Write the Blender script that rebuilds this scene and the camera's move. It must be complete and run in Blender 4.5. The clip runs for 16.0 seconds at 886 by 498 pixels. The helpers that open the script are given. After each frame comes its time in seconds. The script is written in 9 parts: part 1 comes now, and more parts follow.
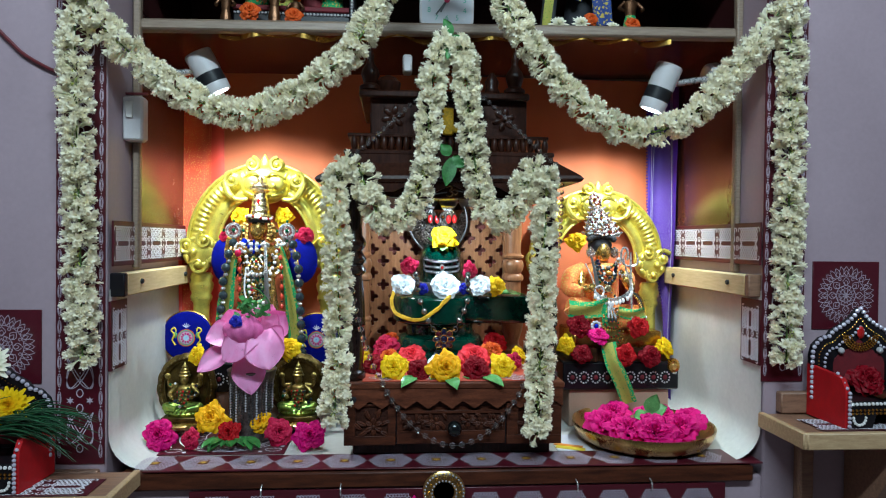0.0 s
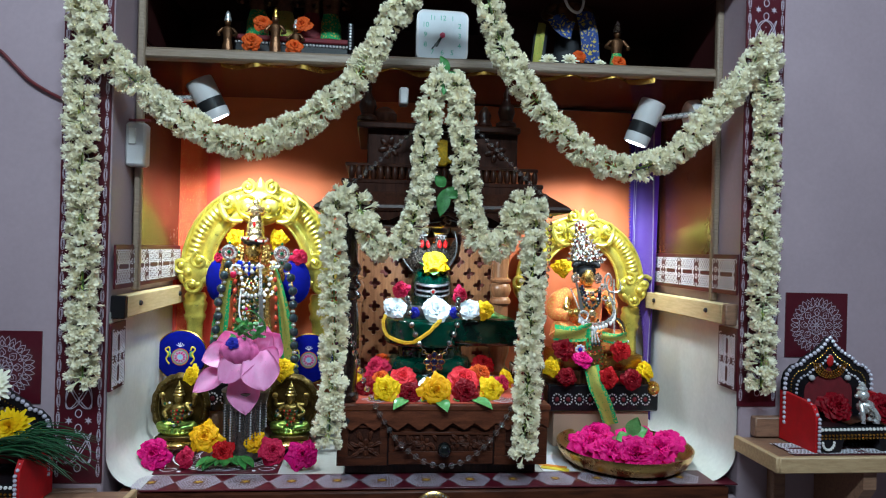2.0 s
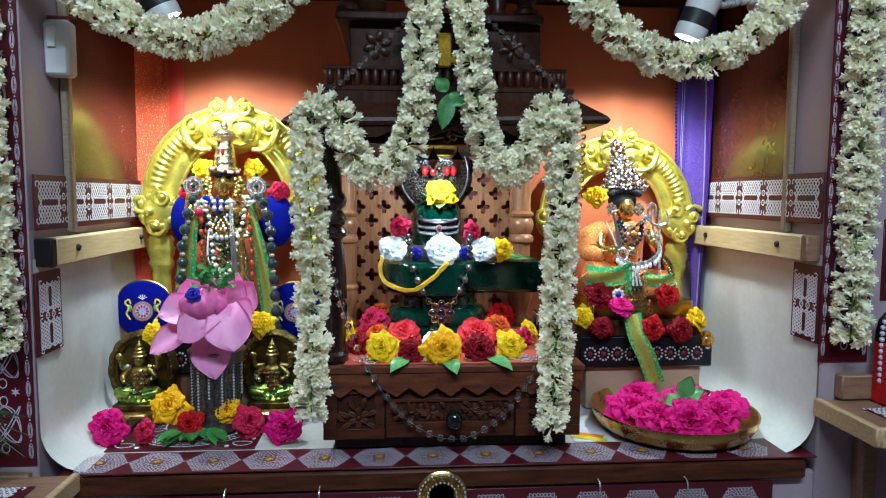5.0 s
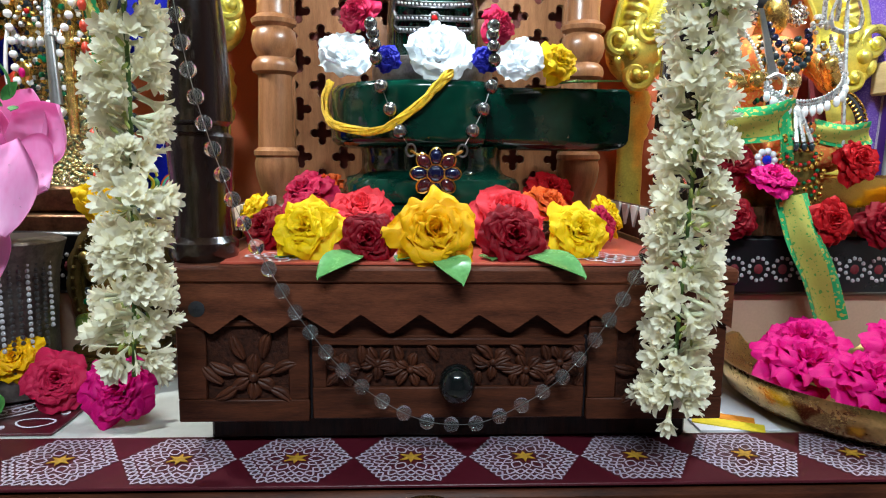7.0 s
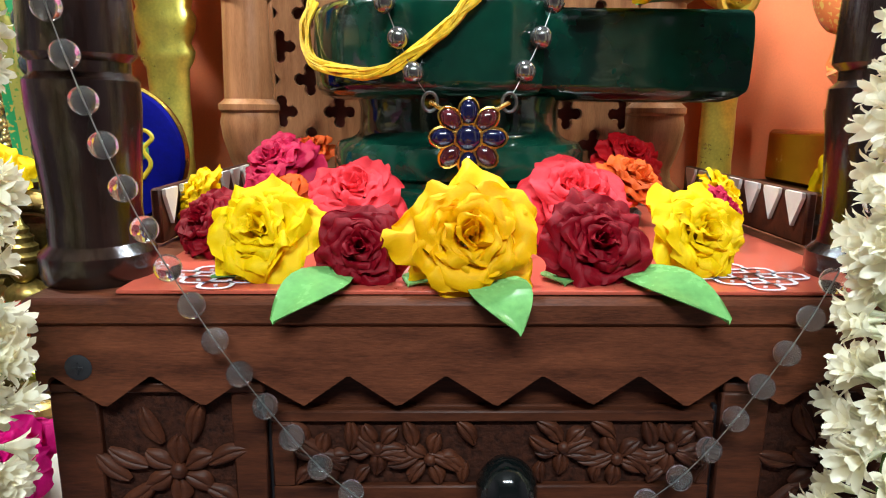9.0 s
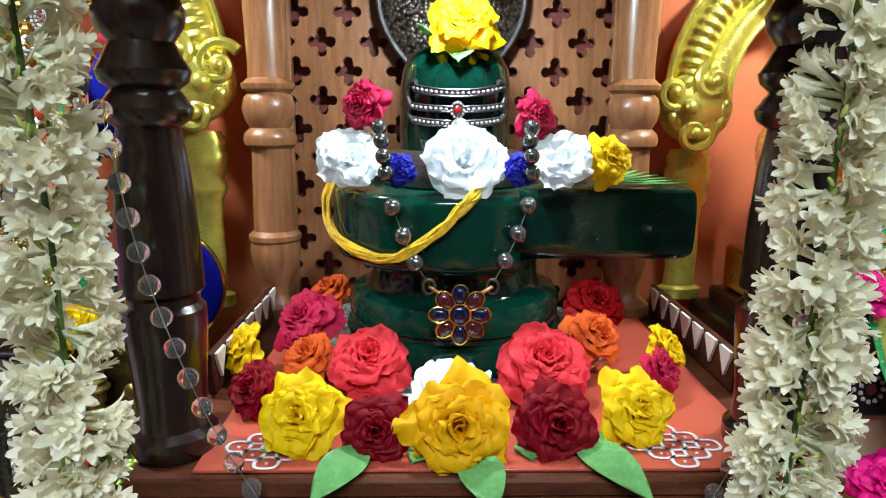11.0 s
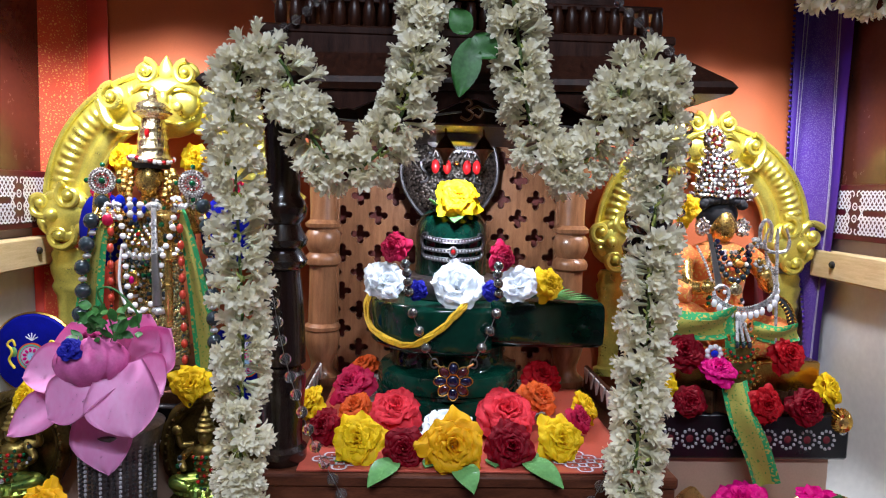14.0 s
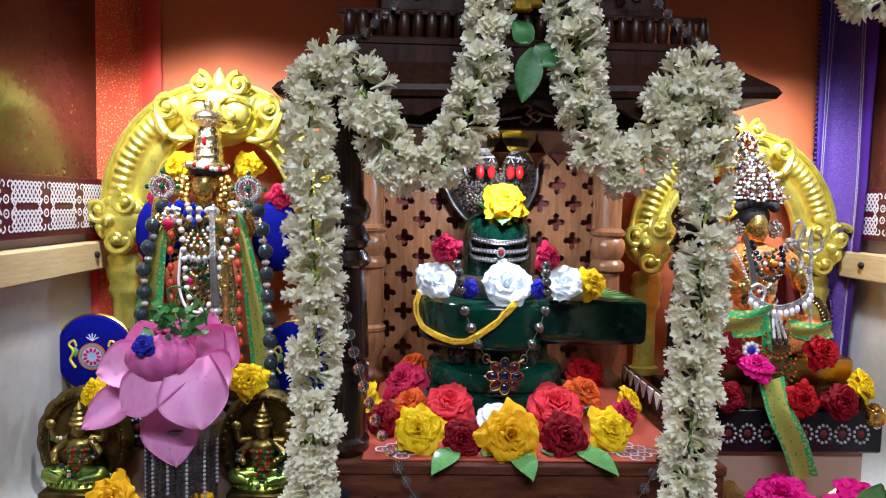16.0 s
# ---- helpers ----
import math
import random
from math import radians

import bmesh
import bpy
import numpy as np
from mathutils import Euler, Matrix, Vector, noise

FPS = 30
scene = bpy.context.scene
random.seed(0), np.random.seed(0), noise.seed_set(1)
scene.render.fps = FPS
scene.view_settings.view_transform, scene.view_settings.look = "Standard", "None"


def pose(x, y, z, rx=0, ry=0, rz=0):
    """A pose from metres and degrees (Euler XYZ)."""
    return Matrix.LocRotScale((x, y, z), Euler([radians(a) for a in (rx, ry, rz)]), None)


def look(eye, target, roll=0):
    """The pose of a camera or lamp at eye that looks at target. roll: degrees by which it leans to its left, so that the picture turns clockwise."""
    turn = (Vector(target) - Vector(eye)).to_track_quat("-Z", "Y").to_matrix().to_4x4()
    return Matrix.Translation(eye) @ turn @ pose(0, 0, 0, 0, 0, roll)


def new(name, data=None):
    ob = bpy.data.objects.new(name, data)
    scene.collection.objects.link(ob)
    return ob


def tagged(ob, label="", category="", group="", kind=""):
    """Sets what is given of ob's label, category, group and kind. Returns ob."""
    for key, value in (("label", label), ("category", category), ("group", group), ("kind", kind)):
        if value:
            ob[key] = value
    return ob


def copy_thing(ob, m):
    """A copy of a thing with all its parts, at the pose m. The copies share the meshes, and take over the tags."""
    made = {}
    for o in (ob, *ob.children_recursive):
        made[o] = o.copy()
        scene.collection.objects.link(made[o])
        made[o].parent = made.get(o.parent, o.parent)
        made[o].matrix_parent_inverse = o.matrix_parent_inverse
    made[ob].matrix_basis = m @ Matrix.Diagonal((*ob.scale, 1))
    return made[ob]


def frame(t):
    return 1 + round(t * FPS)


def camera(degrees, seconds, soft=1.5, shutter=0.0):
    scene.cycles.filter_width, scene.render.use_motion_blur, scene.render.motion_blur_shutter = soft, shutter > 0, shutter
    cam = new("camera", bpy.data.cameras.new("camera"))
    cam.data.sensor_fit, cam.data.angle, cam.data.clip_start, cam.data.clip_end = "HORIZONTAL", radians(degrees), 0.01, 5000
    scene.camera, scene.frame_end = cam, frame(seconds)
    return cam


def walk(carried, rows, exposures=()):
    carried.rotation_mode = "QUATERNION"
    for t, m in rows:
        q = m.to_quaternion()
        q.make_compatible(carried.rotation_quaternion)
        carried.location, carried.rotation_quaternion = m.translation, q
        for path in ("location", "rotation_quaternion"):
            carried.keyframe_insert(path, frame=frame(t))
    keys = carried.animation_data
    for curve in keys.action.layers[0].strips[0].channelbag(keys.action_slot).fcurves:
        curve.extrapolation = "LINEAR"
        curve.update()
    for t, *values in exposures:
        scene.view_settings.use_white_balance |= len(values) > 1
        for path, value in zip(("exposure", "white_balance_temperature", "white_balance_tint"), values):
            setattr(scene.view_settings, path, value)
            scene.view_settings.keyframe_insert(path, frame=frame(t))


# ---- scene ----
cam = camera(67.9, 16.0, soft=1.1)
PATH = [
    (0, (0.099, -0.011, 1.361), (0.246, 1.983, 1.335), 0.6),
    (0.5, (0.096, -0.029, 1.369), (0.241, 1.966, 1.351), 0.6),
    (1, (0.091, -0.045, 1.378), (0.235, 1.95, 1.403), 0.7),
    (1.5, (0.087, -0.05, 1.386), (0.25, 1.943, 1.415), 1.0),
    (2, (0.072, -0.049, 1.391), (0.282, 1.94, 1.394), 1.5),
    (2.5, (0.083, -0.057, 1.389), (0.269, 1.934, 1.412), 1.9),
    (3, (0.083, -0.062, 1.391), (0.266, 1.929, 1.417), 2.1),
    (3.5, (0.082, -0.058, 1.395), (0.267, 1.933, 1.406), 2.0),
    (3.7, (0.087, -0.048, 1.395), (0.259, 1.945, 1.394), 1.9),
    (5.8, (0.130, 0.375, 1.312), (0.259, 2.353, 1.041), -0.6),
    (6, (0.134, 0.427, 1.295), (0.250, 2.403, 1.010), -0.7),
    (6.5, (0.153, 0.548, 1.237), (0.242, 2.528, 0.967), -0.2),
    (7, (0.169, 0.644, 1.199), (0.266, 2.622, 0.923), 0.7),
    (7.5, (0.169, 0.714, 1.173), (0.264, 2.694, 0.905), 0.8),
    (8, (0.170, 0.772, 1.155), (0.241, 2.750, 0.865), 0.5),
    (8.5, (0.166, 0.803, 1.170), (0.219, 2.772, 0.820), -0.1),
    (9, (0.168, 0.815, 1.200), (0.212, 2.772, 0.787), 0.5),
    (9.5, (0.172, 0.807, 1.235), (0.206, 2.757, 0.793), -0.2),
    (10, (0.174, 0.794, 1.270), (0.197, 2.744, 0.824), -0.1),
    (10.2, (0.173, 0.789, 1.279), (0.190, 2.737, 0.829), -0.1),
    (12.3, (0.167, 0.646, 1.347), (0.236, 2.621, 1.036), 0.8),
    (12.5, (0.165, 0.623, 1.349), (0.229, 2.599, 1.051), 0.6),
    (13, (0.154, 0.566, 1.356), (0.218, 2.548, 1.093), 0.9),
    (13.5, (0.147, 0.534, 1.363), (0.227, 2.521, 1.141), 1.7),
    (14, (0.149, 0.507, 1.374), (0.227, 2.498, 1.2), 1.5),
    (14.5, (0.147, 0.476, 1.384), (0.231, 2.469, 1.24), 1.1),
    (15, (0.149, 0.439, 1.393), (0.229, 2.434, 1.275), 1.0),
    (15.5, (0.136, 0.418, 1.391), (0.238, 2.413, 1.285), 1.8),
    (16, (0.099, 0.478, 1.363), (0.165, 2.472, 1.226), 1.2),
]
EXPOSURES = [(0, -0.26, 5650, 4), (3.7, -0.26, 5650, 4), (6.0, -0.28, 5450, 4), (6.5, -0.18, 5550, 3), (7.0, 0.05, 6100, 8), (7.5, 0.2, 6450, 11), (8.0, 0.48, 6450, 11), (8.5, 0.6, 6300, 9), (9.0, 0.45, 6450, 10), (9.5, 0.18, 6650, 9), (10.2, 0.05, 6350, 6), (12.5, -0.52, 6100, 18), (14.0, -0.56, 6000, 24), (16.0, -0.45, 6000, 22)]
walk(cam, [(t, look(eye, target, roll)) for t, eye, target, roll in PATH], EXPOSURES)

# ---- light: a tube lamp in the room, two spot lamps in the niche, one small lamp under the canopy ----
world = bpy.data.worlds.new("world")
scene.world = world
world.use_nodes = True
world.node_tree.nodes["Background"].inputs[0].default_value = (0.6, 0.65, 0.75, 1)
world.node_tree.nodes["Background"].inputs[1].default_value = 0.006


def lamp(kind, energy, colour, m, **more):
    data = bpy.data.lights.new("lamp_light", kind)
    data.energy, data.color = energy, colour
    if kind == "AREA":
        data.shape, data.size, data.size_y = "RECTANGLE", more["size"], more["size_y"]
    if kind == "SPOT":
        data.spot_size, data.spot_blend, data.shadow_soft_size = radians(more["angle"]), more["blend"], more["soft"]
    if kind == "POINT":
        data.shadow_soft_size = more["soft"]
    ob = new("lamp_light", data)
    ob.matrix_basis = m
    return ob


lamp("AREA", 58, (0.82, 0.97, 1.0), look((0.15, -0.35, 2.60), (0.2, 1.0, 0.9)), size=1.2, size_y=0.10)
lamp("SPOT", 14.0, (0.96, 1.0, 0.95), look((-0.211, 1.2005, 1.608), (-0.165, 1.32, 1.33)), angle=118, blend=0.8, soft=0.018)
lamp("SPOT", 12.5, (0.96, 1.0, 0.95), look((0.566, 1.199, 1.595), (0.53, 1.31, 1.33)), angle=118, blend=0.8, soft=0.018)
lamp("SPOT", 4.5, (0.84, 0.95, 1.0), look((0.187, 1.165, 1.417), (0.187, 1.225, 1.30)), angle=165, blend=0.5, soft=0.014)

# ---- materials ----
def material(name, colour, rough=0.5, metal=0.0, vary=0.12, scale=40.0, bump=0.15, fine=400.0, hue=None, island=0.0, rand=0.0, coat=0.0,
             sheen=0.0, trans=0.0, stretch=(1, 1, 1), thin=0.0, spec=0.5, through_light=0.0):
    """A surface with colour variation at two scales, bump and uneven gloss."""
    mat = bpy.data.materials.new(name)
    mat.use_nodes = True
    nt = mat.node_tree
    nd, ln = nt.nodes, nt.links
    bsdf = nd["Principled BSDF"]
    co = nd.new("ShaderNodeTexCoord")
    mp = nd.new("ShaderNodeMapping")
    mp.inputs["Scale"].default_value = stretch
    ln.new(co.outputs["Object"], mp.inputs["Vector"])
    big, small = nd.new("ShaderNodeTexNoise"), nd.new("ShaderNodeTexNoise")
    for n, sc, det in ((big, scale, 4), (small, fine, 3)):
        n.inputs["Scale"].default_value, n.inputs["Detail"].default_value = sc, det
        ln.new(mp.outputs[0], n.inputs["Vector"])
    ramp = nd.new("ShaderNodeValToRGB")
    c2 = hue or tuple(max(0, c * (1 - 2.2 * vary)) for c in colour)
    c1 = tuple(min(1, c * (1 + vary)) for c in colour)
    ramp.color_ramp.elements[0].position, ramp.color_ramp.elements[1].position = 0.32, 0.68
    ramp.color_ramp.elements[0].color, ramp.color_ramp.elements[1].color = (*c2, 1), (*c1, 1)
    mixf = nd.new("ShaderNodeMath")
    mixf.operation = "MULTIPLY_ADD"
    ln.new(small.outputs[0], mixf.inputs[0])
    mixf.inputs[1].default_value = 0.35
    add = nd.new("ShaderNodeMath")
    add.operation = "MULTIPLY"
    ln.new(big.outputs[0], add.inputs[0])
    add.inputs[1].default_value = 0.65
    ln.new(add.outputs[0], mixf.inputs[2])
    out = mixf.outputs[0]
    ln.new(out, ramp.inputs[0])
    col = ramp.outputs[0]
    if island or rand:
        info = nd.new("ShaderNodeNewGeometry") if island else nd.new("ShaderNodeObjectInfo")
        hs = nd.new("ShaderNodeHueSaturation")
        mr = nd.new("ShaderNodeMapRange")
        amount = island or rand
        mr.inputs["To Min"].default_value, mr.inputs["To Max"].default_value = 1 - amount, 1 + amount * 0.5
        ln.new(info.outputs["Random Per Island" if island else "Random"], mr.inputs["Value"])
        ln.new(mr.outputs[0], hs.inputs["Value"])
        ln.new(col, hs.inputs["Color"])
        col = hs.outputs[0]
    ln.new(col, bsdf.inputs["Base Color"])
    bsdf.inputs["Metallic"].default_value = metal
    rr = nd.new("ShaderNodeMapRange")
    rr.inputs["To Min"].default_value, rr.inputs["To Max"].default_value = max(0.02, rough - 0.1), min(1, rough + 0.1)
    ln.new(out, rr.inputs["Value"])
    ln.new(rr.outputs[0], bsdf.inputs["Roughness"])
    bsdf.inputs["Coat Weight"].default_value = coat
    bsdf.inputs["Coat Roughness"].default_value = 0.08
    bsdf.inputs["Sheen Weight"].default_value = sheen
    bsdf.inputs["Transmission Weight"].default_value = trans
    bsdf.inputs["Specular IOR Level"].default_value = spec
    if through_light:
        tr, mx = nd.new("ShaderNodeBsdfTranslucent"), nd.new("ShaderNodeMixShader")
        ln.new(col, tr.inputs["Color"])
        mx.inputs[0].default_value = through_light
        ln.new(bsdf.outputs[0], mx.inputs[1])
        ln.new(tr.outputs[0], mx.inputs[2])
        ln.new(mx.outputs[0], nd["Material Output"].inputs["Surface"])
    if thin:
        bsdf.inputs["Subsurface Weight"].default_value = thin
        bsdf.inputs["Subsurface Radius"].default_value = (0.004, 0.003, 0.002)
        bsdf.inputs["Subsurface Scale"].default_value = 1.0
    if bump:
        bp = nd.new("ShaderNodeBump")
        bp.inputs["Strength"].default_value, bp.inputs["Distance"].default_value = bump, 0.001
        ln.new(out, bp.inputs["Height"])
        ln.new(bp.outputs[0], bsdf.inputs["Normal"])
    return mat


def wood(name, light, dark, rough=0.45, along=(1, 1, 1), coat=0.0, scale=30, spec=0.5):
    return material(name, light, rough, hue=dark, vary=0.05, scale=scale, fine=220, stretch=along, bump=0.3, coat=coat, spec=spec)


def cloth(name, colour, second, scale=90.0, cut=0.55, metal=0.0, sheen=0.08):
    """Woven cloth with a brocade of a second colour."""
    mat = material(name, colour, 0.75, vary=0.08, scale=25, fine=900, bump=0.3, sheen=sheen)
    nt = mat.node_tree
    nd, ln = nt.nodes, nt.links
    bsdf = nd["Principled BSDF"]
    vor = nd.new("ShaderNodeTexVoronoi")
    vor.feature = "DISTANCE_TO_EDGE"
    vor.inputs["Scale"].default_value = scale
    co = nd.new("ShaderNodeTexCoord")
    ln.new(co.outputs["Object"], vor.inputs["Vector"])
    st = nd.new("ShaderNodeMath")
    st.operation = "GREATER_THAN"
    st.inputs[1].default_value = cut
    sc = nd.new("ShaderNodeTexNoise")
    sc.inputs["Scale"].default_value = scale * 2.2
    ln.new(co.outputs["Object"], sc.inputs["Vector"])
    sm = nd.new("ShaderNodeMath")
    sm.operation = "ADD"
    ln.new(vor.outputs["Distance"], sm.inputs[0])
    ln.new(sc.outputs[0], sm.inputs[1])
    ln.new(sm.outputs[0], st.inputs[0])
    mx = nd.new("ShaderNodeMix")
    mx.data_type = "RGBA"
    old = bsdf.inputs["Base Color"].links[0].from_socket
    ln.new(st.outputs[0], mx.inputs["Factor"])
    ln.new(old, mx.inputs["A"])
    mx.inputs["B"].default_value = (*second, 1)
    ln.new(mx.outputs["Result"], bsdf.inputs["Base Color"])
    if metal:
        mm = nd.new("ShaderNodeMath")
        mm.operation = "MULTIPLY"
        mm.inputs[1].default_value = metal
        ln.new(st.outputs[0], mm.inputs[0])
        ln.new(mm.outputs[0], bsdf.inputs["Metallic"])
        bsdf.inputs["Roughness"].default_value = 0.45
    return mat


def cells(name, colour, dark, scale, rough, metal, bump):
    """Metal hammered or cast in small cells."""
    mat = material(name, colour, rough, metal, vary=0.1, scale=60, bump=0.1)
    nt = mat.node_tree
    nd, ln = nt.nodes, nt.links
    bsdf = nd["Principled BSDF"]
    vor = nd.new("ShaderNodeTexVoronoi")
    vor.inputs["Scale"].default_value = scale
    co = nd.new("ShaderNodeTexCoord")
    ln.new(co.outputs["Object"], vor.inputs["Vector"])
    bp = nd.new("ShaderNodeBump")
    bp.invert = True
    bp.inputs["Strength"].default_value, bp.inputs["Distance"].default_value = bump, 0.002
    ln.new(vor.outputs["Distance"], bp.inputs["Height"])
    ln.new(bp.outputs[0], bsdf.inputs["Normal"])
    rp = nd.new("ShaderNodeValToRGB")
    rp.color_ramp.elements[0].color, rp.color_ramp.elements[1].color = (*colour, 1), (*dark, 1)
    rp.color_ramp.elements[0].position, rp.color_ramp.elements[1].position = 0.35, 0.8
    ln.new(vor.outputs["Distance"], rp.inputs[0])
    ln.new(rp.outputs[0], bsdf.inputs["Base Color"])
    return mat


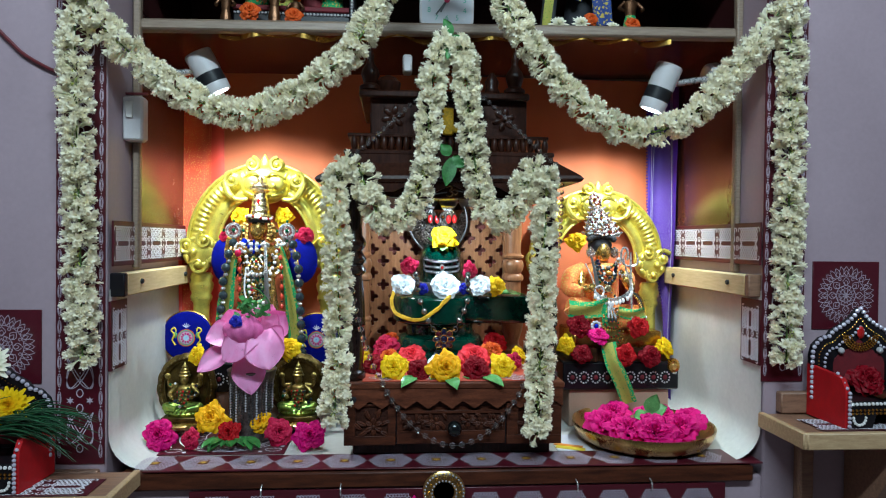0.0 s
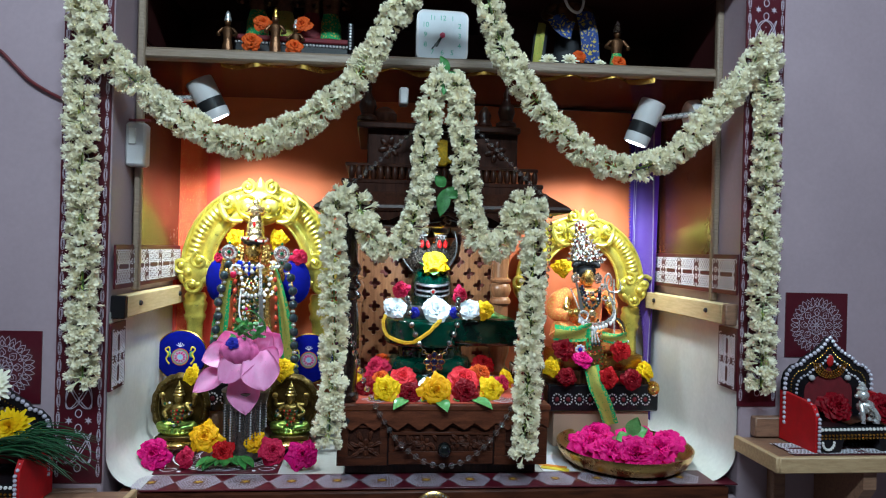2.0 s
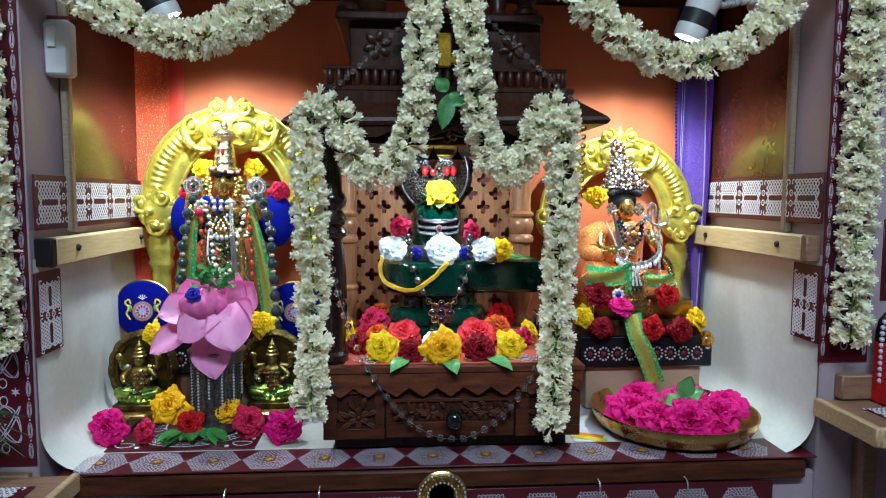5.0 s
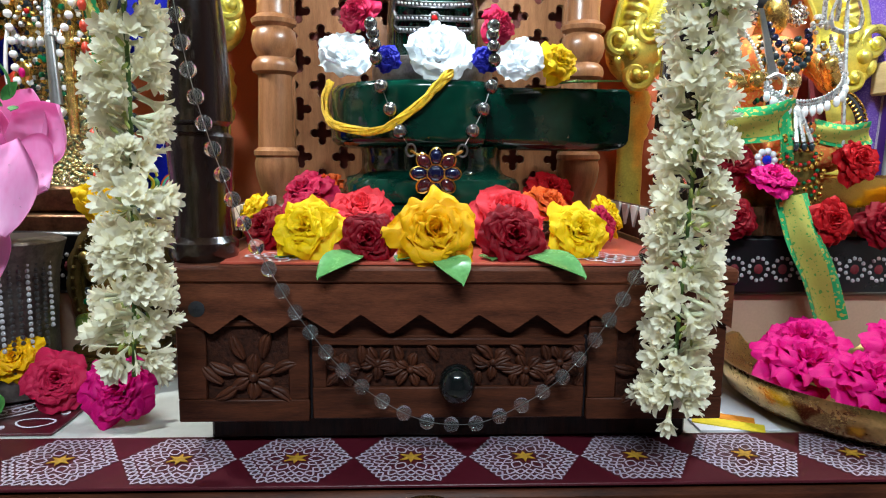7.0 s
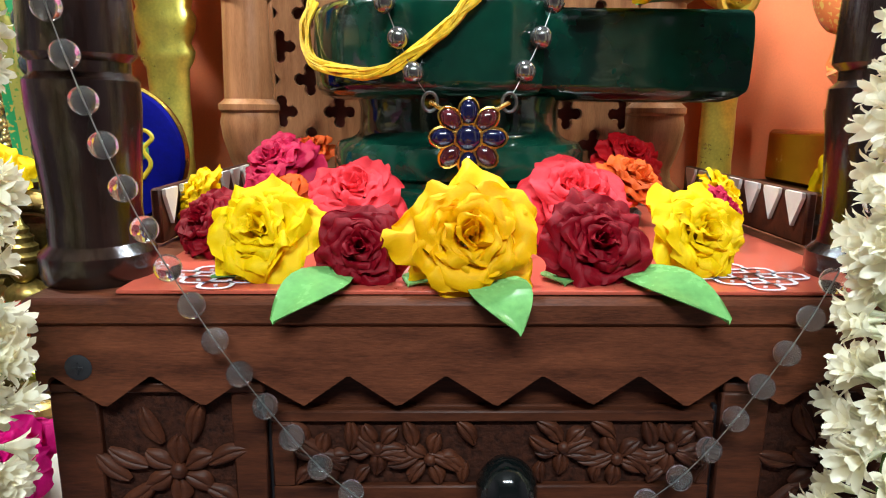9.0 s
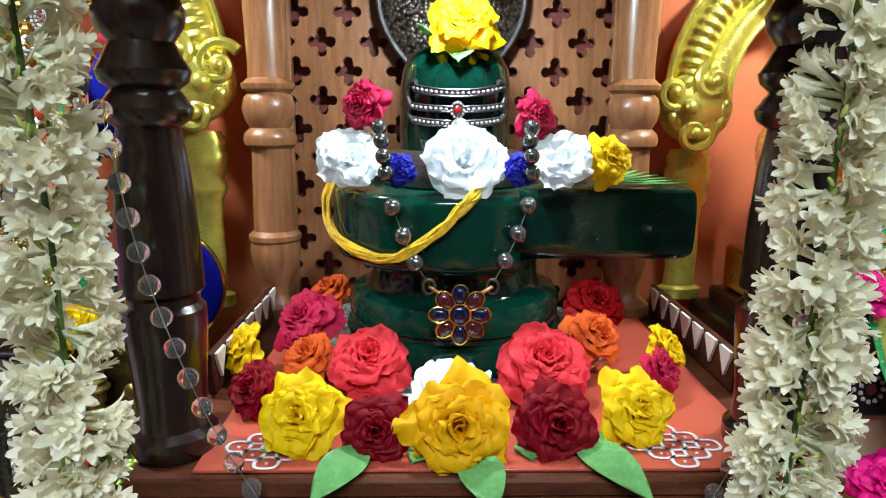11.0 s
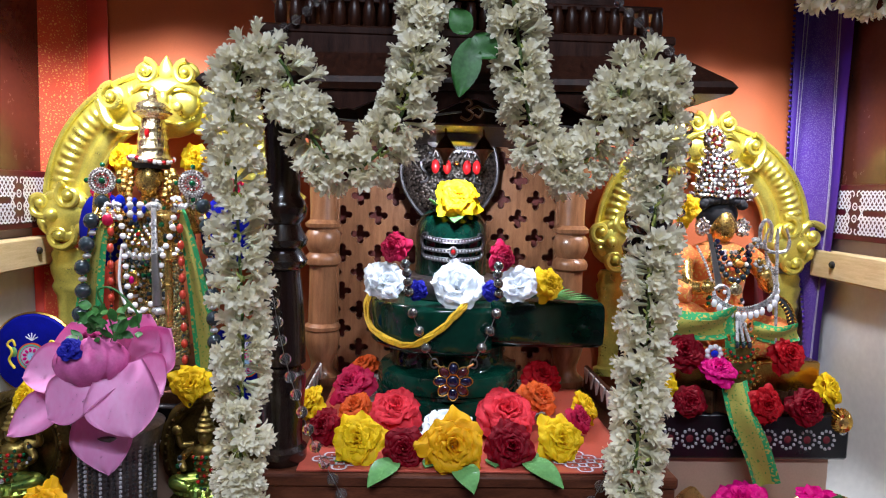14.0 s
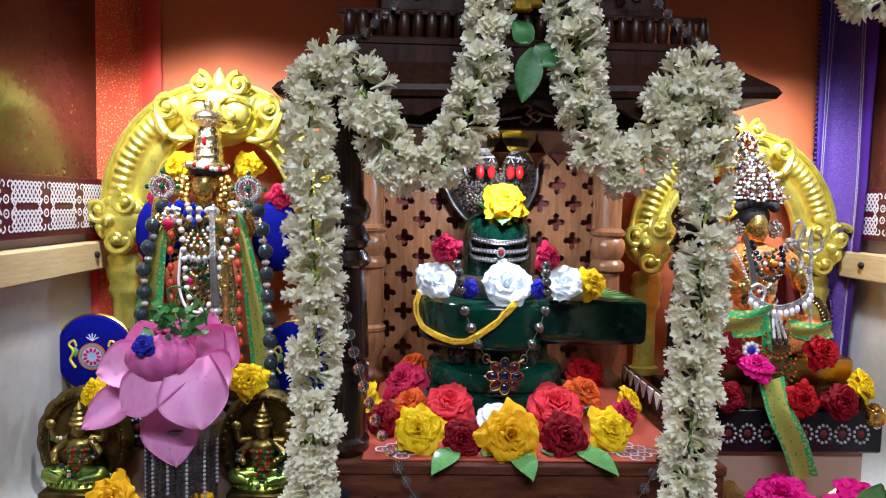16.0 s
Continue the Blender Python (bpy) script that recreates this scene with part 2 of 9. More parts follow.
M = {
    "wall": material("wall_paint", (0.365, 0.270, 0.306), 0.6, vary=0.05, scale=6, fine=150, bump=0.08),
    "cream": material("niche_lining", (0.64, 0.63, 0.59), 0.35, vary=0.07, scale=9, fine=120, bump=0.05),
    "laminate": material("brown_laminate", (0.080, 0.022, 0.013), 0.24, vary=0.15, scale=8, fine=160, bump=0.04),
    "maroonback": material("maroon_board", (0.045, 0.008, 0.008), 0.5, vary=0.15, scale=8, bump=0.05),
    "plank": wood("pale_plank", (0.52, 0.36, 0.20), (0.36, 0.22, 0.11), 0.5, (1, 8, 8)),
    "edge": wood("shelf_edge_wood", (0.28, 0.21, 0.155), (0.18, 0.12, 0.08), 0.45, (1, 10, 10)),
    "beam": wood("yellow_beam_wood", (0.66, 0.52, 0.30), (0.52, 0.38, 0.18), 0.45, (10, 1, 10)),
    "brownblock": wood("brown_block", (0.28, 0.15, 0.09), (0.16, 0.08, 0.05), 0.5, (1, 8, 8)),
    "teak": wood("teak", (0.37, 0.165, 0.072), (0.20, 0.078, 0.030), 0.33, (9, 9, 1), 0.15, 22),
    "teakside": wood("carved_teak", (0.088, 0.024, 0.010), (0.022, 0.006, 0.0035), 0.48, (1, 7, 7), 0.0, 22, 0.2),
    "darkwood": wood("dark_stained_wood", (0.040, 0.012, 0.006), (0.010, 0.0032, 0.002), 0.34, (9, 9, 1), 0.04, 25, 0.20),
    "black": material("black_lacquer", (0.008, 0.007, 0.009), 0.3, bump=0.05, coat=0.1, spec=0.3),
    "maroon": material("maroon_vinyl", (0.072, 0.006, 0.013), 0.35, vary=0.12, scale=12, bump=0.05),
    "redpaper": material("red_paper", (0.50, 0.09, 0.055), 0.3, vary=0.1, scale=14, bump=0.08, coat=0.2),
    "white": material("white_print", (0.74, 0.71, 0.77), 0.5, vary=0.04, bump=0.0),
    "lilac": material("lilac_print", (0.52, 0.45, 0.54), 0.5, vary=0.05, bump=0.0),
    "gold": material("gold_leaf", (0.80, 0.70, 0.13), 0.30, 0.75, vary=0.14, scale=60, fine=500, bump=0.4),
    "brass": material("brass", (0.62, 0.40, 0.14), 0.28, 1.0, vary=0.2, scale=30, bump=0.15),
    "oldbrass": material("old_brass", (0.36, 0.26, 0.07), 0.35, 0.9, vary=0.3, scale=80, bump=0.5),
    "silver": material("silver", (0.80, 0.79, 0.78), 0.28, 0.7, vary=0.2, scale=120, bump=0.35),
    "hood": cells("scaled_silver", (0.17, 0.14, 0.115), (0.020, 0.016, 0.013), 300, 0.40, 0.8, 1.0),
    "filigree": material("filigree_silver", (0.20, 0.165, 0.15), 0.34, 0.85, vary=0.25, scale=120, fine=420, bump=0.6),
    "jade": material("dark_green_jade", (0.0019, 0.031, 0.018), 0.09, vary=0.4, scale=16, fine=90, bump=0.02, hue=(0.0010, 0.011, 0.0080), spec=0.5),
    "punched": material("punched_dark_wood", (0.050, 0.014, 0.007), 0.7, hue=(0.012, 0.004, 0.0025), vary=0.1, scale=420, fine=900, bump=0.9, spec=0.15),
    # dark red that puts the shade behind the lattice holes into the colour
    "redboard": material("lattice_shade_red", (0.17, 0.030, 0.020), 0.6, vary=0.2, scale=20, bump=0.1),
    "silverthread": material("silver_thread", (0.42, 0.38, 0.52), 0.5, 0.3, vary=0.15, scale=300, bump=0.2),
    "lilacpearl": material("lilac_pearl", (0.50, 0.45, 0.54), 0.2, vary=0.08, scale=60, bump=0.0, coat=0.4),
    "barrelred": material("barrel_bead_red", (0.50, 0.045, 0.020), 0.25, vary=0.3, scale=90, bump=0.0, coat=0.3),
    "glass": None,
    "greywire": material("grey_wire", (0.30, 0.29, 0.28), 0.35, 0.8, bump=0.05),
    "jasmine": material("jasmine_petal", (1.0, 0.945, 0.770), 0.6, vary=0.005, scale=60, bump=0.0, island=0.03, through_light=0.36),
    "throat": material("pale_green_throat", (0.86, 0.84, 0.58), 0.5, vary=0.15, scale=90, bump=0.0, island=0.2),
    "calyx": material("calyx_green", (0.42, 0.46, 0.10), 0.6, vary=0.2, scale=90, bump=0.1, island=0.3),
    "stem": material("jasmine_stem", (0.10, 0.17, 0.03), 0.6, vary=0.3, scale=90, bump=0.1, hue=(0.02, 0.06, 0.012)),
    "leaf": material("leaf", (0.20, 0.48, 0.15), 0.26, vary=0.15, scale=50, fine=350, bump=0.2, rand=0.15, through_light=0.25),
    "tulsi": material("tulsi_leaf", (0.07, 0.26, 0.055), 0.4, vary=0.2, scale=90, bump=0.2, rand=0.2, through_light=0.25),
    "grass": material("dark_grass", (0.018, 0.085, 0.03), 0.4, vary=0.3, scale=50, island=0.3, bump=0.1),
    "orangecloth": material("orange_cloth", (0.62, 0.15, 0.045), 0.7, vary=0.07, scale=7, fine=700, bump=0.2, sheen=0.3),
    "redband": cloth("red_zari_border", (0.66, 0.075, 0.024), (0.80, 0.36, 0.10), 260, 0.79, 0.4),
    "redplain": material("red_silk", (0.68, 0.050, 0.022), 0.6, vary=0.08, scale=12, fine=800, bump=0.2, sheen=0.15),
    "purple": cloth("purple_silk", (0.075, 0.022, 0.26), (0.17, 0.11, 0.36), 420, 0.70, 0.3),
    "purpleplain": material("plain_purple_silk", (0.060, 0.016, 0.26), 0.5, vary=0.1, scale=20, fine=700, bump=0.2, spec=0.3),
    "blue": material("royal_blue_velvet", (0.002, 0.004, 0.21), 0.8, vary=0.15, scale=70, bump=0.3, spec=0.12),
    "green": cloth("green_silk_border", (0.010, 0.30, 0.085), (0.52, 0.40, 0.08), 160, 0.74, 0.4),
    "zari": cloth("gold_zari", (0.36, 0.33, 0.05), (0.10, 0.26, 0.04), 220, 0.82, 0.35),
    "orangesilk": cloth("orange_silk", (0.72, 0.17, 0.03), (0.75, 0.45, 0.10), 160, 0.72, 0.5),
    "redvelvet": material("red_velvet", (0.46, 0.006, 0.010), 0.55, vary=0.1, scale=60, bump=0.2, spec=0.3),
    "darkred": material("dark_red_felt", (0.14, 0.006, 0.012), 0.75, vary=0.15, scale=60, bump=0.3),
    "pearl": material("pearl", (0.80, 0.76, 0.74), 0.18, vary=0.06, scale=60, bump=0.0, coat=0.5),
    "greypearl": material("grey_pearl", (0.45, 0.42, 0.43), 0.2, vary=0.1, scale=60, bump=0.0, coat=0.5),
    "goldbead": material("gold_bead", (0.75, 0.46, 0.10), 0.25, 1.0, vary=0.1, bump=0.0),
    "blackbead": material("dark_glass_bead", (0.010, 0.016, 0.020), 0.10, vary=0.4, scale=160, bump=0.0, coat=0.4, hue=(0.030, 0.042, 0.048)),
    "redbead": material("red_stone", (0.45, 0.012, 0.012), 0.15, vary=0.2, scale=90, bump=0.0, coat=0.6),
    "whitestone": material("white_stone", (0.82, 0.80, 0.80), 0.15, vary=0.08, bump=0.0, coat=0.5),
    "garnet": material("garnet", (0.060, 0.008, 0.012), 0.12, vary=0.3, bump=0.0, coat=0.6),
    "bluestone": material("blue_stone", (0.004, 0.006, 0.035), 0.1, vary=0.2, bump=0.0, coat=0.6),
    "yellowthread": material("yellow_thread", (0.80, 0.48, 0.01), 0.65, vary=0.15, scale=200, bump=0.3),
    "whiteplastic": material("white_plastic", (0.58, 0.55, 0.55), 0.35, vary=0.04, scale=20, bump=0.03),
    "blackplastic": material("black_plastic", (0.015, 0.015, 0.017), 0.4, bump=0.05),
    "clockgreen": material("mint_print", (0.10, 0.42, 0.28), 0.5, bump=0.0),
    "clockface": material("clock_face", (0.52, 0.53, 0.56), 0.4, vary=0.03, bump=0.0),
    "pinkred": material("pinkish_red_plastic", (0.55, 0.03, 0.10), 0.35, bump=0.0),
    "wire": material("brown_cable", (0.12, 0.015, 0.02), 0.4, vary=0.15, bump=0.05),
    "floor": material("floor_tile", (0.36, 0.33, 0.30), 0.3, vary=0.08, scale=6, bump=0.03),
    "ceiling": material("ceiling_paint", (0.55, 0.53, 0.51), 0.8, vary=0.03, scale=5, bump=0.05),
    "sheet": material("white_sheet", (0.74, 0.71, 0.66), 0.45, vary=0.05, scale=14, fine=500, bump=0.1),
    "crown": cells("crown_metal", (0.95, 0.84, 0.56), (0.62, 0.46, 0.20), 420, 0.20, 0.95, 0.35),
    "statuegold": material("statue_gold", (0.72, 0.47, 0.13), 0.26, 0.85, vary=0.25, scale=110, bump=0.5),
    "bronze": material("dark_bronze", (0.16, 0.075, 0.035), 0.35, 0.8, vary=0.3, scale=90, bump=0.5),
    "jewel": cells("jewelled_silver", (0.90, 0.86, 0.82), (0.35, 0.26, 0.22), 330, 0.16, 0.85, 1.0),
    "goldjewel": cells("jewelled_gold", (0.80, 0.60, 0.22), (0.06, 0.12, 0.08), 300, 0.22, 0.8, 1.0),
    "darkhair": material("black_cloth", (0.012, 0.012, 0.016), 0.7, bump=0.3),
    "bluesash": cloth("blue_sash", (0.02, 0.05, 0.22), (0.55, 0.42, 0.08), 120, 0.74, 0.3),
    "tan": material("tan_board", (0.42, 0.27, 0.19), 0.5, vary=0.08, scale=14, bump=0.1),
    "orangestrip": material("orange_print", (0.75, 0.25, 0.02), 0.45, bump=0.0),
    "yellowstrip": material("yellow_print", (0.80, 0.60, 0.03), 0.45, bump=0.0),
    "emerald": material("green_stone", (0.004, 0.10, 0.035), 0.12, vary=0.2, bump=0.0, coat=0.6),
    "sapphire": material("bright_blue_stone", (0.006, 0.02, 0.42), 0.12, vary=0.15, bump=0.0, coat=0.6),
    "garnetstone": material("garnet_bead", (0.20, 0.02, 0.02), 0.15, vary=0.3, bump=0.0, coat=0.6),
    "coralstone": material("coral_stone", (0.70, 0.10, 0.03), 0.2, vary=0.1, bump=0.0, coat=0.4),
    "skyblue": material("sky_blue_thread", (0.35, 0.55, 0.75), 0.6, vary=0.1, scale=300, bump=0.3),
    "dullbrass": material("dull_brass", (0.16, 0.105, 0.030), 0.38, 0.9, vary=0.3, scale=80, bump=0.5),
    "greenmetal": material("green_gilt_metal", (0.30, 0.33, 0.05), 0.30, 0.85, vary=0.5, scale=60, bump=0.5, hue=(0.02, 0.16, 0.05)),
    "darksilver": material("dark_silver", (0.13, 0.12, 0.12), 0.38, 0.8, vary=0.2, bump=0.2),
    "wornteak": material("worn_teak", (0.150, 0.042, 0.018), 0.5, hue=(0.036, 0.009, 0.0045), vary=0.05, scale=18, fine=260, stretch=(1, 6, 6), bump=0.45, spec=0.22),
    "starprint": material("brown_gold_print", (0.50, 0.27, 0.03), 0.5, vary=0.2, scale=200, bump=0.0),
    "pillarwood": wood("turned_pillar_wood", (0.026, 0.010, 0.006), (0.006, 0.0028, 0.0022), 0.20, (7, 7, 1), 0.35, 16, 0.45),
    "steelbead": material("grey_glass_bead", (0.24, 0.23, 0.22), 0.10, 0.85, vary=0.3, scale=120, bump=0.0),
    "blackgloss": material("glossy_black_knob", (0.004, 0.006, 0.006), 0.10, bump=0.0, coat=0.3),
    "emit": None,
}


def clear_glass():
    mat = bpy.data.materials.new("clear_glass")
    mat.use_nodes = True
    b = mat.node_tree.nodes["Principled BSDF"]
    b.inputs["Base Color"].default_value = (0.97, 0.98, 0.98, 1)
    b.inputs["Transmission Weight"].default_value, b.inputs["Roughness"].default_value, b.inputs["IOR"].default_value = 0.97, 0.02, 1.38
    return mat


def glow(name, colour, power):
    mat = bpy.data.materials.new(name)
    mat.use_nodes = True
    b = mat.node_tree.nodes["Principled BSDF"]
    b.inputs["Emission Color"].default_value, b.inputs["Emission Strength"].default_value = (*colour, 1), power
    return mat


M["glass"] = clear_glass()
M["emit"] = glow("lamp_glow", (0.95, 0.98, 1.0), 12)
PETALS = {
    "yellow": ((0.95, 0.70, 0.0), (0.92, 0.58, 0.0)), "golden": ((0.95, 0.58, 0.0), (0.90, 0.42, 0.0)),
    "darkred": ((0.34, 0.0, 0.012), (0.15, 0.0, 0.005)), "red": ((0.60, 0.006, 0.012), (0.36, 0.002, 0.006)),
    "coral": ((0.84, 0.055, 0.070), (0.68, 0.018, 0.035)), "orange": ((0.84, 0.16, 0.02), (0.66, 0.07, 0.008)),
    "pink": ((0.66, 0.022, 0.10), (0.46, 0.006, 0.045)), "magenta": ((0.80, 0.006, 0.26), (0.58, 0.0, 0.14)),
    "white": ((0.93, 0.96, 0.98), (0.88, 0.92, 0.95)), "blue": ((0.03, 0.03, 0.50), (0.01, 0.01, 0.26)),
}
for key, (c1, c2) in PETALS.items():
    M["petal_" + key] = material("petal_" + key, c1, 0.55, hue=c2, vary=0.02, scale=70, fine=500, bump=0.2, rand=0.10, spec=0.22, through_light=0.32)
M["lotus"] = material("lotus_petal", (0.98, 0.52, 0.80), 0.45, hue=(0.93, 0.34, 0.66), vary=0.02, scale=34, fine=260, stretch=(1, 1, 0.45), bump=0.15, through_light=0.34)
M["lotusheart"] = material("lotus_heart", (0.68, 0.15, 0.38), 0.5, hue=(0.50, 0.07, 0.24), vary=0.05, scale=60, bump=0.2)


# ---- mesh building ----
ORIGIN = {}


class Mesh:
    """Collects vertices and faces, then becomes one mesh object."""

    def __init__(self):
        self.v, self.f, self.k, self.now = [], [], [], 0

    def use(self, k):
        self.now = k
        return self

    def add(self, verts, faces):
        n = len(self.v)
        self.v += [tuple(p) for p in verts]
        self.f += [tuple(i + n for i in q) for q in faces]
        self.k += [self.now] * len(faces)
        return self

    def box(self, c, s, bevel=0.0015, m=None):
        """A box with chamfered edges; c its middle, s its size."""
        h = [a / 2 for a in s]
        b = min(bevel, *(a * 0.45 for a in h))
        vs, idx = [], {}
        for sx in (-1, 1):
            for sy in (-1, 1):
                for sz in (-1, 1):
                    for a in range(3):
                        p = [sx * h[0], sy * h[1], sz * h[2]]
                        for o in range(3):
                            if o != a:
                                p[o] -= (sx, sy, sz)[o] * b
                        idx[sx, sy, sz, a] = len(vs)
                        vs.append(Vector(p))
        fs = []
        for a in range(3):
            o1, o2 = (a + 1) % 3, (a + 2) % 3
            for sg in (-1, 1):
                q = []
                for e1, e2 in ((-1, -1), (1, -1), (1, 1), (-1, 1)):
                    k = [0, 0, 0]
                    k[a], k[o1], k[o2] = sg, e1, e2
                    q.append(idx[(*k, a)])
                fs.append(q if sg > 0 else q[::-1])
            for e1 in (-1, 1):
                for e2 in (-1, 1):
                    k1, k2 = [0, 0, 0], [0, 0, 0]
                    k1[a], k1[o1], k1[o2] = -1, e1, e2
                    k2[a], k2[o1], k2[o2] = 1, e1, e2
                    q = [idx[(*k1, o1)], idx[(*k2, o1)], idx[(*k2, o2)], idx[(*k1, o2)]]
                    fs.append(q if e1 * e2 < 0 else q[::-1])
        for sx in (-1, 1):
            for sy in (-1, 1):
                for sz in (-1, 1):
                    q = [idx[sx, sy, sz, a] for a in range(3)]
                    fs.append(q if sx * sy * sz > 0 else q[::-1])
        m = m or Matrix()
        c = Vector(c)
        return self.add([m @ p + c for p in vs], fs)

    def lathe(self, c, profile, n=24, m=None, squash=(1, 1)):
        """Turns a profile of (radius, height) round the upright axis through c."""
        m, c, vs, fs = m or Matrix(), Vector(c), [], []
        for r, z in profile:
            for i in range(n):
                a = 2 * math.pi * i / n
                vs.append(c + m @ Vector((r * math.cos(a) * squash[0], r * math.sin(a) * squash[1], z)))
        for j in range(len(profile) - 1):
            for i in range(n):
                k = (i + 1) % n
                fs.append((j * n + i, j * n + k, (j + 1) * n + k, (j + 1) * n + i))
        fs.append(tuple(reversed(range(n))))
        fs.append(tuple(range((len(profile) - 1) * n, len(profile) * n)))
        return self.add(vs, fs)

    def ball(self, c, r, n=10, stretch=(1, 1, 1), m=None):
        prof = [(max(1e-4, math.sin(math.pi * j / (n // 2 + 1))) * r, -math.cos(math.pi * j / (n // 2 + 1)) * r * stretch[2]) for j in range(n // 2 + 2)]
        return self.lathe(c, prof, n, m, stretch[:2])

    def tube(self, pts, r, n=8, closed=False):
        pts = [Vector(p) for p in pts]
        radii = r if isinstance(r, (list, tuple)) else [r] * len(pts)
        vs, fs, up = [], [], Vector((0.123, 0.2, 0.97))
        for i, p in enumerate(pts):
            a = pts[i - 1] if (i or closed) else p
            b = pts[(i + 1) % len(pts)] if (i + 1 < len(pts) or closed) else p
            d = (b - a).normalized()
            s = d.cross(up)
            s = s.normalized() if s.length > 1e-4 else d.orthogonal().normalized()
            up = s.cross(d)
            for k in range(n):
                t = 2 * math.pi * k / n
                vs.append(p + (s * math.cos(t) + up * math.sin(t)) * radii[i])
        m = len(pts)
        for i in range(m if closed else m - 1):
            for k in range(n):
                j, q = (i + 1) % m, (k + 1) % n
                fs.append((i * n + k, j * n + k, j * n + q, i * n + q))
        if not closed:
            fs.append(tuple(range(n)))
            fs.append(tuple(reversed(range((m - 1) * n, m * n))))
        return self.add(vs, fs)

    def grid(self, fn, nu, nv, wrap=False):
        vs = [fn(i / (nu - (0 if wrap else 1)), j / (nv - 1)) for j in range(nv) for i in range(nu)]
        fs = []
        for j in range(nv - 1):
            for i in range(nu if wrap else nu - 1):
                k = (i + 1) % nu
                fs.append((j * nu + i, j * nu + k, (j + 1) * nu + k, (j + 1) * nu + i))
        return self.add(vs, fs)

    def slab(self, fn, nu, nv, thick):
        """A bent sheet with thickness; thick is an offset vector."""
        t = Vector(thick)
        n = len(self.v)
        self.grid(fn, nu, nv)
        self.grid(lambda u, v: Vector(fn(u, v)) + t, nu, nv)
        k = nu * nv
        rim = [i for i in range(nu)] + [j * nu + nu - 1 for j in range(1, nv)] + [(nv - 1) * nu + i for i in range(nu - 2, -1, -1)] + [j * nu for j in range(nv - 2, 0, -1)]
        for a, b in zip(rim, rim[1:] + rim[:1]):
            self.f.append((n + a, n + b, n + k + b, n + k + a))
            self.k.append(self.now)
        return self

    def prism(self, poly, fn, d):
        """A flat polygon given in 2D, laid into space by fn(u, v, depth), d thick."""
        n = len(poly)
        vs = [fn(u, v, 0) for u, v in poly] + [fn(u, v, d) for u, v in poly]
        fs = [tuple(range(n)), tuple(reversed(range(n, 2 * n)))]
        fs += [(i, n + i, n + (i + 1) % n, (i + 1) % n) for i in range(n)]
        return self.add(vs, fs)

    def ribbon(self, pts, w, fn, closed=True, lift=0.0006):
        """A printed line of width w along 2D points, laid into space by fn(u, v, depth)."""
        vs, fs, n = [], [], len(pts)
        for i in range(n):
            a = pts[i - 1] if (i or closed) else pts[i]
            b = pts[(i + 1) % n] if (i + 1 < n or closed) else pts[i]
            dx, dy = b[0] - a[0], b[1] - a[1]
            q = math.hypot(dx, dy) or 1
            ox, oy = -dy / q * w / 2, dx / q * w / 2
            vs += [fn(pts[i][0] + ox, pts[i][1] + oy, lift), fn(pts[i][0] - ox, pts[i][1] - oy, lift)]
        for i in range(n if closed else n - 1):
            j = (i + 1) % n
            fs.append((2 * i, 2 * i + 1, 2 * j + 1, 2 * j))
        return self.add(vs, fs)

    def make(self, name, mats, parent=None, label="", smooth=40, at=None, **tags):
        base = Vector(at) if at is not None else Vector(ORIGIN.get(parent, (0, 0, 0)))
        me = bpy.data.meshes.new(name)
        me.from_pydata([Vector(p) - base for p in self.v], [], self.f)
        for m in (mats if isinstance(mats, (list, tuple)) else [mats]):
            me.materials.append(M[m] if isinstance(m, str) else m)
        me.polygons.foreach_set("material_index", self.k)
        me.update()
        if smooth:
            me.polygons.foreach_set("use_smooth", [True] * len(me.polygons))
            me.set_sharp_from_angle(angle=radians(smooth))
        ob = new(name, me)
        if parent is not None:
            ob.parent = parent
            ORIGIN[ob] = base
        else:
            ob.location = base
            ORIGIN[ob] = base
        if label or tags:
            tagged(ob, label, **tags)
        return ob


def thing(name, at, label, category, group="", kind=""):
    ob = new(name)
    ob.location = at
    ORIGIN[ob] = Vector(at)
    return tagged(ob, label, category, group, kind)


def curve(pts, n=12, closed=False):
    """A smooth line through the points."""
    pts = [Vector(p) for p in pts]
    out, m = [], len(pts)
    for i in range(m if closed else m - 1):
        p0 = pts[(i - 1) % m] if (i or closed) else pts[0] * 2 - pts[1]
        p1, p2 = pts[i], pts[(i + 1) % m]
        p3 = pts[(i + 2) % m] if (i + 2 < m or closed) else pts[-1] * 2 - pts[-2]
        for k in range(n):
            t = k / n
            out.append(0.5 * (2 * p1 + (p2 - p0) * t + (2 * p0 - 5 * p1 + 4 * p2 - p3) * t * t + (3 * p1 - p0 - 3 * p2 + p3) * t ** 3))
    if not closed:
        out.append(pts[-1])
    return out


def spaced(pts, step):
    """Points at even steps along a line."""
    out, left = [pts[0]], step
    for a, b in zip(pts, pts[1:]):
        d = (b - a).length
        while d >= left:
            a = a.lerp(b, left / d)
            out.append(a)
            d, left = (b - a).length, step
        left -= d
    return out


def facing(at, way, spin=0.0, scale=1.0):
    """The pose of a thing whose own z axis points along way."""
    q = Vector(way).normalized().to_track_quat("Z", "Y").to_matrix().to_4x4()
    return Matrix.Translation(at) @ q @ Matrix.Rotation(spin, 4, "Z") @ Matrix.Scale(scale, 4)

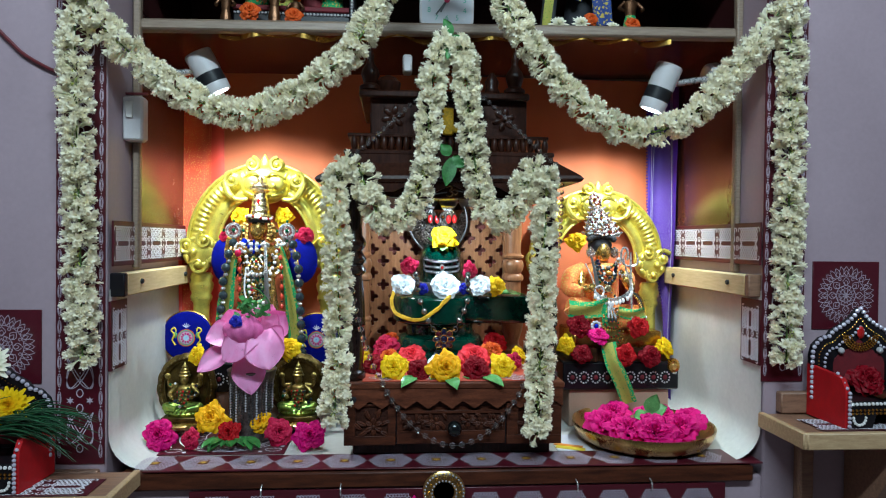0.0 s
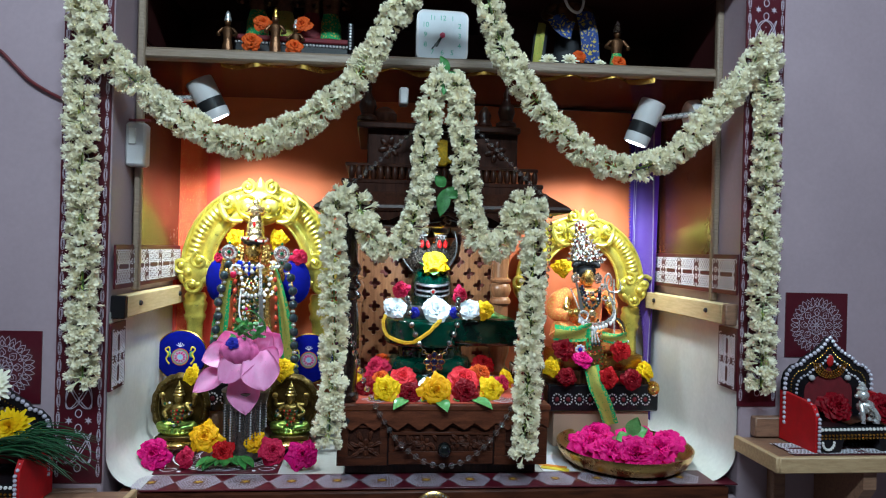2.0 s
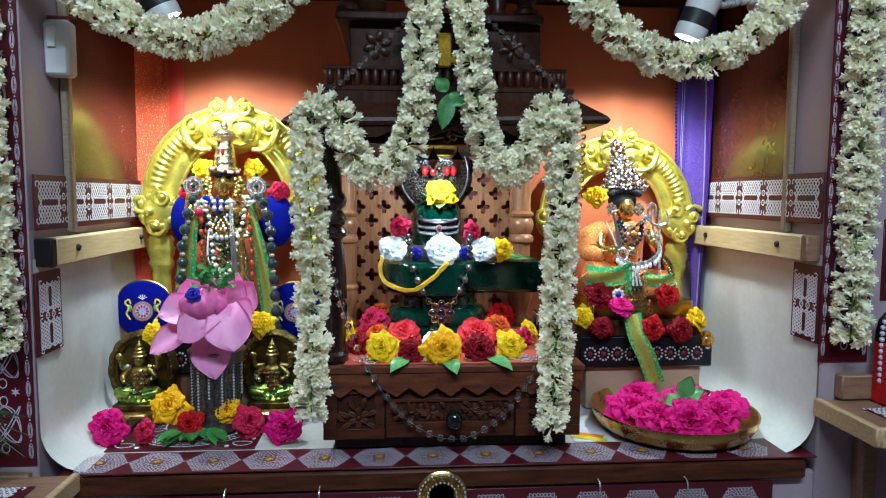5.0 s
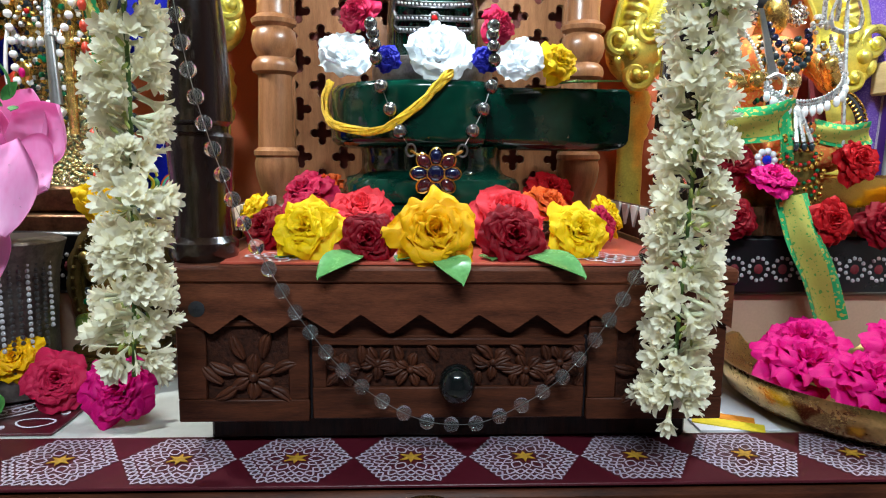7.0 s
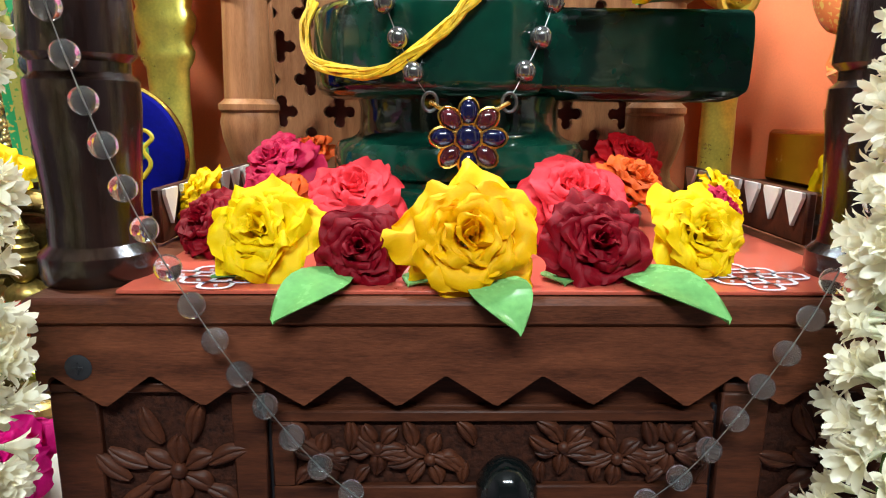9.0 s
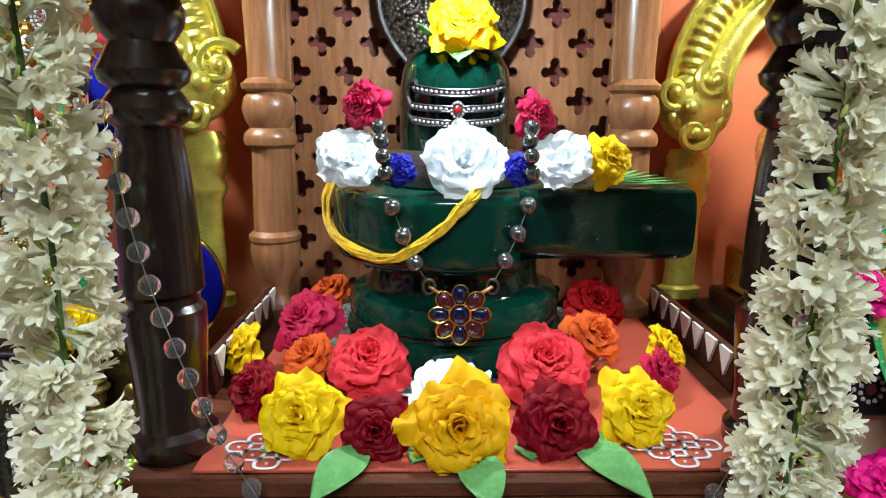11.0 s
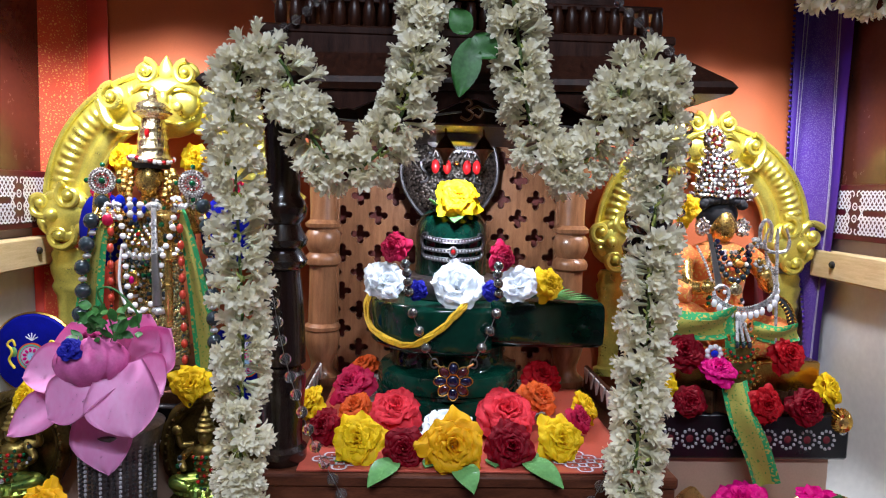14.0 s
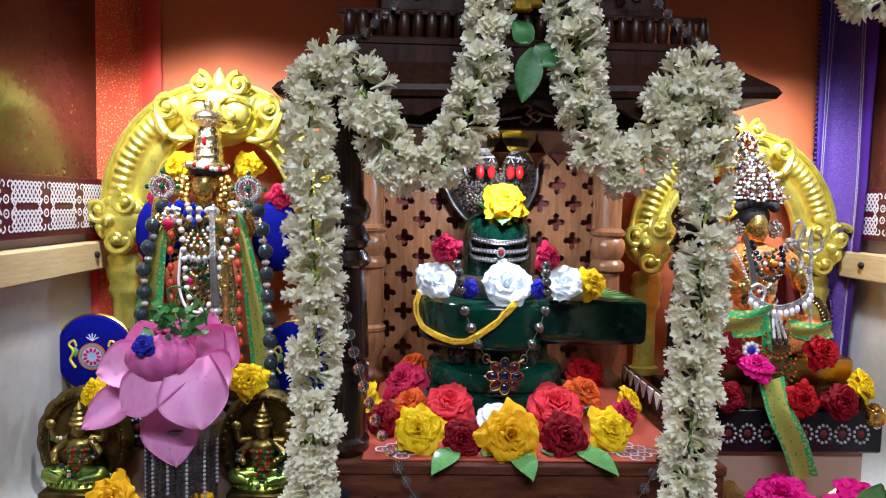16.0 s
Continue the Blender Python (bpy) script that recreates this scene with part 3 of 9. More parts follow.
# ---- the room: the wall with its niche, and plain walls that close it ----
WALL, NL, NR, NB, SILL, NTOP = 1.025, -0.338, 0.706, 1.425, 1.0, 2.12
# the unseen piece over the niche is set low to shade the upper shelf
for nm, c, s in (("wall_north_a", (-1.019, WALL + 0.25, 1.35), (1.362, 0.5, 2.7)), ("wall_north_b", (1.453, WALL + 0.25, 1.35), (1.494, 0.5, 2.7)),
                 ("wall_north_c", (0.184, WALL + 0.25, 0.49), (1.043, 0.5, 0.98)), ("wall_north_d", (0.184, WALL + 0.25, 2.29), (1.043, 0.5, 0.82)),
                 ("wall_niche_back", (0.184, NB + 0.05, 1.55), (1.043, 0.09, 1.14)),
                 ("wall_south", (0.25, -1.85, 1.35), (4.0, 0.1, 2.7)), ("wall_west", (-1.75, -0.3, 1.35), (0.1, 3.2, 2.7)), ("wall_east", (2.25, -0.3, 1.35), (0.1, 3.2, 2.7))):
    tagged(Mesh().box(c, s, 0.003).make(nm, "cream" if "niche" in nm else "wall", at=c), "plain lilac-white painted wall", "wall", kind="structure")
tagged(Mesh().box((0.25, -0.3, -0.05), (4.1, 3.2, 0.1)).make("floor", "floor", at=(0.25, -0.3, -0.05)), "pale tiled floor", "floor", kind="structure")
tagged(Mesh().box((0.25, -0.3, 2.75), (4.1, 3.2, 0.1)).make("ceiling", "ceiling", at=(0.25, -0.3, 2.75)), "white painted ceiling", "ceiling", kind="structure")
tagged(Mesh().box((0.15, -0.35, 2.66), (1.24, 0.14, 0.09), 0.01).make("tube_light", "whiteplastic", at=(0.15, -0.35, 2.66)), "white tube lamp hung below the ceiling", "lamp")

# the niche floor with its sheet that rises into the side walls in a round cove
def cove(u, v):
    r, y = 0.055, WALL + 0.004 + v * (NB - WALL - 0.012)
    w = NR - NL - 0.004
    q = u * (w + 2 * (0.28 - 2 * r + r * math.pi / 2))
    side = 0.28 - r
    if q < side:
        return (NL + 0.002, y, SILL + 0.28 - q)
    q -= side
    if q < r * math.pi / 2:
        a = q / r
        return (NL + 0.002 + r - r * math.cos(a), y, SILL + 0.003 + r - r * math.sin(a))
    q -= r * math.pi / 2
    if q < w - 2 * r:
        return (NL + 0.002 + r + q, y, SILL + 0.003)
    q -= w - 2 * r
    if q < r * math.pi / 2:
        a = q / r
        return (NR - 0.002 - r + r * math.sin(a), y, SILL + 0.003 + r - r * math.cos(a))
    q -= r * math.pi / 2
    return (NR - 0.002, y, SILL + 0.003 + r + q)


tagged(Mesh().grid(cove, 120, 6).make("niche_lining", "cream", smooth=60), "cream plastic sheet lining the niche floor and sides", "lining", kind="structure")
# glossy brown boards on the upper half of the niche sides, the maroon board behind the upper shelf
for x, nm in ((NL + 0.004, "side_board"), (NR - 0.004, "side_board")):
    tagged(Mesh().box((x, 1.270, 1.56), (0.006, 0.30, 0.36)).make(nm, "laminate", at=(x, 1.270, 1.56)), "glossy brown laminate board on the niche side", "board", kind="structure")
    tagged(Mesh().box((x, 1.270, 1.81), (0.006, 0.30, 0.13)).make(nm, "maroonback", at=(x, 1.270, 1.81)), "dark maroon board on the niche side", "board", kind="structure")
tagged(Mesh().box((0.184, NB - 0.008, 1.92), (1.03, 0.006, 0.38)).make("back_board", "maroonback", at=(0.184, NB - 0.008, 1.92)), "dark maroon board behind the upper shelf", "board", kind="structure")
# added to cover the pale underside of that low wall piece
tagged(Mesh().box((0.184, 1.245, 1.8765), (1.03, 0.34, 0.006)).make("niche_top_board", "maroonback", at=(0.184, 1.245, 1.8765)), "dark maroon board under the niche top", "board", kind="structure")
# the sill board with its hanging front cloth
tagged(Mesh().box((0.184, 1.106, 0.988), (1.0, 0.19, 0.026), 0.003).make("sill_board", "teakside", at=(0.184, 1.1, 0.984)), "dark brown wooden sill board of the niche", "sill", kind="structure")

shelf = thing("upper_shelf", (0.184, 1.26, 1.72), "brown wooden shelf with a pale rounded front edge", "shelf")
tilt = Matrix.Rotation(radians(-1.0), 4, "Y")
Mesh().box((0.184, 1.275, 1.722), (1.036, 0.29, 0.014), 0.002, tilt).make("board", "laminate", shelf)
Mesh().box((0.184, 1.122, 1.722), (1.036, 0.022, 0.020), 0.008, tilt).make("edge_strip", "edge", shelf, "pale worn wooden edge strip")
crinkle = Mesh()
crinkle.grid(lambda u, v: (-0.2 + 0.78 * u, 1.128 + 0.012 * math.sin(u * 61), 1.712 + (u - 0.5) * 0.014 - v * (0.006 + 0.005 * math.sin(u * 37) * math.sin(u * 11))), 120, 3)
crinkle.make("foil_strip", "goldbead", shelf, "crinkled foil strip below the shelf edge")

# uprights at the mouth of the niche
for x, w, nm in ((NL + 0.012, 0.012, "edge"), (NR - 0.006, 0.012, "edge")):
    tagged(Mesh().box((x, 1.112, 1.68), (w, 0.014, 0.74), 0.003).make("upright_post", nm, at=(x, 1.112, 1.68)), "slim pale wooden upright at the niche mouth", "post")

# side beams with screws
for side in (-1, 1):
    x = NL + 0.011 if side < 0 else NR - 0.011
    z = 1.287 if side < 0 else 1.291
    beam = thing("side_beam", (x, 1.21, z - 0.02), "yellowish wooden beam screwed along the niche side", "beam", "niche beams")
    Mesh().box((x, 1.215, z), (0.022, 0.33, 0.036), 0.002).make("bar", "beam", beam)
    Mesh().box((x, 1.043, z), (0.023, 0.014, 0.037), 0.002).make("end_cap", "black" if side < 0 else "brownblock", beam, "dark end piece")
    for y in (1.105, 1.33):
        Mesh().lathe((x - side * 0.011, y, z + 0.002), [(0.0045, 0), (0.0045, 0.0025), (0.003, 0.004)], 12, Matrix.Rotation(radians(-90 * side), 4, "Y")).make("screw", "blackplastic", beam)

# cloths behind the figures
def folds(x0, x1, z0, z1, y, waves, depth, seed):
    rnd = random.Random(seed)
    ph = [(rnd.uniform(0, 6.3), rnd.uniform(0.6, 1.6)) for _ in range(5)]
    def fn(u, v):
        d = sum(math.sin(u * waves * w * 6.28 + p + v * 1.1 * w) for p, w in ph) / 5
        return (x0 + (x1 - x0) * u, y + depth * d * (0.5 + 0.5 * (1 - v)), z0 + (z1 - z0) * v)
    return fn


ob = Mesh().slab(folds(-0.275, 0.655, 1.02, 1.715, 1.405, 9, 0.006, 1), 150, 12, (0, 0.0015, 0)).make("orange_cloth", "orangecloth", at=(0.18, 1.405, 1.02))
tagged(ob, "plain orange cloth hung behind the figures", "cloth")
rc = thing("red_border_cloth", (-0.30, 1.396, 1.04), "red cloth border with worn gold brocade hung across the corner", "cloth")


def red_fold(u, v):
    """From the back cloth across the corner on to the niche side."""
    z = 1.04 + 0.675 * v
    x = -0.257 - 0.078 * min(1, u * 1.25) + 0.002 * math.sin(u * 8 + v * 4)
    y = 1.395 - (0.044 + 0.006 * v) * max(0, (u - 0.42) / 0.58) ** 1.3 + 0.003 * math.sin(u * 9 - v * 3)
    return Vector((x, y, z))


for a, b, nm, mt in ((0.0, 0.26, "plain_band", "redplain"), (0.26, 0.78, "brocade_band", "redband"), (0.78, 1.0, "hem_band", "redplain")):
    Mesh().slab(lambda u, v, a=a, b=b: red_fold(a + (b - a) * u, v), 12, 30, (0.0, 0.0015, 0)).make(nm, mt, rc)
for u in (0.26, 0.31, 0.78):
    Mesh().tube([red_fold(u, k / 40) + Vector((0.0003, -0.0008, 0)) for k in range(41)], 0.0005, 5).make("gold_line", "redband", rc, "thin gold woven line")
pc = thing("purple_cloth", (0.68, 1.385, 1.01), "purple silk cloth with a silver brocade border in a corner", "cloth")


def purple_fold(u, v):
    """Across the corner: from the back cloth on to the niche side, drawn in towards its foot."""
    z = 1.02 + 0.690 * v
    k = min(1, max(0, (z - 1.16) / 0.26))
    k = k * k * (3 - 2 * k)
    xa, xb = 0.688 - 0.040 * k, 0.6905
    yb = 1.356 - 0.022 * k
    s = u
    x = xa + (xb - xa) * min(1, s * 1.55) + 0.0025 * math.sin(s * 9 + v * 5)
    y = 1.388 + (yb - 1.388) * max(0, (s - 0.30) / 0.70) ** 1.3 + 0.003 * math.sin(s * 11 - v * 4)
    return Vector((x, y, z))


for a, b, nm, mt, lift in ((0.0, 0.14, "hem_band", "purpleplain", 0), (0.14, 0.70, "brocade_band", "purple", 0), (0.70, 1.0, "plain_band", "purpleplain", 0)):
    Mesh().slab(lambda u, v, a=a, b=b: purple_fold(a + (b - a) * u, v), 12, 30, (0.0008, 0.0015, 0)).make(nm, mt, pc)
for u in (0.14, 0.20, 0.64, 0.70):
    Mesh().tube([purple_fold(u, k / 40) + Vector((-0.0006, -0.0012, 0)) for k in range(41)], 0.0006, 5).make("silver_line", "silverthread", pc, "thin silver woven line")
for k in range(88):
    p = purple_fold(0.0, 0.10 + 0.88 * k / 87)
    Mesh().ball(p + Vector((-0.0018, 0, 0)), 0.0024, 6, (1.0, 0.5, 0.8)).make("picot", "purpleplain", pc)


# ---- printed patterns ----
def circle(r, n=40, c=(0, 0)):
    return [(c[0] + r * math.cos(2 * math.pi * i / n), c[1] + r * math.sin(2 * math.pi * i / n)) for i in range(n)]


def petal_ring(mesh, fn, count, r0, r1, wide, w, turn=0.0):
    """A ring of pointed petals between two radii."""
    for k in range(count):
        a = 2 * math.pi * (k + turn) / count
        pts = []
        for i in range(13):
            t = i / 12
            s = wide * math.sin(math.pi * min(1, t * 1.0)) * (1 - 0.25 * t)
            pts.append((r0 + (r1 - r0) * t, s))
        line = pts + [(x, -y) for x, y in reversed(pts[1:-1])]
        mesh.ribbon([(x * math.cos(a) - y * math.sin(a), x * math.sin(a) + y * math.cos(a)) for x, y in line], w, fn)


def mandala(mesh, fn, R, w=0.0008):
    petal_ring(mesh, fn, 8, 0.02 * R, 0.26 * R, 0.06 * R, w)
    for r in (0.07, 0.34, 0.66):
        mesh.ribbon(circle(r * R, 48), w, fn)
    for k in range(8):
        a = 2 * math.pi * (k + 0.5) / 8
        mesh.ribbon(circle(0.055 * R, 12, (0.27 * R * math.cos(a), 0.27 * R * math.sin(a))), w, fn)
        mesh.ribbon(circle(0.045 * R, 12, (0.59 * R * math.cos(a), 0.59 * R * math.sin(a))), w, fn)
    petal_ring(mesh, fn, 8, 0.34 * R, 0.62 * R, 0.13 * R, w)
    petal_ring(mesh, fn, 8, 0.34 * R, 0.52 * R, 0.07 * R, w)
    petal_ring(mesh, fn, 16, 0.66 * R, 0.98 * R, 0.10 * R, w)
    petal_ring(mesh, fn, 16, 0.66 * R, 0.86 * R, 0.06 * R, w)
    petal_ring(mesh, fn, 16, 0.66 * R, 1.0 * R, 0.085 * R, w, 0.5)


def knot(mesh, fn, c, a, b, w):
    """A looped kolam knot: one line woven into a lattice of diamonds, with small link loops above and below."""
    ts = np.linspace(0, 2 * math.pi, 150, endpoint=False)
    mesh.ribbon([(c[0] + a * math.sin(3 * t + 0.52), c[1] + b * 0.78 * math.sin(4 * t)) for t in ts], w, fn)
    for s in (-1, 1):
        mesh.ribbon([(c[0] + a * 0.24 * math.cos(t), c[1] + s * b * 1.02 + b * 0.20 * math.sin(t)) for t in ts[::8]], w, fn, True, 0.0009)
    for i, j in ((0, 0), (-1, 0), (1, 0), (0, -1), (0, 1)):
        mesh.prism(circle(w * 0.8, 6, (c[0] + i * a * 0.5, c[1] + j * b * 0.40)), fn, 0.0007)


def braid(mesh, fn, u0, u1, v0, v1, w, period):
    """Kolam border: knots of two woven lattice bands, joined by crossings, with rings between the knots."""
    h = v1 - v0
    n = max(1, round((u1 - u0) / period))
    p = (u1 - u0) / n
    def tri(s):
        s %= 1.0
        q = 4 * abs(s - 0.5) - 1
        return 1.06 * math.sin(math.pi / 2 * q) * 0.5 + 0.47 * q
    for k in range(n):
        a = u0 + p * k + 0.02 * p
        wide = 0.76 * p
        for lo in (0.0, 0.58):
            for ph in range(3):
                for off in (0.0, 0.5):
                    pts = []
                    for i in range(37):
                        s = i / 36
                        pts.append((a + wide * s, v0 + h * (lo + 0.21 + 0.21 * tri(s * 1.28 + ph / 3 + off / 3))))
                    mesh.ribbon(pts, w, fn, False, 0.0006 + 0.0001 * ph)
            for i in range(5):
                for j in range(3):
                    mesh.prism(circle(w * 0.42, 6, (a + wide * (0.12 + 0.19 * i), v0 + h * (lo + 0.08 + 0.13 * j))), fn, 0.0006)
        for e, sg in ((a, 1), (a + wide, -1)):
            for b, c in ((0.66, 0.34), (0.34, 0.66)):
                mesh.ribbon([(e + sg * wide * 0.20 * (1 - t) + sg * wide * -0.02 * t, v0 + h * (b + (c - b) * t)) for t in (0, 0.25, 0.5, 0.75, 1)], w, fn, False, 0.0009)
            for z, up in ((0.0, 1), (1.0, -1)):
                mesh.ribbon([(e - sg * wide * (0.02 + 0.09 * math.sin(q)), v0 + h * (z + up * 0.07 * (1 - math.cos(q)))) for q in (0, 0.5, 1.0, 1.5, 2.0, 2.5)], w, fn, False, 0.0008)
        if k < n - 1:
            for z in (0.36, 0.64):
                mesh.ribbon(circle(0.075 * h, 14, (a + wide + 0.12 * p, v0 + h * z)), w * 0.9, fn)
                mesh.prism(circle(w * 0.42, 6, (a + wide + 0.12 * p, v0 + h * z)), fn, 0.0006)


def small_star(mesh, fn, c, r):
    mesh.prism([(c[0] + r * (1 if i % 2 else 0.38) * math.cos(math.pi * i / 6), c[1] + r * (1 if i % 2 else 0.38) * math.sin(math.pi * i / 6)) for i in range(12)], fn, 0.0006)


def hexagon_lace(mesh, fn, c, R):
    """A six-cornered lace flower; mesh slots: white lines."""
    f2 = lambda u, v, d: fn(c[0] + u, c[1] + v, d)
    for r, q, m, ph in ((0.90, 0.095, 18, 0), (0.90, 0.095, 18, math.pi), (0.66, 0.095, 12, 0), (0.66, 0.095, 12, math.pi)):
        pts = []
        for i in range(150):
            a = 2 * math.pi * i / 150
            rr = R * 0.90 / math.cos((a % (math.pi / 3)) - math.pi / 6) * (r + q * math.cos(m * a + ph))
            pts.append((rr * math.cos(a), rr * math.sin(a)))
        mesh.ribbon(pts, R * 0.036, f2)
    petal_ring(mesh, f2, 6, 0.24 * R, 0.52 * R, 0.11 * R, R * 0.030)
    petal_ring(mesh, f2, 6, 0.28 * R, 0.48 * R, 0.07 * R, R * 0.026, 0.5)


def on_wall(x, z, y=WALL - 0.002):
    return lambda u, v, d: (x + u, y - d, z + v)


def on_floor(x, y, z, turn=0.0):
    c, s = math.cos(turn), math.sin(turn)
    return lambda u, v, d: (x + u * c - v * s, y + u * s + v * c, z + d)


# maroon strips at both sides of the niche
for x0, x1, z0, z1, side in ((-0.411, NL - 0.001, 1.015, 2.1, 0), (NR - 0.006, 0.771, 1.135, 2.1, 1)):
    cx, w = (x0 + x1) / 2, x1 - x0
    strip = thing("kolam_strip", (cx, WALL - 0.001, z0), "maroon sticker strip with white kolam knots on the wall", "wall sticker", "kolam strips")
    Mesh().box((cx, WALL - 0.001, (z0 + z1) / 2), (w, 0.002, z1 - z0), 0.0004).make("backing", "maroon", strip)
    m = Mesh()
    fn = on_wall(cx, 0)
    z = z0 + 0.055
    while z < z1 - 0.05:
        knot(m, fn, (0, z), w * 0.27, 0.030, 0.0014)
        for dx in (-1, 1):
            small_star(m, fn, (dx * w * 0.2, z + 0.042), 0.006)
        z += 0.084
    z = z0 + 0.02
    while z < z1 - 0.02:
        for dx in (-1, 1):
            for q, lift in ((1.0, 0.0006), (0.5, 0.0006)):
                m.ribbon([(dx * w * 0.42 + 0.0026 * q * math.cos(a), z + 0.0100 * (0.4 + 0.6 * q) * math.sin(a)) for a in np.linspace(0, 6.28, 13)[:-1]], 0.0008, fn, True, lift)
            m.prism(circle(0.0011, 6, (dx * w * 0.42, z + 0.0135)), fn, 0.0006)
        z += 0.027
    m.make("kolam_print", "lilac", strip, smooth=0)

# square mandala stickers on the wall
for cx, cz in ((0.843, 1.277), (-0.489, 1.194)):
    sq = thing("mandala_sticker", (cx, WALL - 0.001, cz - 0.055), "square maroon wall sticker with a white mandala", "wall sticker", "mandala stickers")
    Mesh().box((cx, WALL - 0.001, cz), (0.115, 0.002, 0.112), 0.0004).make("backing", "maroon", sq)
    m = Mesh()
    mandala(m, on_wall(cx, cz), 0.049)
    m.make("mandala_print", "lilac", sq, smooth=0)

# kolam borders on the niche sides above the beams, and the short ones below
for side in (-1, 1):
    x = NL + 0.009 if side < 0 else NR - 0.009
    z0, z1 = (1.316, 1.386) if side < 0 else (1.326, 1.396)
    bd = thing("kolam_border", (x, 1.2, z0), "maroon border with a broad white braided kolam on the niche side", "wall sticker", "kolam borders")
    Mesh().box((x, 1.21, (z0 + z1) / 2), (0.003, 0.37, z1 - z0), 0.0005).make("backing", "maroon", bd)
    m = Mesh()
    braid(m, lambda u, v, d: (x - side * (0.0016 + d), u, v), 1.03, 1.392, z0 + 0.008, z1 - 0.008, 0.0022, 0.066)
    m.make("braid_print", "white", bd, smooth=0)
    z0, z1 = (1.155, 1.262) if side < 0 else (1.160, 1.268)
    x = NL + 0.004 if side < 0 else NR - 0.004
    bd = thing("kolam_border", (x, 1.05, z0), "short upright maroon border with a white braided kolam", "wall sticker", "short kolam borders")
    Mesh().box((x, 1.058, (z0 + z1) / 2), (0.004, 0.062, z1 - z0), 0.0005).make("backing", "maroon", bd)
    m = Mesh()
    braid(m, lambda u, v, d: (x - side * (0.0021 + d), v, u), z0 + 0.006, z1 - 0.004, 1.032, 1.084, 0.0022, 0.052)
    m.make("braid_print", "white", bd, smooth=0)

# the printed strip along the sill, and the one hanging below it
runner = thing("printed_runner", (0.2, 1.05, SILL + 0.004), "maroon runner with white lace flowers along the sill", "runner")
Mesh().box((0.21, 1.0485, SILL + 0.0045), (0.98, 0.071, 0.002), 0.0005).make("backing", "maroon", runner)
hang = thing("hanging_valance", (0.2, 1.008, 0.86), "dark maroon valance with white lace flowers below the sill", "valance")
Mesh().box((0.213, 1.0095, 0.924), (0.843, 0.003, 0.102), 0.0005).make("backing", "maroon", hang)
for j in range(13):
    u = -0.2725 + 0.0737 * j
    m = Mesh()
    hexagon_lace(m, on_floor(0, 0, SILL + 0.0056), (u, 1.048), 0.0345)
    m.make("lace_flower", "lilac", runner, smooth=0)
    m = Mesh()
    small_star(m, on_floor(0, 0, SILL + 0.0062), (u, 1.048), 0.0080)
    m.make("star", "starprint", runner, smooth=0)
for j in range(12):
    u = -0.167 + 0.0686 * j
    m = Mesh()
    hexagon_lace(m, lambda a, b, d: (a, 1.0078 - d, b), (u, 0.9385), 0.032)
    m.make("lace_flower", "lilac", hang, smooth=0)
    m = Mesh()
    small_star(m, lambda a, b, d: (a, 1.0072 - d, b), (u, 0.9385), 0.010)
    m.make("star", "starprint", hang, smooth=0)

mat_sq = thing("square_floor_mat", (-0.183, 1.195, SILL + 0.004), "square maroon mat with a white ring pattern under the vessel", "mat")
Mesh().box((-0.183, 1.195, SILL + 0.0045), (0.206, 0.206, 0.002), 0.0005).make("backing", "maroon", mat_sq)
m = Mesh()
fn = on_floor(-0.183, 1.195, SILL + 0.0056)
for r, w in ((0.094, 0.0022), (0.088, 0.001), (0.078, 0.0022), (0.072, 0.001), (0.05, 0.002)):
    m.ribbon(circle(r, 72), w, fn)
petal_ring(m, fn, 60, 0.079, 0.087, 0.003, 0.0012)
petal_ring(m, fn, 16, 0.05, 0.071, 0.008, 0.0016)
for sx in (-1, 1):
    for sy in (-1, 1):
        m.ribbon([(sx * (0.082 + 0.013 * math.cos(t) * (1 + 0.3 * math.sin(t))), sy * 0.086 + 0.008 * math.sin(t)) for t in np.linspace(0, 6.28, 20)[:-1]], 0.0016, fn)
        m.prism(circle(0.0035, 8, (sx * 0.062, sy * 0.094)), fn, 0.0006)
        m.prism(circle(0.0035, 8, (sx * 0.094, sy * 0.066)), fn, 0.0006)
m.make("ring_print", "white", mat_sq, smooth=0)

paper = thing("coloured_paper", (0.40, 1.13, SILL + 0.004), "sheet with yellow, orange and white bands beside the tray", "paper")
Mesh().box((0.41, 1.135, SILL + 0.0042), (0.06, 0.09, 0.0014), 0.0003).make("sheet", "white", paper)
Mesh().box((0.405, 1.10, SILL + 0.0054), (0.05, 0.014, 0.001), 0.0003, Matrix.Rotation(radians(-25), 4, "Z")).make("band", "yellowstrip", paper)
Mesh().box((0.405, 1.115, SILL + 0.0054), (0.05, 0.010, 0.001), 0.0003, Matrix.Rotation(radians(-25), 4, "Z")).make("band", "orangestrip", paper)

# ---- the wooden shrine: base with drawer, pillars, lattice, roof and tower ----
SX, SY, ST = 0.1985, 1.20, 1.130
shrine = thing("wooden_shrine", (SX, SY, SILL + 0.005), "carved brown wooden shrine with a drawer, pillars and a tiered roof", "shrine")
Mesh().box((SX, 1.205, 1.0175), (0.33, 0.25, 0.024), 0.002).make("plinth", "darkwood", shrine)
Mesh().box((SX, 1.212, 1.066), (0.358, 0.296, 0.076), 0.0015).make("base_body", "teakside", shrine)
Mesh().box((SX, 1.206, 1.1245), (0.366, 0.306, 0.011), 0.002).make("base_top", "wornteak", shrine, "worn wooden top board")
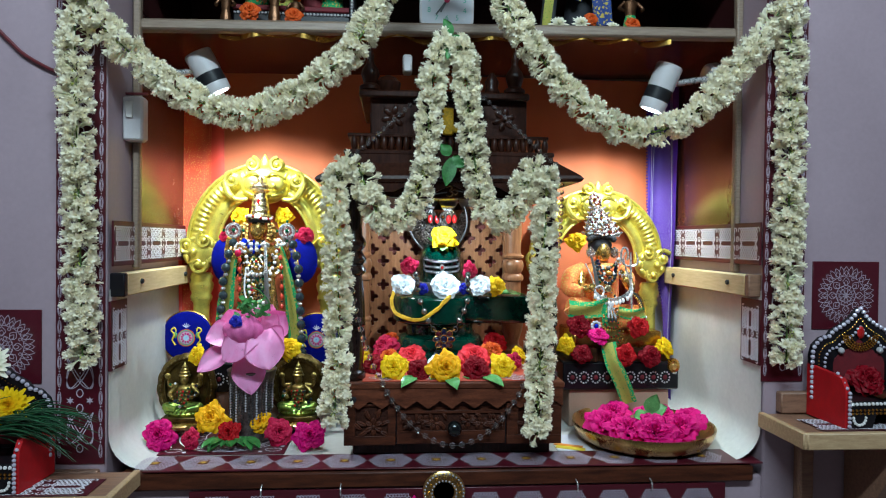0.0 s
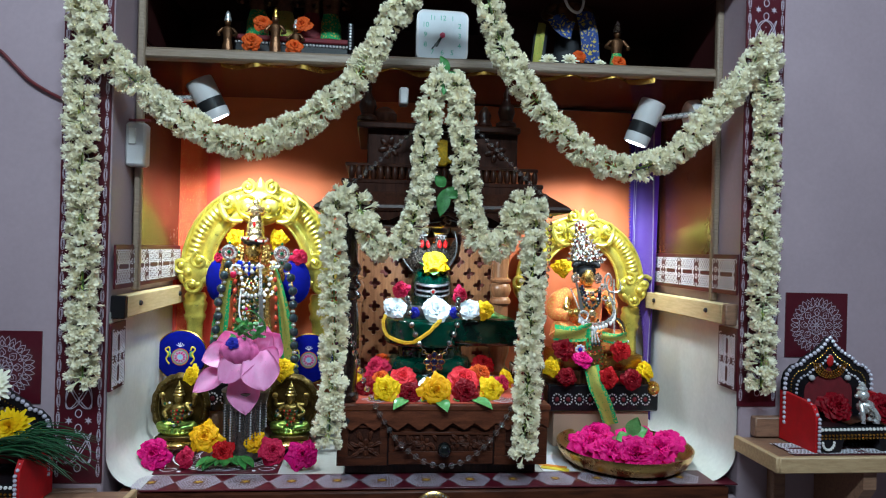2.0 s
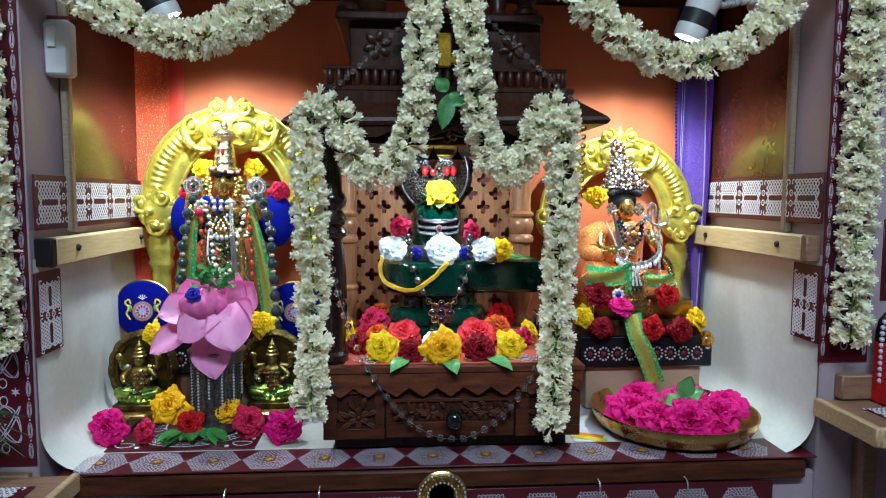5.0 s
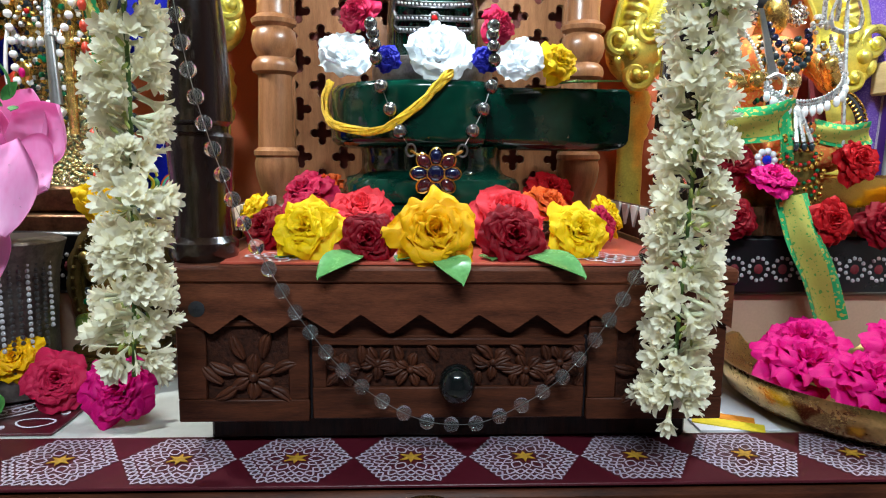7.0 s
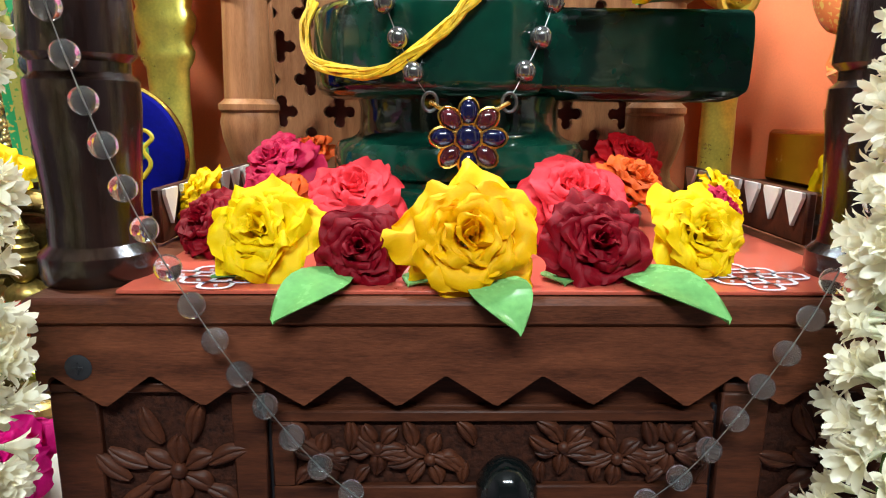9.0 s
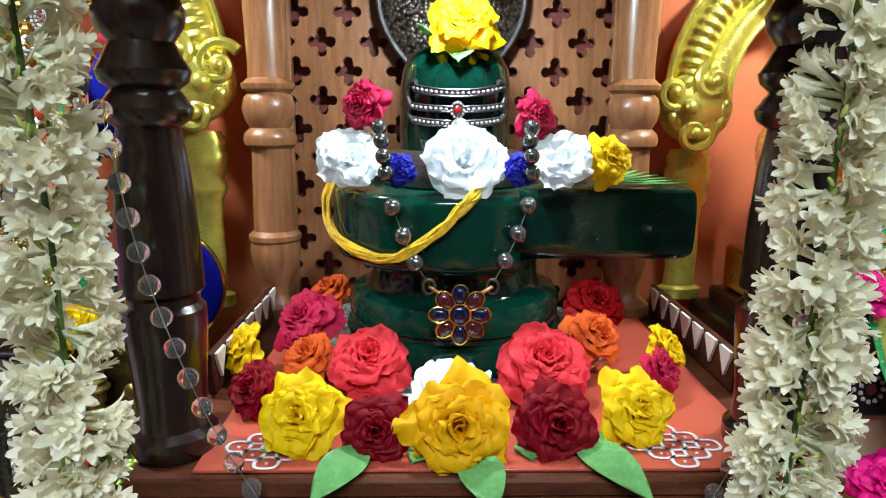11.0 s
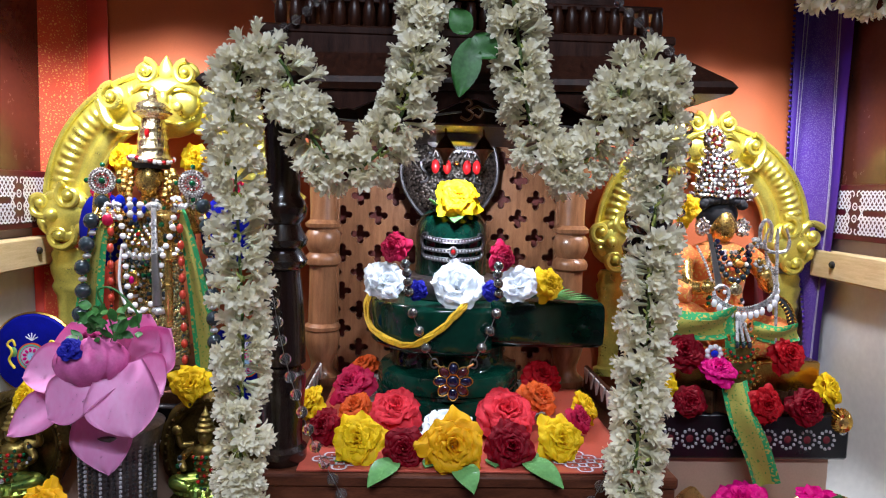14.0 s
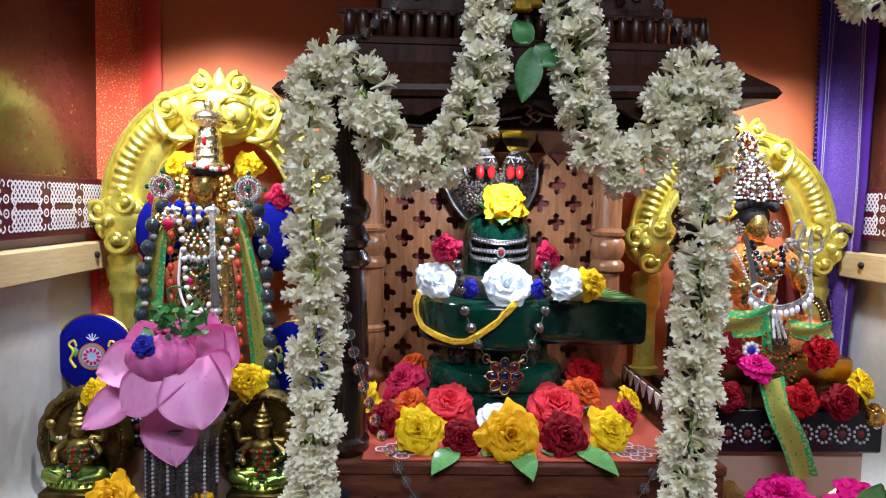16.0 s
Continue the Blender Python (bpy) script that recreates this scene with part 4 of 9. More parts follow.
# zigzag fascia
zig = Mesh()
x0, x1 = 0.0185, 0.3785
low = [(x0, 1.119), (x0, 1.0905), (0.0236, 1.0985)]
for k in range(9):
    xa = 0.0248 + 0.0377 * k
    low += [(xa, 1.0993), (xa + 0.0176, 1.0872 + 0.0006 * (k % 3)), (xa + 0.0198, 1.0871 + 0.0005 * (k % 2)), (xa + 0.0365, 1.0993)]
low += [(0.3655, 1.0985), (x1, 1.0905), (x1, 1.119)]
zig.prism(low, lambda u, v, d: (u, 1.0535 + d, v), 0.010)
zig.make("zigzag_fascia", "wornteak", shrine, smooth=0)
drawer = Mesh().box((0.1946, 1.0650, 1.056), (0.178, 0.008, 0.055), 0.002).make("drawer", "teakside", shrine)


def carved_frame(x0, x1, z0, z1, a0, a1, b0, b1, y, parent):
    """Four boards round a sunk field whose punched ground lies behind them."""
    for c, s in ((((x0 + x1) / 2, y, (z1 + b1) / 2), (x1 - x0, 0.005, z1 - b1)), (((x0 + x1) / 2, y, (z0 + b0) / 2), (x1 - x0, 0.005, b0 - z0)),
                 (((x0 + a0) / 2, y, (b0 + b1) / 2), (a0 - x0, 0.005, b1 - b0)), (((x1 + a1) / 2, y, (b0 + b1) / 2), (x1 - a1, 0.005, b1 - b0))):
        Mesh().box(c, s, 0.0008).make("frame_board", "teakside", parent)
    Mesh().box(((a0 + a1) / 2, y + 0.0016, (b0 + b1) / 2), (a1 - a0, 0.002, b1 - b0), 0.0002).make("punched_ground", "punched", parent, "dark punched ground of the carving")


def carved_leaf(mesh, x, z, ang, length, width, y):
    """One raised leaf with a groove along its middle."""
    c, s = math.cos(ang), math.sin(ang)
    def fn(u, v):
        q = 2 * u - 1
        w = width * math.sin(math.pi * (0.06 + 0.9 * v)) ** 0.7 / 2
        d = 0.0030 * (1 - q * q) ** 0.5 * math.sin(math.pi * (0.1 + 0.8 * v)) ** 0.5 - 0.0012 * math.exp(-(q * 5) ** 2)
        a, b = length * v, q * w + 0.12 * length * math.sin(v * 2.4)
        return (x + a * c - b * s, y - d, z + a * s + b * c)
    mesh.grid(fn, 9, 7)


def carved_bloom(mesh, x, z, r, y, n, turn):
    for k in range(n):
        a = turn + 2 * math.pi * k / n
        carved_leaf(mesh, x + 0.22 * r * math.cos(a), z + 0.22 * r * math.sin(a), a, 0.80 * r, 0.62 * r, y)
    mesh.ball((x, y - 0.001, z), 0.24 * r, 10, (1, 0.9, 1))


carved_frame(0.1057, 0.2835, 1.0287, 1.0830, 0.1150, 0.2780, 1.0500, 1.0780, 1.0600, drawer)
carved_frame(0.0200, 0.1037, 1.0270, 1.0950, 0.0385, 0.0905, 1.0420, 1.0905, 1.0600, shrine)
carved_frame(0.2857, 0.3775, 1.0270, 1.0950, 0.3050, 0.3590, 1.0420, 1.0905, 1.0600, shrine)
knob = Mesh().ball((0.1985, 1.0440, 1.0570), 0.0122, 24, (0.98, 0.98, 1.06))
knob.tube([(0.1985, 1.061, 1.057), (0.1985, 1.050, 1.057)], 0.0055, 12)
knob.make("knob", "blackgloss", drawer, "glossy black egg-shaped drawer knob")
rc = random.Random(31)
for k, x in enumerate((0.1250, 0.1480, 0.1690, 0.2230, 0.2450, 0.2670)):
    cv = Mesh()
    carved_bloom(cv, x, 1.0635 + (0.003 if k % 2 else -0.002), 0.0115, 1.0592, 5, rc.uniform(0, 6))
    for j in range(3):
        carved_leaf(cv, x + rc.uniform(-0.004, 0.004), 1.064, rc.uniform(-0.9, 0.4) + (3.1 if j == 1 else 0), 0.014, 0.0065, 1.0590)
    cv.make("carved_flower", "teakside", drawer, smooth=70)
for x in (0.1130, 0.1370, 0.1590, 0.1800, 0.2120, 0.2340, 0.2560, 0.2760):
    cv = Mesh()
    carved_leaf(cv, x, 1.0780, -1.2 + rc.uniform(-0.5, 0.5), 0.012, 0.007, 1.0590)
    carved_leaf(cv, x + 0.002, 1.0515, 1.0 + rc.uniform(-0.5, 0.5), 0.009, 0.006, 1.0590)
    cv.make("carved_leaf", "teakside", drawer, smooth=70)
for cx, sg in ((0.0680, 1), (0.3310, -1)):
    cv = Mesh()
    carved_bloom(cv, cx, 1.0570, 0.0150, 1.0592, 6, 0.4)
    for ang, dx, dz in ((1.9, -0.006, 0.012), (1.2, 0.006, 0.013), (2.6, -0.012, 0.002), (3.6, -0.010, -0.006), (0.3, 0.012, 0.003), (5.6, 0.010, -0.007), (2.3, -0.020, -0.004)):
        carved_leaf(cv, cx + sg * dx, 1.0570 + dz, ang if sg > 0 else math.pi - ang, 0.017, 0.008, 1.0590)
    cv.make("carved_panel", "teakside", shrine, smooth=70)
for x in (0.1047, 0.2846):
    Mesh().box((x, 1.0622, 1.056), (0.0020, 0.003, 0.056), 0.0005).make("panel_gap", "black", shrine)
m = Mesh()
m.lathe((0.035, 1.0538, 1.103), [(0.0052, 0), (0.0052, 0.0006), (0.0035, 0.0012)], 14, Matrix.Rotation(radians(90), 4, "X"))
m.box((0.035, 1.0524, 1.103), (0.0045, 0.0006, 0.001), 0.0002).box((0.035, 1.0524, 1.103), (0.001, 0.0006, 0.0045), 0.0002)
m.make("screw", "darkhair", shrine, "small metal cross-head screw")

def carving(mesh, cx, cz, r, y, n=7, seed=0):
    for k in range(n):
        a = 2 * math.pi * k / n + seed
        mesh.ball((cx + 0.62 * r * math.cos(a), y, cz + 0.62 * r * math.sin(a)), r * 0.42, 10, (1, 0.24, 0.62), Matrix.Rotation(-a, 4, "Y"))
    mesh.ball((cx, y, cz), r * 0.26, 8, (1, 0.8, 1))


# pillars
FRONT = [(0.021, 0), (0.0225, 0.004), (0.0225, 0.012), (0.0185, 0.016), (0.0180, 0.03), (0.0195, 0.05), (0.0210, 0.07), (0.0210, 0.080), (0.0182, 0.083), (0.0182, 0.087), (0.0210, 0.090),
         (0.020, 0.12), (0.0180, 0.15), (0.0155, 0.168), (0.0150, 0.172), (0.0205, 0.176), (0.0220, 0.181), (0.0190, 0.186), (0.0160, 0.190), (0.0205, 0.194), (0.0220, 0.199), (0.0190, 0.204), (0.0150, 0.212),
         (0.0200, 0.219), (0.0215, 0.226), (0.0190, 0.232), (0.0150, 0.238), (0.0145, 0.26), (0.017, 0.30), (0.020, 0.33)]
BACK = [(0.022, 0), (0.0235, 0.003), (0.0235, 0.010), (0.0150, 0.018), (0.0135, 0.026), (0.0160, 0.033), (0.0205, 0.048), (0.0220, 0.060), (0.0205, 0.067), (0.0225, 0.069), (0.0225, 0.073), (0.0180, 0.077),
        (0.0175, 0.10), (0.0165, 0.14), (0.0165, 0.148), (0.0215, 0.151), (0.0225, 0.156), (0.0210, 0.161), (0.0165, 0.165), (0.0205, 0.172), (0.0225, 0.181), (0.0205, 0.190), (0.0165, 0.194),
        (0.0215, 0.197), (0.0225, 0.201), (0.0165, 0.206), (0.0160, 0.215), (0.0175, 0.26), (0.020, 0.33)]
for x in (0.0310, 0.3540):
    Mesh().lathe((x, 1.086, ST), FRONT, 28).make("front_pillar", "pillarwood", shrine, "dark turned wooden pillar")
for x in (0.032, 0.342):
    Mesh().lathe((x, 1.328, ST), BACK, 28).make("back_pillar", "teak", shrine, "brown turned wooden pillar")

# lattice panel with quatrefoil holes
def quatrefoil(c, r):
    pts = []
    for k in range(4):
        a0 = math.pi / 2 * k
        cx, cy = c[0] + r * 0.62 * math.cos(a0), c[1] + r * 0.62 * math.sin(a0)
        for i in range(7):
            a = a0 - 2.2 + 4.4 * i / 6
            pts.append((cx + r * 0.36 * math.cos(a), cy + r * 0.36 * math.sin(a)))
    return pts


lat = Mesh()
cw, ch, xs, zs = 0.0440, 0.0480, 0.055, ST + 0.020
for i in range(7):
    for j in range(6):
        for half in (0, 1):
            cx, cz = xs + cw * (i + (0.5 if half else 0)) , zs + ch * (j + (0.5 if half else 0))
            if cx > 0.325:
                continue
            # one diamond cell round each hole, so that the cells tile the panel
            hole = quatrefoil((cx, cz), 0.0125)
            outer = []
            for k in range(28):
                hx, hz = hole[k][0] - cx, hole[k][1] - cz
                s = 1 / (abs(hx) / (cw / 2) + abs(hz) / (ch / 2))
                outer.append((cx + hx * s, cz + hz * s))
            n = len(lat.v)
            for y in (1.334, 1.342):
                lat.v += [(u, y, v) for u, v in outer] + [(u, y, v) for u, v in hole]
            for k in range(28):
                q = (k + 1) % 28
                lat.f += [(n + k, n + q, n + 28 + q, n + 28 + k), (n + 56 + q, n + 56 + k, n + 84 + k, n + 84 + q), (n + 28 + k, n + 28 + q, n + 84 + q, n + 84 + k)]
                lat.k += [0, 0, 0]
# added sheet: its dark red stands for the shaded cloth seen through the holes
Mesh().box((0.187, 1.352, ST + 0.16), (0.30, 0.006, 0.32), 0.001).make("back_board", "redboard", shrine, "added dark red sheet standing for the shade behind the pierced panel")
lat.make("lattice_panel", "teak", shrine, "brown wooden panel pierced with quatrefoils", smooth=0)
for x in (0.036, 0.338):
    Mesh().box((x, 1.338, ST + 0.15), (0.03, 0.010, 0.30), 0.001).make("panel_stile", "teak", shrine)
# low side rails with white-tipped zigzags
for x, sg in ((0.030, -1), (0.366, 1)):
    rail = Mesh().box((x, 1.232, ST + 0.016), (0.005, 0.168, 0.028), 0.001).make("side_rail", "teakside", shrine)
    for k in range(7):
        y = 1.150 + 0.0235 * k
        Mesh().prism([(y, ST + 0.0295), (y + 0.0165, ST + 0.0295), (y + 0.0165, ST + 0.0265), (y + 0.00825, ST + 0.0110), (y, ST + 0.0265)], lambda u, v, d: (x - sg * (0.0028 + d), u, v), 0.002).make("white_tooth", "sheet", rail, smooth=0)

# roof
RT = Matrix.Rotation(radians(-1.0), 4, "Y")
roof = Mesh()
def eave(y0, y1, xa, xb, z):
    return [(xa, y0, z), (xb, y0, z), (xb, y1, z), (xa, y1, z)]


rings = [eave(1.040, 1.345, -0.024, 0.401, 1.455), eave(1.038, 1.347, -0.028, 0.405, 1.460), eave(1.040, 1.345, -0.024, 0.401, 1.465), eave(1.066, 1.325, 0.022, 0.356, 1.494), eave(1.066, 1.325, 0.022, 0.356, 1.500)]
vs = [p for r in rings for p in r]
fs = [(4 * j + i, 4 * j + (i + 1) % 4, 4 * j + 4 + (i + 1) % 4, 4 * j + 4 + i) for j in range(4) for i in range(4)] + [(3, 2, 1, 0), (16, 17, 18, 19)]
c = Vector((0.19, 1.19, 1.46))
roof.add([c + RT @ (Vector(p) - c) for p in vs], fs)
roof.make("eave", "darkwood", shrine, "dark sloping wooden eave", smooth=20)
for (xa, xb, ya, yb, z0, z1) in ((0.020, 0.358, 1.070, 1.32, 1.430, 1.456),):
    Mesh().box(((xa + xb) / 2, (ya + yb) / 2, (z0 + z1) / 2), (xb - xa, yb - ya, z1 - z0), 0.002).make("ceiling_frame", "darkwood", shrine)
val = Mesh()
pts = [(0.020, 1.500), (0.020, 1.482)]
for k in range(8):
    xa, wd = 0.020 + 0.0422 * k, 0.0422
    pts += [(xa + wd * 0.1, 1.482), (xa + wd * 0.3, 1.476), (xa + wd * 0.5, 1.479), (xa + wd * 0.7, 1.476), (xa + wd * 0.9, 1.482)]
pts += [(0.358, 1.482), (0.358, 1.500)]
val.prism(pts, lambda u, v, d: (u, 1.060 + d, v), 0.006)
val.make("wavy_fascia", "darkwood", shrine, smooth=0)
pel = [(0.022, 1.456)]
for k in range(5):
    xa = 0.022 + 0.0675 * k
    pel += [(xa, 1.4390), (xa + 0.006, 1.4380), (xa + 0.030, 1.4490), (xa + 0.0375, 1.4490), (xa + 0.0615, 1.4380)]
pel += [(0.3595, 1.4390), (0.3595, 1.456)]
Mesh().prism(pel, lambda u, v, d: (u, 1.0425 + d, v), 0.008).make("zigzag_pelmet", "darkwood", shrine, smooth=0)
sign = Mesh().tube(curve([(0.181, 1.0400, 1.4455), (0.1865, 1.0400, 1.4480), (0.190, 1.0400, 1.4445), (0.186, 1.0400, 1.4405), (0.191, 1.0400, 1.4365), (0.187, 1.0400, 1.4315), (0.181, 1.0400, 1.4340)], 6), 0.0011, 6)
sign.tube(curve([(0.189, 1.0400, 1.4400), (0.195, 1.0400, 1.4425), (0.199, 1.0400, 1.4385), (0.196, 1.0400, 1.4340), (0.1925, 1.0400, 1.4360)], 6), 0.0010, 6)
sign.make("metal_sign", "bronze", shrine, "small dark metal holy sign under the eave")
for x0, x1 in ((0.02, 0.182), (0.196, 0.36)):
    Mesh().tube(curve([(x0, 1.0405, 1.441), ((x0 + x1) / 2, 1.0405, 1.428), (x1, 1.0405, 1.438)], 10), 0.0010, 6).make("eave_chain", "darksilver", shrine, "fine dark metal chain")
Mesh().box((0.188, 1.195, 1.5035), (0.345, 0.27, 0.008), 0.002).make("cornice", "darkwood", shrine)
for k in range(27):
    x = 0.032 + 0.0121 * k
    Mesh().lathe((x, 1.070, 1.5075), [(0.0035, 0), (0.0048, 0.003), (0.0054, 0.010), (0.0048, 0.017), (0.0034, 0.021), (0.0042, 0.023)], 10).make("baluster", "darkwood", shrine)
Mesh().box((0.188, 1.205, 1.5335), (0.335, 0.25, 0.006), 0.0015).make("cornice", "darkwood", shrine)
Mesh().box((0.188, 1.205, 1.566), (0.262, 0.235, 0.062), 0.002).make("tower_body", "darkwood", shrine)
for cx in (0.095, 0.28):
    cv = Mesh()
    carving(cv, cx, 1.565, 0.02, 1.0868, 6, 0.3)
    cv.make("carved_flower", "darkwood", shrine)
Mesh().box((0.180, 1.200, 1.601), (0.282, 0.255, 0.012), 0.003).make("cornice", "darkwood", shrine)
FIN = [(0.014, 0), (0.018, 0.004), (0.018, 0.010), (0.011, 0.015), (0.013, 0.022), (0.0155, 0.03), (0.013, 0.040), (0.007, 0.048), (0.005, 0.056), (0.0065, 0.061), (0.003, 0.072), (0.0005, 0.078)]
for x in (0.056, 0.30):
    Mesh().lathe((x, 1.10, 1.607), FIN, 20).make("finial", "darkwood", shrine, "dark turned corner finial")
Mesh().lathe((0.086, 1.105, 1.607), [(0.016, 0), (0.02, 0.006), (0.021, 0.018), (0.014, 0.026), (0.006, 0.030)], 20).make("finial", "darkwood", shrine)
Mesh().lathe((0.262, 1.105, 1.607), [(0.012, 0), (0.014, 0.006), (0.010, 0.014), (0.012, 0.024), (0.008, 0.032), (0.003, 0.040)], 20).make("finial", "darkwood", shrine)
Mesh().box((0.185, 1.074, 1.557), (0.018, 0.010, 0.045), 0.003).box((0.185, 1.074, 1.545), (0.034, 0.009, 0.012), 0.003).make("yellow_emblem", "yellowthread", shrine, "yellow cloth emblem on the tower")
Mesh().lathe((0.187, 1.165, 1.420), [(0.016, 0), (0.022, 0.002), (0.022, 0.011)], 20).make("under_lamp", "darksilver", shrine, "small dark lamp under the canopy")
paper = thing("red_paper", (0.2, 1.2, ST), "red glossy paper with white kolam corners on the shrine floor", "paper")
Mesh().box((0.2, 1.195, ST + 0.0012), (0.302, 0.272, 0.0016), 0.0003).make("sheet", "redpaper", paper)
for cx, cy in ((0.085, 1.082), (0.302, 1.082), (0.085, 1.3), (0.302, 1.3)):
    m = Mesh()
    fn = on_floor(cx, cy, ST + 0.0021)
    for i, j in ((-2, 0), (-1, -1), (-1, 1), (0, 0), (1, -1), (1, 1), (2, 0), (0, -2), (0, 2)):
        u, v = i * 0.0095, j * 0.0085
        m.ribbon([(u + 0.0062 * math.copysign(abs(math.cos(t)) ** 0.75, math.cos(t)), v + 0.0055 * math.copysign(abs(math.sin(t)) ** 0.75, math.sin(t))) for t in np.linspace(0, 2 * math.pi, 24, endpoint=False)], 0.0019, fn)
        m.prism(circle(0.0009, 6, (u, v)), fn, 0.0006)
    m.make("kolam_print", "white", paper, smooth=0)

# ---- the green stone lingam on its base ----
LX, LY = 0.187, 1.243
stone = thing("stone_lingam", (LX, LY, ST + 0.003), "polished dark green stone lingam on a spouted basin", "lingam")
plate = thing("silver_plate", (LX - 0.003, LY + 0.006, ST + 0.002), "round thin silver plate under the stone base", "plate")
Mesh().lathe((LX - 0.003, LY + 0.006, ST + 0.0022), [(0.098, 0), (0.112, 0.0015), (0.119, 0.0055), (0.1205, 0.0065), (0.119, 0.0072), (0.110, 0.0035), (0.02, 0.0022)], 72).make("dish", "silver", plate)
Mesh().lathe((LX, LY, ST + 0.0050), [(0.079, 0), (0.082, 0.002), (0.082, 0.018), (0.080, 0.022), (0.0765, 0.023), (0.0765, 0.026), (0.079, 0.028), (0.079, 0.041), (0.076, 0.046), (0.068, 0.048), (0.0645, 0.050), (0.0625, 0.054), (0.0620, 0.066), (0.0640, 0.073)], 64).make("pedestal", "jade", stone)
basin = Mesh()
def basin_outline(k, n, grow):
    """Round basin running out into a straight spout."""
    a = 2 * math.pi * k / n
    r = 0.089 + grow
    x, y = r * math.cos(a), r * math.sin(a)
    if math.cos(a) > 0.45:
        t = (math.cos(a) - 0.45) / 0.55
        x, y = (0.166 + grow) if abs(y) < 0.043 else x, max(-0.040 - grow, min(0.040 + grow, y))
    return x, y


levels = [(0, -0.012), (0.003, -0.004), (0.006, -0.001), (0.009, 0), (0.020, 0.0006), (0.036, 0.0006), (0.046, 0), (0.0495, -0.001), (0.0515, -0.003), (0.052, -0.006)]
n = 96
vs, fs = [], []
for z, g in levels:
    for k in range(n):
        x, y = basin_outline(k, n, g)
        vs.append((LX + x, LY + y, ST + 0.076 + z))
for j in range(len(levels) - 1):
    fs += [(j * n + k, j * n + (k + 1) % n, (j + 1) * n + (k + 1) % n, (j + 1) * n + k) for k in range(n)]
fs += [tuple(reversed(range(n))), tuple(range((len(levels) - 1) * n, len(levels) * n))]
basin.add(vs, fs).make("spouted_basin", "jade", stone, smooth=30)
Mesh().lathe((LX, LY, ST + 0.128), [(0.0402, 0), (0.0400, 0.04), (0.0396, 0.068), (0.0378, 0.080), (0.0340, 0.0885), (0.027, 0.0945), (0.016, 0.0975), (0.002, 0.0985)], 56).make("shaft", "jade", stone)
Mesh().lathe((LX, LY, ST + 0.129), [(0.052, 0), (0.053, 0.004), (0.053, 0.016), (0.050, 0.022), (0.042, 0.024)], 48).make("collar", "filigree", stone, "filigree silver collar")

# silver forehead ornament: three bowed bands of stones joined at their ends, with a red eye
orn = thing("forehead_ornament", (LX, LY - 0.04, 1.300), "silver three-band ornament set with white stones and a red eye", "ornament")
SR = 0.0404
def on_shaft(u, z, d):
    a = u / SR
    return (LX + (SR + d) * math.sin(a), LY - (SR + d) * math.cos(a), z)


BANDS = ((1.3215, 0.0340, 0.0042, 1.6), (1.3110, 0.0350, 0.0034, 0.9), (1.3015, 0.0320, 0.0038, 0.9))
for z, h, wd, bow in BANDS:
    rise = lambda q, bow=bow: 0.0030 * q * q * bow
    m = Mesh()
    m.slab(lambda u, v: on_shaft(-h + 2 * h * u, z - wd / 2 + wd * v + rise(2 * u - 1), 0.0016), 25, 2, (0, 0.0012, 0))
    for dz in (-wd / 2, wd / 2):
        m.tube([on_shaft(-h + 2 * h * i / 20, z + dz + rise(i / 10 - 1), 0.0018) for i in range(21)], 0.0008, 6)
    bar = m.make("band", "darksilver", orn, "grey silver band")
    for i in range(21):
        q = i / 10 - 1
        Mesh().ball(on_shaft(h * q, z + rise(q), 0.0022), 0.00120, 8, (1, 0.7, 1)).make("stone", "greypearl", bar)
for sx in (-1, 1):
    end = Mesh().tube(curve([on_shaft(sx * 0.0300, 1.3025, 0.0016), on_shaft(sx * 0.0355, 1.3075, 0.0016), on_shaft(sx * 0.0340, 1.3130, 0.0016), on_shaft(sx * 0.0370, 1.3200, 0.0016), on_shaft(sx * 0.0345, 1.3275, 0.0016), on_shaft(sx * 0.0290, 1.3290, 0.0016)], 6), 0.0019, 8)
    end.make("end_scroll", "darksilver", orn)
Mesh().lathe(on_shaft(0, 1.2905, 0.001), [(0.0002, 0), (0.0020, 0.0015), (0.0012, 0.0052)], 10).make("drop", "silver", orn)
Mesh().ball(on_shaft(0, 1.3105, 0.0026), 0.0062, 14, (0.78, 0.35, 1)).make("eye_rim", "filigree", orn)
for k in range(12):
    a = 2 * math.pi * k / 12
    Mesh().ball(on_shaft(0.0038 * math.cos(a), 1.3105 + 0.0050 * math.sin(a), 0.0044), 0.0010, 6).make("stone", "greypearl", orn)
Mesh().ball(on_shaft(0, 1.3105, 0.0046), 0.0026, 10, (1, 0.6, 1.2)).make("eye_stone", "redbead", orn, "small red stone")

# silver serpent hood behind the lingam
HY = 1.306
hood = thing("serpent_hood", (LX, HY, 1.32), "scaled silver serpent hood behind the lingam", "ornament")
def hood_fn(u, v):
    a = 2 * math.pi * u
    x, z = 0.0590 * math.cos(a) * v, 0.0700 * math.sin(a) * v
    if z < 0:
        x *= 1 - 0.25 * (z / 0.07) ** 2
    return (LX - 0.001 + x, HY - 0.014 * (1 - v * v) + 0.010 * abs(math.cos(a)) * v ** 3, 1.399 + z)


